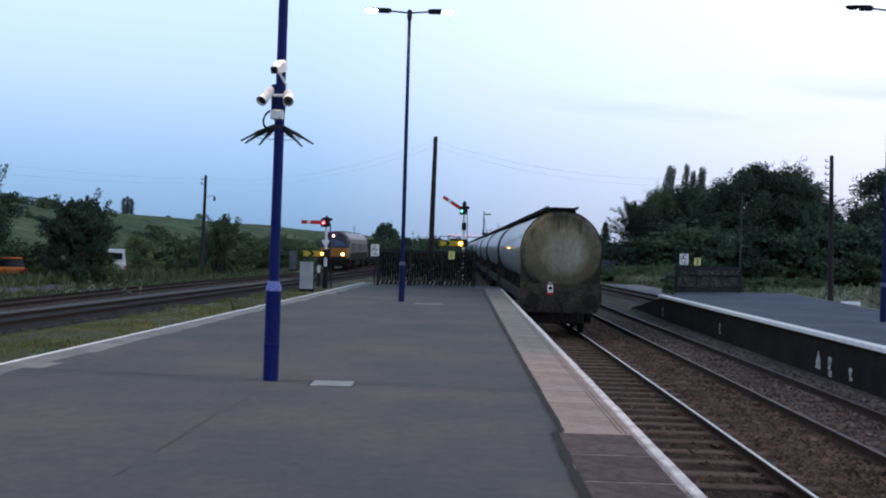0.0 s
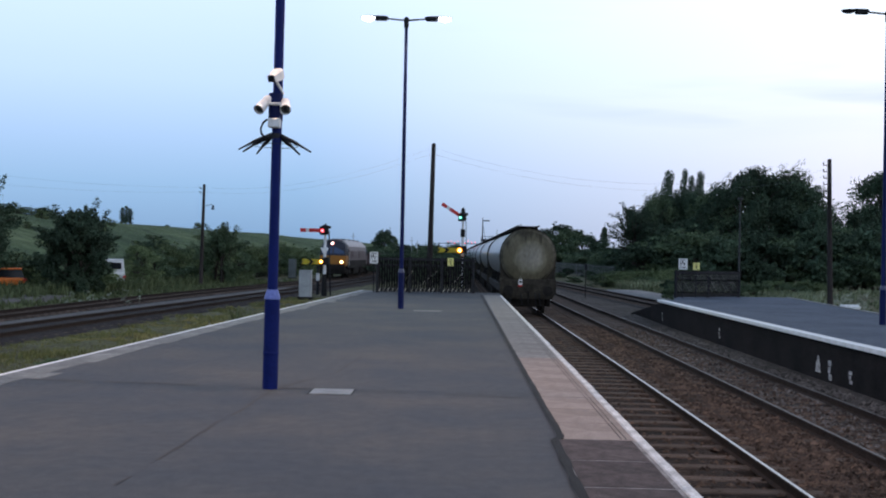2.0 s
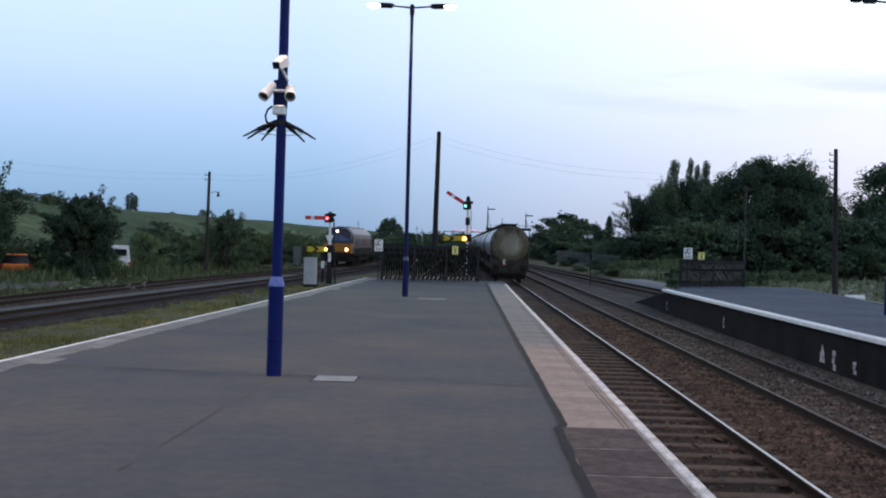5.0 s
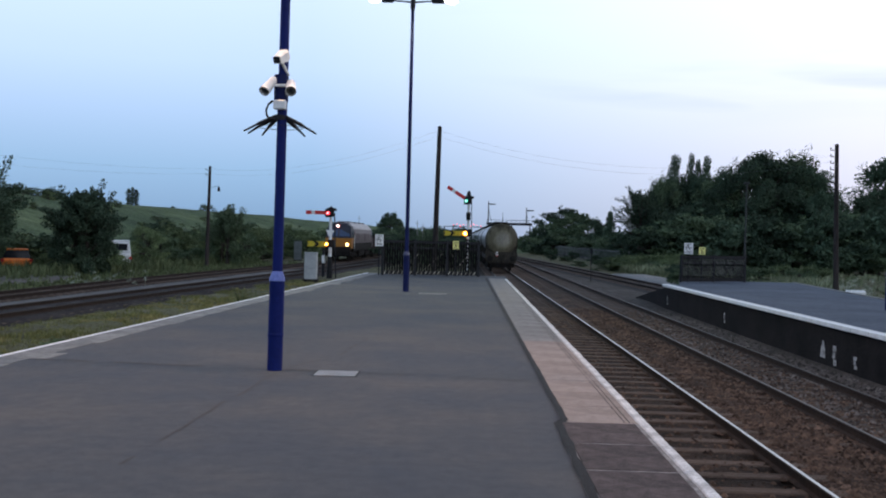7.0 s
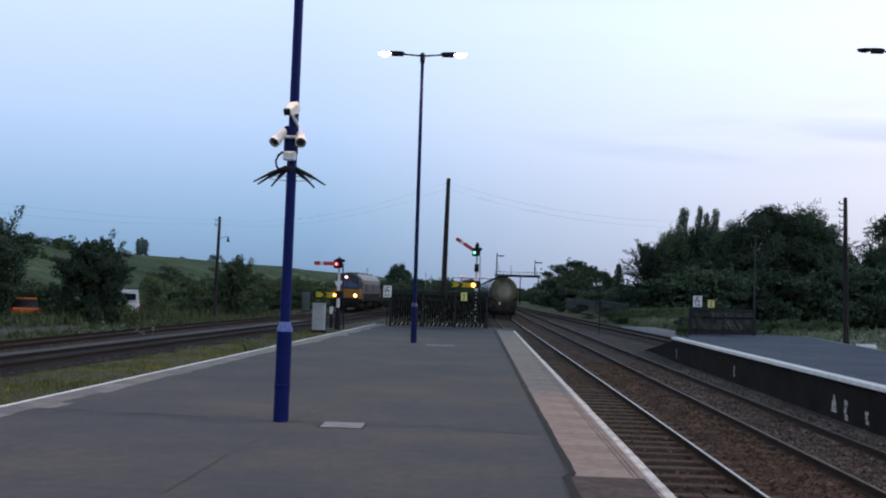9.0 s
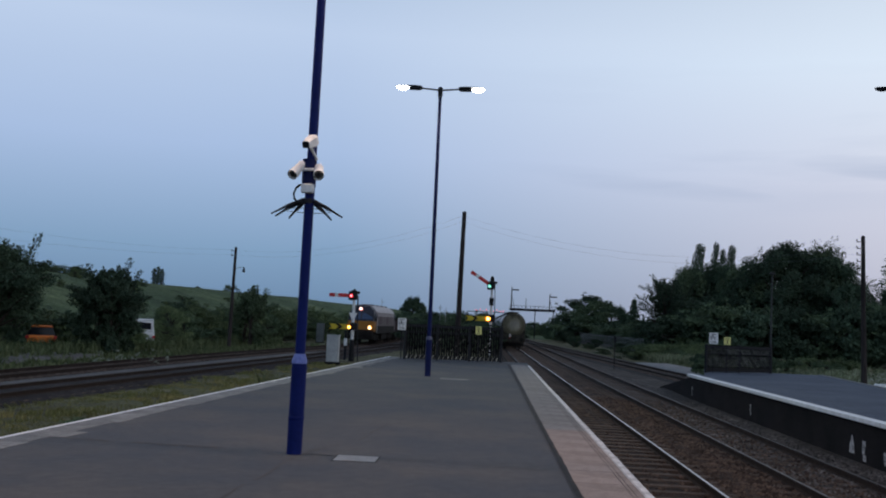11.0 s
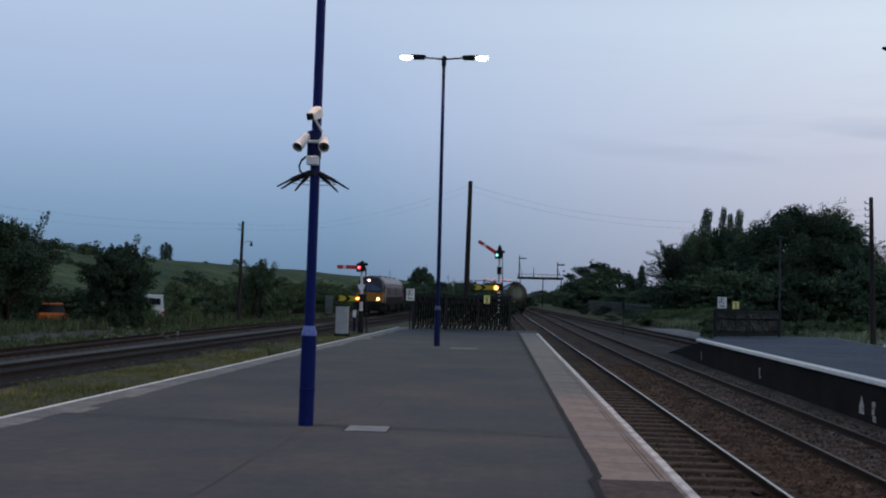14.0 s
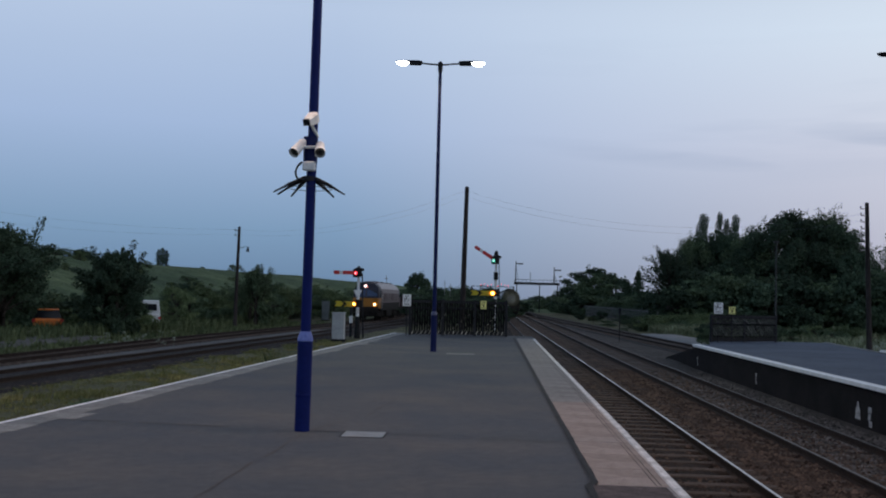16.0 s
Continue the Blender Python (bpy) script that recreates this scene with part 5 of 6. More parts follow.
        s.prism([(-1.1, 1.2), (1.1, 1.2), (0.95, 1.75), (-0.95, 1.75)], y - 0.12, y + 0.12)
    part("underframe", s, GRIME, th)
    bogie(th, 2.3)
    bogie(th, WAGON_LEN - 2.9)
    for sd in (-1, 1):
        for y0, d in ((0.06, -1), (WAGON_LEN - 0.66, 1)):
            part("buffer", Shape().tube([(sd * 0.87, y0, 1.05), (sd * 0.87, y0 + d * 0.3, 1.05), (sd * 0.87, y0 + d * 0.32, 1.05), (sd * 0.87, y0 + d * 0.36, 1.05)], [0.12, 0.10, 0.23, 0.22], 16), GRIME, th)
    part("drawhook", Shape().tube([(0, 0.06, 0.98), (0, -0.2, 0.98), (0, -0.26, 0.9), (0, -0.22, 0.6), (0.02, -0.2, 0.45)], [0.06, 0.05, 0.045, 0.045, 0.03], 8), GRIME, th)
    for x in (-0.3, 0.32, 0.5):
        part("brake_hose", Shape().tube([(x, 0.02, 0.92), (x, -0.1, 0.8), (x + 0.03, -0.12, 0.6), (x + 0.06, -0.08, 0.42)], [0.03, 0.028, 0.028, 0.035], 8), BLACK, th)
    # walkway and ladder
    s = Shape().box(-0.45, 0.45, 0.08, WAGON_LEN - 0.7, zc + R + 0.05, zc + R + 0.10, bevel=0.01)
    for i in range(8):
        y = 0.4 + i * 2.1
        s.box(-0.42, 0.42, y - 0.04, y + 0.04, zc + R - 0.12, zc + R + 0.05)
    for sd in (-1, 1):
        s.box(min(sd * 0.43, sd * 0.47), max(sd * 0.43, sd * 0.47), 0.08, WAGON_LEN - 0.7, zc + R + 0.08, zc + R + 0.14)
    part("walkway", s, GRIME, th, "dark top walkway")
    part("manlid", Shape().tube([(0, 8.2, zc + R - 0.05), (0, 8.2, zc + R + 0.2)], [0.32, 0.30], 18), GRIME, th)
    lad = part("ladder", Shape().tube([(1.29, 8.0, 0.9), (1.30, 8.0, zc), (0.6, 8.0, zc + R + 0.05)], [0.02] * 3, 6).tube([(1.29, 8.4, 0.9), (1.30, 8.4, zc), (0.6, 8.4, zc + R + 0.05)], [0.02] * 3, 6), GRIME, th)
    for i in range(6):
        part("rung", Shape().tube([(1.30, 8.0, 1.1 + i * 0.25), (1.30, 8.4, 1.1 + i * 0.25)], [0.014] * 2, 6), GRIME, lad)
    part("end_step", Shape().tube([(-1.02, 0.02, 0.9), (-1.02, -0.05, 0.5), (-0.75, -0.05, 0.5), (-0.75, 0.02, 0.9)], [0.018] * 4, 6), GRIME, th)
    return th


TRAIN_ROWS = 17
TRAIN_START, TRAIN_SPEED = 31.0, 6.88
wagons = [tank_wagon()]
for i in range(1, 11):
    wagons.append(copy_thing(wagons[0], pose(0, 0, 0)))
tail = wagons[0]
tagged(tail, "grimy tank wagon at the tail of the train with a lamp")
b = part("tail_lamp", Shape().box(-0.10, 0.10, -0.13, 0.0, -0.17, 0.11, bevel=0.02), WHITE_CASE, tail, "white tail lamp with a dark lens and red foot", at=pose(-0.335, 0.06, 1.42) @ Matrix.Diagonal((0.82, 0.82, 0.85, 1.0)))
part("lens", Shape().tube([(0, -0.13, 0.0), (0, -0.16, 0.0)], [0.07, 0.065], 14), GLASS, b, "dark lens")
part("foot", Shape().box(-0.10, 0.10, -0.135, 0.002, -0.235, -0.16, bevel=0.01), RED, b, "red lower plate")
part("handle", Shape().tube([(-0.06, -0.06, 0.11), (-0.05, -0.06, 0.19), (0.05, -0.06, 0.19), (0.06, -0.06, 0.11)], [0.012] * 4, 6), WHITE_CASE, b)


def locomotive(m):
    """A heavy diesel freight locomotive with its cab towards -y."""
    th = thing("diesel_locomotive", m, "dusty maroon-grey diesel locomotive with golden front and lit headlights", "locomotive")
    # body shell
    prof = [(-1.30, 1.25), (-1.33, 1.8), (-1.33, 2.75), (-1.18, 3.35), (-0.80, 3.75), (-0.3, 3.88), (0.3, 3.88), (0.80, 3.75), (1.18, 3.35), (1.33, 2.75), (1.33, 1.8), (1.30, 1.25)]
    s = Shape().prism(prof, 2.6, 18.8)
    part("body_side", s, LOCO_SIDE, th, "dusty maroon-grey body sides")
    roof = [(-1.30, 3.18), (-1.20, 3.39), (-0.81, 3.79), (-0.3, 3.92), (0.3, 3.92), (0.81, 3.79), (1.20, 3.39), (1.30, 3.18), (1.15, 3.2), (0, 3.6), (-1.15, 3.2)]
    part("roof", Shape().prism(roof, 2.7, 18.7), LOCO_ROOF, th, "light grey roof in a skylit tone")
    for i in range(7):
        part("roof_hatch", Shape().box(-0.6, 0.6, 4.2 + i * 2.0, 5.6 + i * 2.0, 3.86, 3.97, bevel=0.04), LOCO_ROOF if i % 2 else GRIME, th)
    for y0, d in ((0.55, 1), (20.85, -1)):
        g = Shape()
        part("cab_apron", Shape().box(-1.26, 1.26, min(y0 - d * 0.04, y0 + d * 0.5), max(y0 - d * 0.04, y0 + d * 0.5), 0.80, 1.40, bevel=0.05), GRIME, th, "black lower cab front")
        low = [(-1.28, 1.22), (-1.32, 1.45), (-1.32, 2.25), (1.32, 2.25), (1.32, 1.45), (1.28, 1.22)]
        c = len(low)
        g.add([(x * 0.93, y0, z) for x, z in low] + [(x, y0 + d * 0.25, z) for x, z in low] + [(x, y0 + d * 2.1, z) for x, z in low], [tuple(range(c)), *[(j, (j + 1) % c, c + (j + 1) % c, c + j) for j in range(c)], *[(c + j, c + (j + 1) % c, 2 * c + (j + 1) % c, 2 * c + j) for j in range(c)], tuple(2 * c + j for j in range(c))])
        part("cab_front", g, LOCO_GOLD if d == 1 else LOCO_MAROON, th, "golden yellow lower cab front" if d == 1 else "dusty rear cab")
        g = Shape()
        a = [(-1.28, y0 + d * 0.2, 2.26), (1.28, y0 + d * 0.2, 2.26), (1.16, y0 + d * 0.75, 3.36), (0.75, y0 + d * 0.85, 3.70), (-0.75, y0 + d * 0.85, 3.70), (-1.16, y0 + d * 0.75, 3.36)]
        bk = [(x * 1.02, y0 + d * 2.1, z + 0.03) for x, _, z in a]
        g.add(a + bk, [(0, 1, 2, 3, 4, 5), *[(j, (j + 1) % 6, 6 + (j + 1) % 6, 6 + j) for j in range(6)], tuple(6 + j for j in range(6))])
        part("cab_upper", g, LOCO_BLUE, th, "dark upper cab")
        for x0, x1 in ((-1.12, -0.08), (0.08, 1.12)):
            w = Shape()
            yy = lambda z: y0 + d * (0.2 + 0.5 * (z - 2.26)) - d * 0.02
            w.add([(x0, yy(2.45), 2.45), (x1, yy(2.45), 2.45), (x1 * 0.95, yy(3.15), 3.15), (x0 * 0.95, yy(3.15), 3.15)], [(0, 1, 2, 3)])
            part("windscreen", w, LOCO_SCREEN, th, "bluish windscreen pane")
        for sd in (-1, 1):
            part("side_window", Shape().box(min(sd * 1.315, sd * 1.34), max(sd * 1.315, sd * 1.34), y0 + d * 1.3 - 0.35, y0 + d * 1.3 + 0.35, 2.35, 3.0), GLASS, th)
            part("buffer", Shape().tube([(sd * 0.87, y0 + d * 0.1, 1.05), (sd * 0.87, y0 - d * 0.4, 1.05), (sd * 0.87, y0 - d * 0.42, 1.05), (sd * 0.87, y0 - d * 0.48, 1.05)], [0.13, 0.11, 0.25, 0.24], 14), GRIME, th)
        part("buffer_beam", Shape().box(-1.25, 1.25, min(y0, y0 + d * 0.3), max(y0, y0 + d * 0.3), 0.45, 0.95, bevel=0.04), GRIME, th)
    b = part("headlight", Shape().tube([(0.92, 0.56, 1.62), (0.92, 0.46, 1.62)], [0.18, 0.16], 14), HEAD_GLOW, th, "bright warm headlight")
    part("bulb", Shape().tube([(0.92, 0.46, 1.62), (0.92, 0.44, 1.62)], [0.125, 0.11], 12), HEAD_CORE, b)
    b = part("marker_light", Shape().tube([(-0.12, 1.32, 3.45), (-0.12, 1.06, 3.45)], [0.145, 0.13], 14), HEAD_PINK, th, "high pinkish marker light")
    part("bulb", Shape().tube([(-0.12, 1.06, 3.45), (-0.12, 1.04, 3.45)], [0.11, 0.09], 12), PINK_CORE, b)
    for i in range(6):
        for sd in (-1, 1):
            part("grille", Shape().box(min(sd * 1.33, sd * 1.35), max(sd * 1.33, sd * 1.35), 5.0 + i * 2.1, 6.6 + i * 2.1, 2.0, 2.8, bevel=0.006), LOCO_MAROON if i in (0, 3) else LOCO_SIDE, th)
    for sd in (-1, 1):
        part("cab_door", Shape().box(min(sd * 1.33, sd * 1.345), max(sd * 1.33, sd * 1.345), 2.75, 3.45, 1.3, 3.0), LOCO_MAROON, th)
        part("handrail", Shape().tube([(sd * 1.38, 2.68, 1.2), (sd * 1.38, 2.68, 2.6)], [0.02, 0.02], 6), WHITE_PAINT, th)
    part("fuel_tank", Shape().box(-1.2, 1.2, 8.2, 13.2, 0.3, 1.15, bevel=0.12), GRIME, th)
    part("solebar", Shape().box(-1.345, 1.345, 2.3, 19.2, 0.98, 1.80, bevel=0.03), GRIME, th, "dark lower body and solebar")
    for yb in (4.4, 17.0):
        s = Shape()
        for sd in (-1, 1):
            s.prism([(sd * 0.95, 0.42), (sd * 1.12, 0.42), (sd * 1.12, 0.86), (sd * 0.95, 0.86)], yb - 2.4, yb + 2.4)
            for q in (-1.8, 0, 1.8):
                s.box(min(sd * 0.92, sd * 1.2), max(sd * 0.92, sd * 1.2), yb + q - 0.22, yb + q + 0.22, 0.3, 0.95, bevel=0.05)
        part("bogie_frame", s, GRIME, th)
        for q in (-1.8, 0, 1.8):
            wheelset(th, yb + q)
    return th


locomotive(pose(-12.8, 100.0, RAIL_Z, 0, 0, -0.8))


def hopper_wagon(m):
    th = thing("goods_wagon", m, "dark rusty hopper wagon coupled behind the locomotive", "goods wagon")
    part("body", Shape().prism([(-1.25, 1.2), (-1.32, 1.6), (-1.32, 2.55), (1.32, 2.55), (1.32, 1.6), (1.25, 1.2)], 0.5, 12.6), LOCO_MAROON, th, "dull maroon hopper body")
    part("top_rim", Shape().box(-1.36, 1.36, 0.45, 12.65, 2.52, 2.62, bevel=0.02), GRIME, th)
    for i in range(9):
        for sd in (-1, 1):
            part("rib", Shape().box(min(sd * 1.30, sd * 1.38), max(sd * 1.30, sd * 1.38), 0.8 + i * 1.4, 0.9 + i * 1.4, 1.4, 2.54), GRIME, th)
    part("underframe", Shape().box(-1.1, 1.1, 0.2, 12.9, 0.85, 1.22, bevel=0.03), GRIME, th)
    bogie(th, 2.2)
    bogie(th, 10.9)
    return th


hop = hopper_wagon(pose(loco_line(122.2), 122.2, RAIL_Z, 0, 0, -1.1))
copy_thing(hop, pose(loco_line(135.6), 135.6, RAIL_Z, 0, 0, -1.1))


def road_vehicle(m, label, paint, van):
    th = thing("van" if van else "car", m, label, "van" if van else "car")
    w, h, ln = (0.95, 2.0, 4.8) if van else (0.86, 1.42, 4.1)
    z1 = 1.05 if van else 0.82
    s = Shape().box(-w, w, 0, ln, 0.3, z1, bevel=0.12)
    part("lower_body", s, paint, th)
    g = Shape()
    y0, y1 = (0.05, ln - 1.2) if van else (0.35, ln - 1.3)
    t = 0.86 if van else 0.76
    vs = [(-w * 0.97, y0, z1 - 0.02), (w * 0.97, y0, z1 - 0.02), (w * 0.97, y1 + 0.3, z1 - 0.02), (-w * 0.97, y1 + 0.3, z1 - 0.02), (-w * t, y0 + 0.15, h - 0.06), (w * t, y0 + 0.15, h - 0.06), (w * t, y1 - 0.3, h - 0.06), (-w * t, y1 - 0.3, h - 0.06)]
    fs = [(0, 1, 5, 4), (1, 2, 6, 5), (2, 3, 7, 6), (3, 0, 4, 7)]
    g.add(vs, fs)
    part("cabin" if not van else "upper_body", g, paint if van else GLASS, th)
    part("roof", Shape().box(-w * t - 0.02, w * t + 0.02, y0 + 0.12, y1 - 0.27, h - 0.10, h, bevel=0.04), paint, th)
    if van:
        part("rear_window", Shape().box(-0.7, 0.7, 0.03, 0.08, 1.25, 1.75, bevel=0.01), GLASS, th)
    for x in (-w + 0.02, w - 0.02):
        for y in (0.8, ln - 0.8):
            part("wheel", Shape().tube([(x - 0.1, y, 0.32), (x + 0.1, y, 0.32)], [0.32, 0.32], 16), BLACK, th)
        part("tail_light", Shape().box(x - 0.1, x + 0.1, -0.015, 0.03, 0.6, 0.78), RED, th)
    return th


road_vehicle(pose(-26.3, 76, -1.22, 0, 0, 18), "white van parked among the trackside bushes", WHITE_PAINT, True)
road_vehicle(pose(-28.6, 64, -1.22, 0, 0, 24), "orange car parked beyond the tracks", ORANGE, False)

# distant gantry with two signals
th = thing("signal_gantry", pose(0, 215, 0), "dark distant signal gantry across the tracks", "signal gantry")
part("beam", Shape().box(4.0, 13.6, -0.3, 0.3, 4.6, 5.1), DARK, th)
for i in range(12):
    part("railing_post", Shape().box(4.05 + i * 0.86, 4.12 + i * 0.86, -0.05, 0.05, 5.1, 5.7), DARK, th)
part("handrail", Shape().box(4.0, 13.6, -0.03, 0.03, 5.62, 5.7), DARK, th)
for x in (4.6, 9.4, 13.2):
    part("leg", Shape().box(x - 0.09, x + 0.09, -0.1, 0.1, -1.2, 4.7), DARK, th)
for x, z in ((4.35, 9.6), (12.4, 8.4)):
    part("doll_post", Shape().tube([(x, 0, 4.9), (x, 0, z)], [0.13, 0.09], 8), DARK, th)
    part("arm", Shape().box(x, x + 1.5, -0.05, 0.05, z - 0.75, z - 0.5), DARK, th)
    part("brace", Shape().tube([(x + 0.7, 0, 5.0), (x + 0.05, 0, z - 1.6)], [0.05, 0.05], 6), DARK, th)
part("stay", Shape().tube([(7.4, 0, 5.0), (7.4, 0, 7.2)], [0.06, 0.05], 6), DARK, th)

# row of small red lamps far down the line; beam, stems and posts are added
th = thing("lamp_gantry", pose(0, 240, 0), "distant row of small red lamps on an added beam", "signal gantry")
part("beam", Shape().box(-5.6, 4.6, -0.05, 0.05, 4.25, 4.40), DARK, th)
for i in range(9):
    z = 4.7 + 0.22 * math.sin(i * 2.3)
    part("lamp", Shape().tube([(-3.3 + i * 0.8, -0.06, z), (-3.3 + i * 0.8, -0.16, z)], [0.11, 0.10], 8), FAR_RED, th)
    part("lamp_stem", Shape().box(-3.34 + i * 0.8, -3.26 + i * 0.8, -0.04, 0.04, 4.38, z), DARK, th)
for x in (-5.4, 4.4):
    part("post", Shape().box(x - 0.12, x + 0.12, -0.12, 0.12, -1.2, 4.45), DARK, th)

# palisade fence beyond the siding
th = thing("palisade_fence", pose(0, 0, 0), "grey galvanised palisade fence beyond the siding", "fence")
pale_me = Shape().box(-0.035, 0.035, -0.012, 0.012, 0, 1.9).mesh("pale", PALISADE)
for i in range(200):
    y = 108 + i * 0.42
    part("pale", pale_me, None, th, at=pose(17.2 - 0.012 * (y - 108), y, -1.15, 0, 0, 84))
part("rail_bar", Shape().add([(17.24, 108, 0.5), (17.24, 108, 0.58), (16.23, 192, 0.58), (16.23, 192, 0.5)], [(0, 1, 2, 3)]).add([(17.24, 108, -0.7), (17.24, 108, -0.62), (16.23, 192, -0.62), (16.23, 192, -0.7)], [(0, 1, 2, 3)]), PALISADE, th)
th = thing("trackside_post", pose(8.55, 70, -1.15), "thin dark trackside post between the lines", "post")
part("shaft", Shape().tube([(0, 0, 0), (0, 0, 2.3)], [0.032, 0.032], 8), POLE_WOOD, th)
part("plate", Shape().box(-0.10, 0.10, -0.06, -0.04, 1.9, 2.3), DARK, th)
# pale sacks dumped behind the far platform
s = Shape()
for i in range(3):
    g = bmesh.new()
    bmesh.ops.create_icosphere(g, subdivisions=2, radius=0.5)
    for q in g.verts:
        q.co = Vector((q.co.x * (0.9 + 0.2 * i) + 0.55 * i - 0.5, q.co.y * 0.8, 0.25 + q.co.z * 0.6)) + 0.12 * Vector((noise.noise(q.co * 3), noise.noise(q.co * 3 + Vector((5, 0, 0))), noise.noise(q.co * 3 + Vector((0, 7, 0)))))
    g.verts.index_update()
    s.add([tuple(q.co * 0.4) for q in g.verts], [[q.index for q in fc.verts] for fc in g.faces], 0, True)
    g.free()
solid("rubbish_sack", s, WHITE_PAINT, "crumpled pale plastic sheeting lying in the grass", "rubbish", m=pose(15.45, 40.8, -0.26))


# ---------------------------------------------------------------- vegetation
def leaf_cloud(s, rng, centre, radii, count, size, flat=0.8, k=0):
    """Leaf clumps as small bent quads scattered in a lumpy ball."""
    for _ in range(count):
        d = rng.normal(size=3)
        d /= np.linalg.norm(d) + 1e-9
        r = rng.random() ** 0.38
        p = np.array(centre) + d * r * np.array(radii)
        u = rng.normal(size=3)
        u /= np.linalg.norm(u) + 1e-9
        w = np.cross(u, rng.normal(size=3))
        w /= np.linalg.norm(w) + 1e-9
        a = size * rng.uniform(0.55, 1.35)
        b = a * rng.uniform(0.45, 0.8)
        tip = p + u * a
        s.add([p - u * a * 0.6, p + w * b * 0.55 + np.array((0, 0, -0.15 * a)), tip, p - w * b * 0.55 + np.array((0, 0, -0.15 * a))], [(0, 1, 2, 3)], k)


def make_tree(name, seed, h, w, kind, label, leaf, count=4200, size=0.30):
    """Tapered trunk, limbs and a crown of leaf clumps."""
    rng = np.random.default_rng(seed)
    th = thing(name, pose(0, 0, 0), label, "bush" if name == "bush" else "tree", "trackside trees")
    tk = Shape()
    crown = Shape()
    tr_h = h * (0.72 if kind != "bush" else 0.45)
    lean = rng.normal(size=2) * 0.03 * h
    r0 = 0.028 * h + 0.03
    tk.tube([(0, 0, -0.3), (lean[0] * 0.3, lean[1] * 0.3, tr_h * 0.4), (lean[0], lean[1], tr_h)], [r0 * 1.25, r0 * 0.8, r0 * 0.25], 8)
    lobes = []
    if kind == "poplar":
        n = 11
        for i in range(n):
            z = h * (0.18 + 0.80 * i / (n - 1))
            rr = w * 0.5 * (0.45 + 0.6 * math.sin(math.pi * min(1.0, 0.25 + 0.75 * i / n)))
            lobes.append((rng.normal(0, 0.12 * w), rng.normal(0, 0.12 * w), z, rr, h * 0.085))
    elif kind == "conifer":
        n = 9
        for i in range(n):
            z = h * (0.12 + 0.85 * i / (n - 1))
            rr = w * 0.5 * (1.05 - i / n)
            lobes.append((0, 0, z, rr, h * 0.06))
    elif kind == "dome":
        for i in range(44):
            a, q = rng.random() * 2 * math.pi, rng.random()
            z = h * (0.06 + 0.84 * q)
            span = w * 0.5 * math.sqrt(max(0.03, 1 - ((q - 0.25) / 0.78) ** 2))
            rad = span * (0.35 + 0.6 * math.sqrt(rng.random()))
            lobes.append((rad * math.cos(a), rad * math.sin(a), z, w * rng.uniform(0.09, 0.15), h * rng.uniform(0.06, 0.10)))
    else:
        n = 34 if kind == "broad" else 18
        lo = 0.30 if kind == "broad" else 0.12
        for i in range(n):
            a = rng.random() * 2 * math.pi
            q = rng.random()
            z = h * (lo + (0.93 - lo) * q)
            span = w * 0.5 * math.sqrt(max(0.05, 1 - ((q - 0.32) / 0.72) ** 2))
            rad = span * math.sqrt(rng.random()) * 0.85
            lobes.append((rad * math.cos(a), rad * math.sin(a), z, w * rng.uniform(0.10, 0.19), h * rng.uniform(0.06, 0.125)))
    if kind == "straggly":
        # long whippy shoots that stand out of the mass, leafy along their length
        for _ in range(30):
            a, el = rng.random() * 2 * math.pi, rng.uniform(0.35, 1.3)
            b = Vector((0.22 * w * math.cos(a), 0.22 * w * math.sin(a), h * rng.uniform(0.42, 0.72)))
            d = Vector((math.cos(a) * math.cos(el), math.sin(a) * math.cos(el), math.sin(el)))
            ln = rng.uniform(0.22, 0.48) * h
            e = b + d * ln + Vector((0, 0, -0.12 * ln * math.cos(el)))
            mid = b.lerp(e, 0.55) + Vector((0, 0, 0.06 * ln))
            tk.tube([b, mid, e], [r0 * 0.16, r0 * 0.10, r0 * 0.03], 4, caps=False)
            for q in np.linspace(0.2, 1.0, 7):
                c = b.lerp(mid, q * 2) if q < 0.5 else mid.lerp(e, q * 2 - 1)
                leaf_cloud(crown, rng, c, (0.075 * w, 0.075 * w, 0.035 * h), 17, size * 0.75)
    per = count // len(lobes)
    for x, y, z, rr, rz in lobes:
        leaf_cloud(crown, rng, (x, y, z), (rr, rr, rz), per, size)
        b0 = Vector((lean[0] * 0.5, lean[1] * 0.5, min(tr_h * 0.9, z * rng.uniform(0.45, 0.8))))
        tk.tube([b0, b0.lerp(Vector((x, y, z)), 0.55) + Vector((0, 0, 0.05 * h * rng.random())), (x, y, z)], [r0 * 0.35, r0 * 0.2, r0 * 0.06], 5, caps=False)
        # ragged sprays that reach past the lobe
        for _ in range(3 if kind in ("broad", "bush", "straggly") else 1):
            d = rng.normal(size=3)
            d[2] = abs(d[2]) * 0.8 + 0.15
            d /= np.linalg.norm(d)
            e = Vector((x, y, z)) + Vector(d) * (rr * (rng.uniform(1.15, 1.75) if kind == "bush" else rng.uniform(0.95, 1.3)))
            tk.tube([(x, y, z), e], [r0 * 0.08, r0 * 0.03], 4, caps=False)
            leaf_cloud(crown, rng, e, (rr * 0.3, rr * 0.3, rz * 0.35), 14, size * 0.7)
    part("trunk", tk, BARK, th)
    part("crown", crown, leaf, th, "crown of small dark leaves" if kind != "bush" else "tangle of small leaves")
    return th


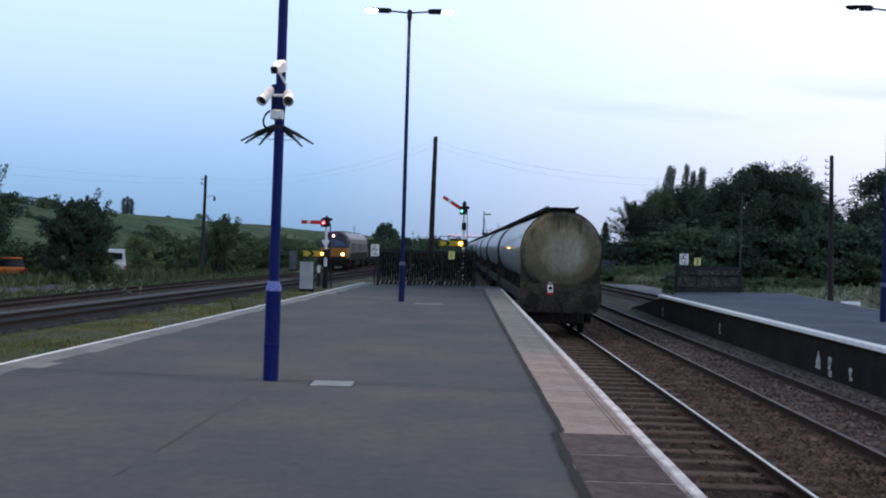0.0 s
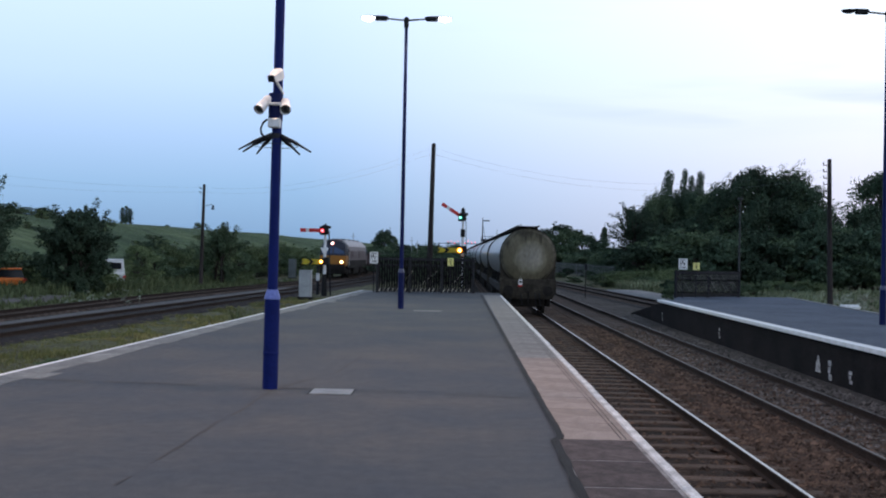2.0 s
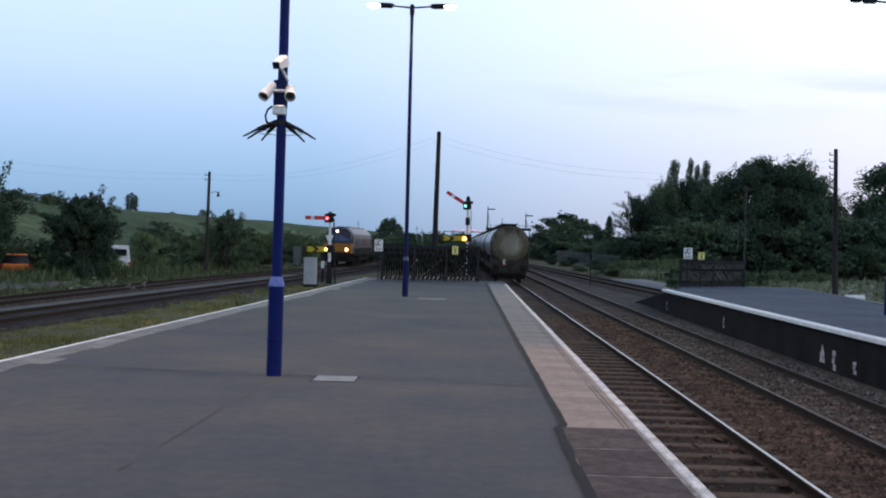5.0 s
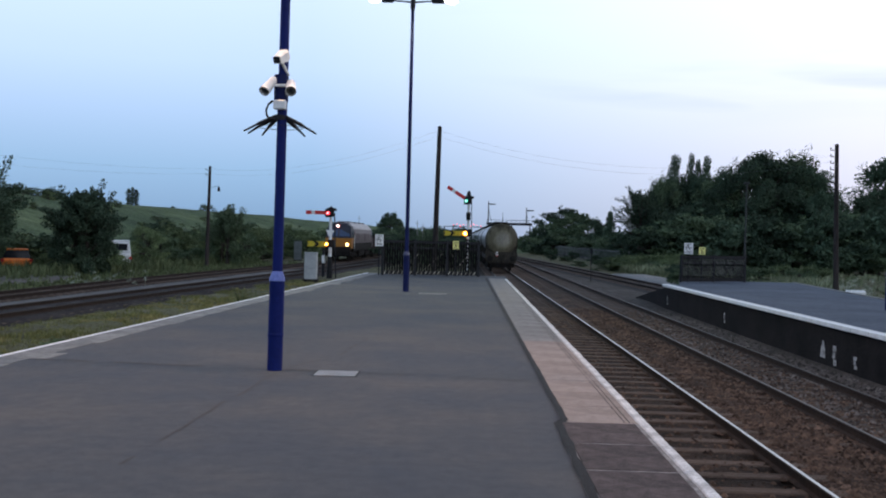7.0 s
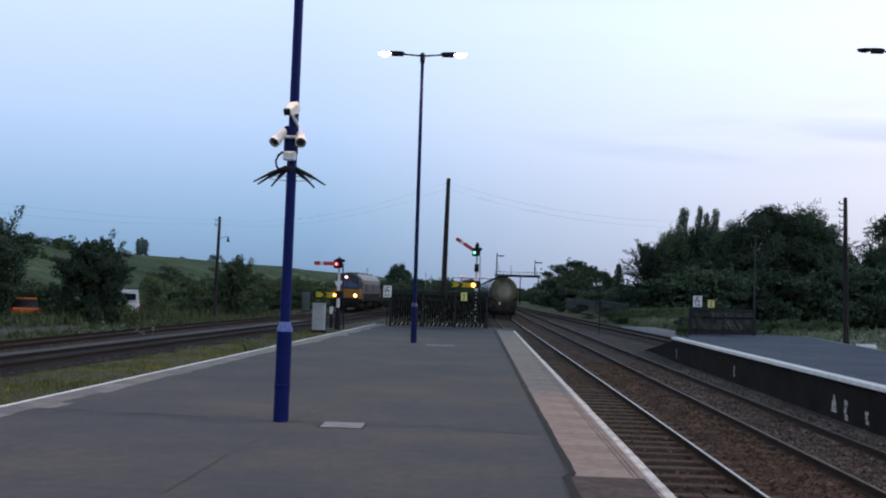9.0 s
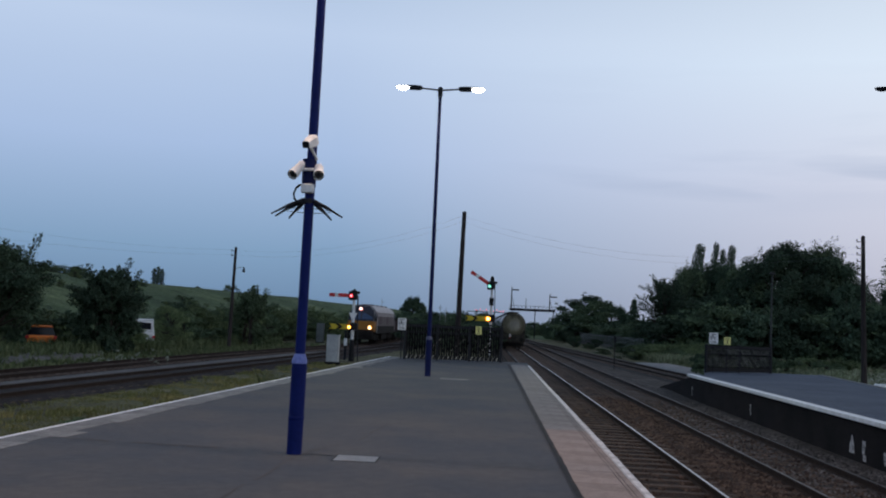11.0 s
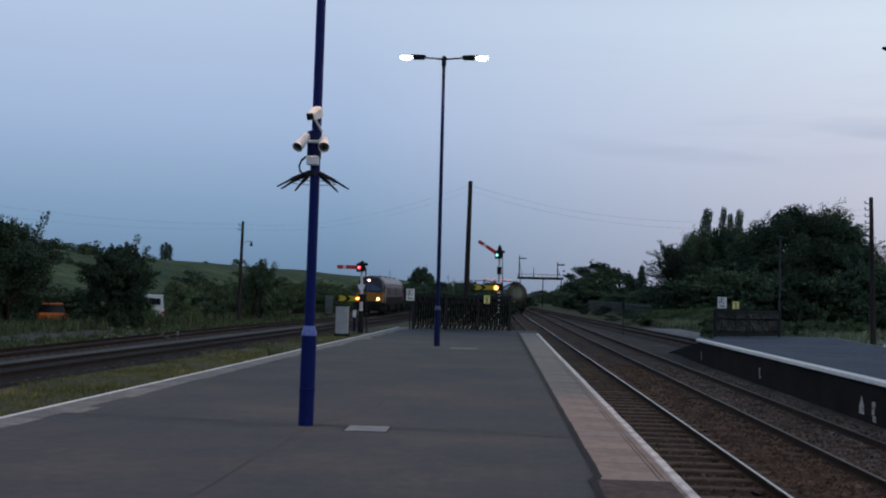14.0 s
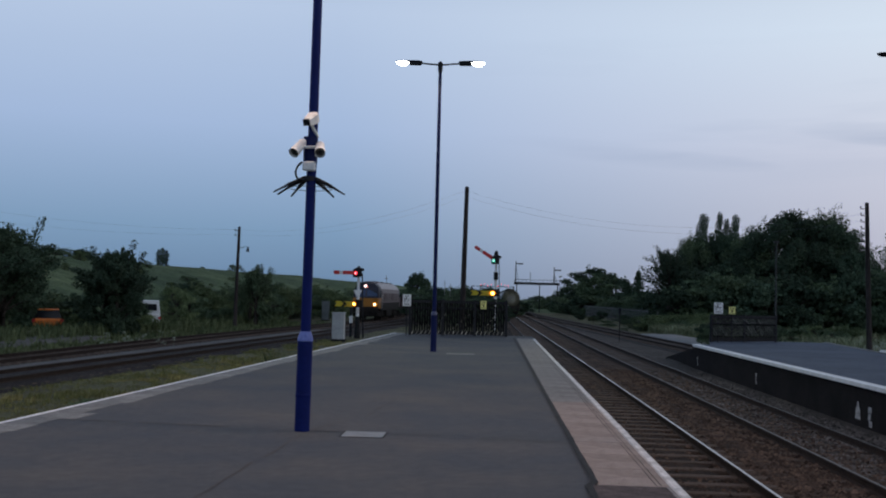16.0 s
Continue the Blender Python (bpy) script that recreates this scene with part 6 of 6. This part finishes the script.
def place(templates, spots, rng):
    """Copies of the template trees: (x, y, z, height, width)."""
    for i, (x, y, z, h, w) in enumerate(spots):
        th, h0, w0 = templates[i % len(templates)]
        c = copy_thing(th, pose(x, y, z, 0, 0, rng.uniform(0, 360)))
        c.scale = (w / w0, w / w0, h / h0)
    for th, _, _ in templates:
        for o in (*th.children_recursive, th):
            bpy.data.objects.remove(o)


def aim(px):
    """Bearing (x over y) of a place from its pixel column in the camera's view."""
    return (px - 784) / 1798.8 - 0.0237


# plants and masts below are set by pixel column to fit the camera's view
rng = np.random.default_rng(5)
WOOD = 1.3      # how far back the wood stands
broad = [(make_tree("tree", 11, 10, 7, "broad", "dark dense broadleaf tree at the edge of the wood", LEAF, 14000, 0.155), 10, 7),
         (make_tree("tree", 12, 10, 7, "broad", "dark spreading broadleaf tree in the trackside wood", LEAF_B, 14000, 0.155), 10, 7),
         (make_tree("tree", 13, 10, 7, "broad", "tall dark broadleaf tree with a ragged crown", LEAF, 14000, 0.155), 10, 7)]
spots = []
for px, y, h, w in ((1136, 92, 6.9, 3.4), (1166, 93, 8.8, 4.6), (1200, 94, 9.3, 5.6), (1240, 93, 9.2, 6), (1272, 92, 9.3, 6.5), (1312, 90, 10.2, 7.5), (1352, 92, 11.4, 8), (1398, 93, 11.3, 8), (1428, 91, 10.0, 6), (1442, 88, 6.0, 4), (1484, 86, 6.0, 5), (1534, 90, 7.4, 5.6),
                    (1574, 90, 11, 8), (1620, 92, 11, 8), (1670, 92, 11, 8), (1180, 104, 9, 7), (1235, 106, 9.4, 8), (1290, 106, 10, 8), (1345, 108, 11, 8), (1400, 108, 10.5, 8), (1450, 104, 5.8, 6), (1545, 106, 8.6, 6), (1600, 106, 11, 9)):
    y *= WOOD
    spots.append((aim(px) * y, y, -1.25, 2.85 + (h - 2.85) * WOOD, w * WOOD))
for px, y, h, w in ((-66, 58, 6.2, 5.4), (-120, 56, 7.2, 7)):
    x = aim(px) * y
    spots.append((x, y, ground_z(x, y) - 0.05, h, w))
place(broad, spots, rng)

domes = [(make_tree("bush", 51, 6, 7, "dome", "broad rounded dark bush full to the ground", LEAF, 9000, 0.19), 6, 7),
         (make_tree("bush", 52, 6, 7, "dome", "dense rounded trackside bush with ragged sprays", LEAF_B, 9000, 0.19), 6, 7)]
scrub = [(make_tree("bush", 61, 4, 6, "dome", "low mid-green trackside scrub full to the ground", LEAF_C, 5200, 0.17), 4, 6),
         (make_tree("bush", 62, 4, 6, "dome", "rounded green thicket beside the tracks", LEAF_B, 5200, 0.17), 4, 6),
         (make_tree("bush", 63, 4, 6, "straggly", "loose green thicket with whippy shoots", LEAF_C, 4200, 0.17), 4, 6)]
spots = []
for px, y, h, w in ((255, 82, 3.4, 3.4), (280, 90, 2.8, 5), (300, 92, 3.3, 4.2), (322, 95, 2.9, 5), (350, 96, 3.4, 5), (372, 94, 2.8, 4.4), (395, 96, 3.6, 4.6), (420, 98, 3.5, 5), (440, 104, 3.2, 5), (462, 108, 3.6, 5.5), (492, 116, 3.4, 6), (515, 122, 3.6, 6), (540, 128, 3.4, 6), (560, 136, 3.7, 6), (585, 146, 3.6, 7),
                    (70, 74, 2.0, 5), (30, 76, 2.2, 5), (-10, 70, 2.6, 5), (262, 77, 1.7, 2.2), (330, 86, 1.7, 3.6), (180, 66, 1.5, 3), (100, 64, 1.4, 3.4),
                    (1082, 100, 1.7, 4), (1106, 98, 1.5, 4), (1130, 102, 1.8, 4.4), (1152, 97, 1.4, 3.8), (1176, 101, 1.8, 4), (1198, 98, 1.5, 4), (1326, 82, 1.3, 3.4), (1350, 80, 1.1, 3), (1382, 84, 1.4, 3.6), (1412, 82, 1.2, 3), (1440, 85, 1.3, 3.4)):
    x = aim(px) * y
    spots.append((x, y, ground_z(x, y) - 0.1, h, w))
for _ in range(40):
    px, y = rng.uniform(-40, 560), rng.uniform(105, 240)
    x = aim(px) * y
    if x < -36:
        spots.append((x, y, ground_z(x, y) - 0.15, rng.uniform(0.8, 1.8), rng.uniform(1.6, 3.6)))
place(scrub, spots, rng)

straggly = [(make_tree("bush", 71, 5, 4.2, "straggly", "dark straggling bush with whippy shoots above the hedge", LEAF, 5200, 0.17), 5, 4.2)]
spots = []
for px, y, h, w in ((150, 61.0, 5.3, 3.7), (126, 61.8, 4.9, 3.4), (168, 62.0, 4.4, 2.6), (-62, 58.5, 6.4, 4.6)):
    x = aim(px) * y
    spots.append((x, y, ground_z(x, y) - 0.1, h, w))
place(straggly, spots, rng)
young = [(make_tree("tree", 73, 5, 3.0, "straggly", "slender young green tree beside the telegraph pole", LEAF_B, 4200, 0.16), 5, 3.0)]
place(young, [(aim(402) * 84, 84, ground_z(aim(402) * 84, 84) - 0.1, 5.1, 2.6), (aim(392) * 86, 86, ground_z(aim(392) * 86, 86) - 0.1, 4.2, 2.8)], rng)

spots = []
for px, y, h, w in ((134, 61.8, 3.5, 3.7), (60, 190, 2.6, 10), (88, 200, 2.2, 7), (356, 330, 3.2, 3), (302, 300, 1.6, 2), (28, 180, 1.9, 9), (640, 310, 4.8, 9), (615, 300, 4.6, 9), (992, 232, 10.6, 14), (1012, 228, 10.2, 14), (1040, 226, 8.2, 12), (970, 238, 7.6, 11), (1066, 215, 5.4, 11), (1100, 190, 5.4, 9), (690, 300, 10.2, 9.0), (697, 302, 9.2, 8.0), (682, 302, 9.0, 7.6), (668, 310, 5.5, 7), (950, 260, 4.6, 9), (925, 290, 4.4, 9),
                    (900, 300, 4.0, 9), (1324, 132, 5.5, 9), (1290, 134, 5.0, 9), (1085, 150, 4.0, 7), (1110, 135, 4.5, 7), (1040, 175, 3.6, 8), (1000, 190, 3.4, 8), (965, 205, 3.2, 8)):
    x = aim(px) * y
    spots.append((x, y, ground_z(x, y) - 0.1, h, w))
for _ in range(24):
    px, y = rng.uniform(-20, 540), rng.uniform(110, 170)
    x = aim(px) * y
    if x < -38:
        spots.append((x, y, ground_z(x, y) - 0.1, rng.uniform(0.6, 1.2), rng.uniform(1.5, 2.6)))
place(domes, spots, rng)

airy = [(make_tree("tree", 81, 8, 4.5, "straggly", "airy tree with open sprays at the end of the wood", LEAF, 7600, 0.18), 8, 4.5)]
place(airy, [(aim(px) * y * WOOD, y * WOOD, -1.25, 2.85 + (h - 2.85) * WOOD, w * WOOD) for px, y, h, w in ((1130, 90, 7.3, 3.6), (1146, 92, 7.4, 3.6), (1446, 88, 7.6, 3.2), (1520, 88, 7.2, 3.6))], rng)

poplars = [(make_tree("poplar", 21, 11, 2.2, "poplar", "narrow dark poplar standing above the wood", LEAF, 4600, 0.17), 11, 2.2)]
spots = [(aim(px) * 99 * WOOD, 99 * WOOD, -1.25, 2.85 + (h - 2.85) * WOOD, w * WOOD) for px, h, w in ((1188, 10.9, 1.8), (1216, 11.1, 1.1), (1231, 10.5, 1.1), (1244, 10.9, 1.4))]
for px, h in ((222, 4.4), (229, 4.8), (235, 4.3)):
    x = aim(px) * 250
    spots.append((x, 250, ground_z(x, 250) - 0.2, h, 1.5))
place(poplars, spots, rng)

conifers = [(make_tree("conifer", 31, 8, 3.4, "conifer", "small dark conifer beside the wood", LEAF, 2200, 0.26), 8, 3.4)]
place(conifers, [(aim(1078) * 175, 175, -1.25, 7.9, 4.4), (aim(1060) * 182, 182, -1.25, 6.2, 4.0)], rng)

bushes = [(make_tree("bush", 41, 4, 5, "bush", "dense dark trackside bush", LEAF, 3600, 0.22), 4, 5),
          (make_tree("bush", 42, 4, 5, "bush", "straggling dark green trackside bush", LEAF_B, 3600, 0.22), 4, 5)]
spots = []
for px, y, h, w in ((85, 68, 2.4, 3.6), (62, 76, 2.2, 4), (20, 74, 2.4, 5), (-30, 66, 3, 6),
                    (285, 100, 3.6, 5), (345, 104, 3.6, 5), (430, 110, 3.8, 5), (505, 126, 4.0, 6)):
    x = aim(px) * y
    spots.append((x, y, ground_z(x, y) - 0.1, h, w))
for px in range(1146, 1700, 25):
    y = 106 + 7 * rng.random()
    spots.append((aim(px) * y, y, -1.25, rng.uniform(4.0, 6.4), rng.uniform(6.5, 8.0)))
for px, y, h, w in ((1340, 66, 1.5, 3.0), (1200, 72, 1.3, 2.4), (1215, 62, 1.5, 2.2)):
    spots.append((aim(px) * y, y, -1.2, h, w))
for px in range(596, 880, 22):
    y = 150 + 60 * rng.random()
    spots.append((aim(px) * y, y, -1.25, rng.uniform(3.0, 4.2) if px < 715 else rng.uniform(2.2, 3.0), rng.uniform(6, 9)))
for px in range(930, 1110, 20):
    y = 190 - 0.3 * (px - 930) + 20 * rng.random()
    spots.append((aim(px) * y + 3, y, -1.25, rng.uniform(2.6, 4.4), rng.uniform(6, 9)))
for px in range(690, 850, 18):
    y = 88 + 22 * rng.random()
    spots.append((aim(px) * y, y, -1.25, rng.uniform(2.6, 3.2), rng.uniform(3.5, 4.5)))
for px in range(712, 820, 9):
    y = 262 + 40 * rng.random()
    spots.append((aim(px) * y, y, -1.25, rng.uniform(4.4, 5.6), rng.uniform(7, 10)))
for x, y, h, w in ((-6.35, 16.4, 0.45, 0.5), (-6.6, 17.6, 0.6, 0.55), (-6.2, 19.0, 0.5, 0.5), (-6.3, 21.0, 0.55, 0.5), (-7.9, 18.3, 0.5, 0.7), (-7.2, 24.5, 0.5, 0.6), (-9.0, 22.0, 0.45, 0.8)):
    spots.append((x, y, ground_z(x, y) - 0.03, h, w))
for px in range(935, 1066, 13):
    y = 96 + 50 * rng.random()
    x = aim(px) * y
    if x > siding_line(y) + 3.2:
        spots.append((x, y, -1.22, rng.uniform(0.7, 1.4), rng.uniform(2.0, 4.0)))
place(bushes, spots, rng)

# thin masts far off beyond the platform end
for px, hh in ((738, 7.2), (748, 6.4), (634, 8.0)):
    mast = thing("distant_mast", pose(aim(px) * 260, 260, -1.25), "thin grey distant mast beyond the trees", "mast", "distant masts")
    part("shaft", Shape().tube([(0, 0, 0), (0, 0, hh)], [0.09, 0.06], 6), GREY_METAL, mast)
    part("crossbar", Shape().box(-0.5, 0.5, -0.04, 0.04, hh - 0.9, hh - 0.8), GREY_METAL, mast)

# ---------------------------------------------------------------- grasses, weeds and loose stones
def tufts(name, label, mat, spots, h, blades, w=0.012):
    s = Shape()
    r = random.Random(name)
    for x, y, z, q in spots:
        for _ in range(blades):
            a, ln = r.uniform(0, 2 * math.pi), h * q * r.uniform(0.5, 1.2)
            ox, oy = r.uniform(-0.12, 0.12), r.uniform(-0.12, 0.12)
            dx, dy = math.cos(a), math.sin(a)
            sp = r.uniform(0.15, 0.55) * ln
            ww = w * r.uniform(0.7, 1.6)
            b = (x + ox, y + oy, z)
            s.add([(b[0] - dy * ww, b[1] + dx * ww, z), (b[0] + dy * ww, b[1] - dx * ww, z), (b[0] + dx * sp * 0.4 + dy * ww * 0.7, b[1] + dy * sp * 0.4 - dx * ww * 0.7, z + ln * 0.65), (b[0] + dx * sp, b[1] + dy * sp, z + ln), (b[0] + dx * sp * 0.4 - dy * ww * 0.7, b[1] + dy * sp * 0.4 + dx * ww * 0.7, z + ln * 0.65)], [(0, 1, 2, 4), (4, 2, 3)])
    return tagged(solid(name, s, mat), label, "grass", kind="stuff")


r = random.Random(3)
spots, weeds = [], []
for _ in range(9500):
    y = 10 + 52 * r.random() ** 1.2
    lo, hi = weedy_line(y) - 0.6, platform_left(y) - 0.1
    x = r.uniform(lo, hi)
    if noise.noise((x * 0.7, y * 0.3, 11)) < -0.12 and r.random() < 0.85:
        continue
    q = 0.45 + 0.8 * max(0, noise.noise((x * 0.45, y * 0.25, 2)) + 0.35)
    spots.append((x, y, ground_z(x, y) - 0.02, q))
tufts("dry_grass", "rough yellowing grass between platform and tracks", GRASS, spots, 0.16, 11, 0.009)
for _ in range(900):
    y = 14 + 46 * r.random()
    x = platform_left(y) - 0.15 - 2.2 * r.random() ** 2
    weeds.append((x, y, ground_z(x, y) - 0.02, r.uniform(0.5, 1.3)))
for cx, cy, q in ((-6.5, 30.6, 2.4), (-6.9, 31.6, 3.0), (-6.3, 32.4, 2.6), (-7.1, 30.2, 2.0)):
    for _ in range(34):
        x, y = r.gauss(cx, 0.22), r.gauss(cy, 0.3)
        weeds.append((x, y, ground_z(x, y) - 0.02, q * r.uniform(0.5, 1.15)))
for _ in range(16):
    cy = 15 + 22 * r.random()
    cx = platform_left(cy) - 0.4 - 2.6 * r.random()
    for _ in range(10):
        x, y = r.gauss(cx, 0.13), r.gauss(cy, 0.13)
        weeds.append((x, y, ground_z(x, y) - 0.02, r.uniform(0.8, 1.7)))
tufts("trackside_weeds", "green leafy weeds along the platform back wall", GRASS_GREEN, weeds, 0.30, 9, 0.02)
spots = []
for _ in range(5200):
    y = 36 + 60 * r.random()
    x = r.uniform(-40, loco_line(y) - 2.3)
    spots.append((x, y, ground_z(x, y) - 0.02, r.uniform(0.7, 1.8) * (1.0 if x > loco_line(y) - 6 else 2.2)))
verge = []
for _ in range(7600):
    y = 24 + 84 * r.random()
    x = opp_back(min(y, 46)) + 0.5 + 34 * r.random()
    if y > 50 and x < siding_line(y) + 4.9:
        continue
    if x > aim(1470) * y and r.random() < 0.65:
        continue
    if noise.noise((x * 0.25, y * 0.12, 21)) < -0.1 and r.random() < 0.7:
        continue
    q = r.uniform(0.5, 1.3) * (1.0 + 1.1 * max(0.0, noise.noise((x * 0.4, y * 0.2, 17)) + 0.2))
    (verge if r.random() < 0.6 else spots).append((x, y, ground_z(x, y) + (0.5 if y < 46 else 0.0), q))
for _ in range(1500):
    y = 87 + 17 * r.random()
    x = aim(r.uniform(1036, 1222)) * y
    if x > siding_line(y) + 4.9:
        verge.append((x, y, ground_z(x, y), r.uniform(1.4, 3.2)))
for _ in range(900):
    y = 50 + 30 * r.random()
    x = aim(r.uniform(1325, 1470)) * y
    verge.append((x, y, ground_z(x, y), r.uniform(1.2, 2.6)))
tufts("meadow_grass", "long rough grass beyond the tracks", GRASS_GREEN, spots, 0.22, 8, 0.028)
tufts("verge_grass", "pale dry grass on the verge by the wood", VERGE, verge, 0.28, 9, 0.034)
# pale umbels of cow parsley in the rough grass
umbels = Shape()
for _ in range(420):
    if r.random() < 0.86:
        y = 44 + 40 * r.random()
        x = aim(r.uniform(1330, 1540)) * y
    else:
        y = 48 + 20 * r.random()
        x = aim(r.uniform(-40, 260)) * y
    if noise.noise((x * 0.35, y * 0.12, 7)) < 0.0:
        continue
    z = ground_z(x, y) + (0.5 if x > 0 and y < 46 else 0.0)
    hh = r.uniform(0.18, 0.5)
    umbels.tube([(x, y, z), (x + r.uniform(-0.08, 0.08), y, z + hh)], [0.012, 0.008], 4, caps=False)
    for _ in range(9):
        a, q = r.uniform(0, 6.28), r.uniform(0.03, 0.22)
        px, py, pz = x + q * math.cos(a), y + q * math.sin(a), z + hh - r.uniform(-0.04, 0.16)
        c = r.uniform(0.03, 0.06)
        umbels.add([(px - c, py, pz), (px, py - c, pz - 0.015), (px + c, py, pz), (px, py + c, pz + 0.03)], [(0, 1, 2, 3)])
tagged(solid("cow_parsley", umbels, UMBEL), "pale flower heads among the rough grass", "wildflowers", kind="stuff")
# bank of earth behind the far platform
s = Shape()
for i in range(30):
    a, b = -9 + 2 * i, -7 + 2 * i
    fa, fb = (1.0 if q < 44 else max(0.0, 1 - (q - 44) / 8) for q in (a, b))
    pa = [(opp_back(min(a, 46)) + 0.16, -1.25 + 1.05 * fa), (opp_back(min(a, 46)) + 5, -1.25 + 0.75 * fa), (opp_back(min(a, 46)) + 12, -1.3)]
    pb = [(opp_back(min(b, 46)) + 0.16, -1.25 + 1.05 * fb), (opp_back(min(b, 46)) + 5, -1.25 + 0.75 * fb), (opp_back(min(b, 46)) + 12, -1.3)]
    for j in range(2):
        s.add([(pa[j][0], a, pa[j][1]), (pa[j + 1][0], a, pa[j + 1][1]), (pb[j + 1][0], b, pb[j + 1][1]), (pb[j][0], b, pb[j][1])], [(0, 1, 2, 3)], 0, True)
solid("bank", s, EARTH, "grassy bank behind the other platform", "bank", kind="structure")

s = Shape()
octa = [(1, 0, 0), (-1, 0, 0), (0, 1, 0), (0, -1, 0), (0, 0, 1), (0, 0, -1)]
tri = [(0, 2, 4), (2, 1, 4), (1, 3, 4), (3, 0, 4), (2, 0, 5), (1, 2, 5), (3, 1, 5), (0, 3, 5)]
grey = Shape()
for i in range(62000):
    y = 6 + 34 * r.random() ** 1.5
    q = r.random()
    x = 1.75 + 6.0 * r.random()
    dx1, dx2 = abs(x - near_line(y)), abs(x - far_line(y))
    d = min(dx1, dx2)
    if abs(d - GAUGE / 2) < 0.08:
        continue
    z = RAIL_Z - 0.15 if d < 1.3 else RAIL_Z - 0.17
    if dx1 < 1.15 and r.random() < 0.88:
        continue
    if 4.2 < x < 5.1:
        z = RAIL_Z - 0.13
    if x > 7.2:
        z = RAIL_Z - 0.17 + 0.2 * (x - 7.2)
    sz = 0.018 + 0.042 * r.random() ** 1.6
    a = r.uniform(0, 6.28)
    ca, sa = math.cos(a), math.sin(a)
    (grey if x > 6.9 or 5.75 < x < 6.9 and r.random() < 0.5 else s).add([(x + (p * ca - t * sa) * sz * (0.8 + 0.5 * r.random()), y + (p * sa + t * ca) * sz, z + u * sz * 0.8) for p, t, u in octa], tri)
tagged(solid("ballast_stones", s, STONES), "loose brown ballast stones round the rails", "stones", kind="stuff")
tagged(solid("shoulder_stones", grey, STONES_GREY), "loose grey stones below the other platform wall", "stones", kind="stuff")


def motions():
    """The goods train draws steadily away along the near line."""
    for i, w in enumerate(wagons):
        rows = []
        for j in range(TRAIN_ROWS):
            t = 16.0 * j / (TRAIN_ROWS - 1)
            y = TRAIN_START + TRAIN_SPEED * t + i * (WAGON_LEN + 0.1)
            yaw = -math.degrees(math.atan((near_line(y + 15) - near_line(y + 1)) / 14.0))
            rows.append((t, pose(near_line(y + 1.5), y, RAIL_Z, 0, 0, yaw)))
        walk(w, rows)


motions()
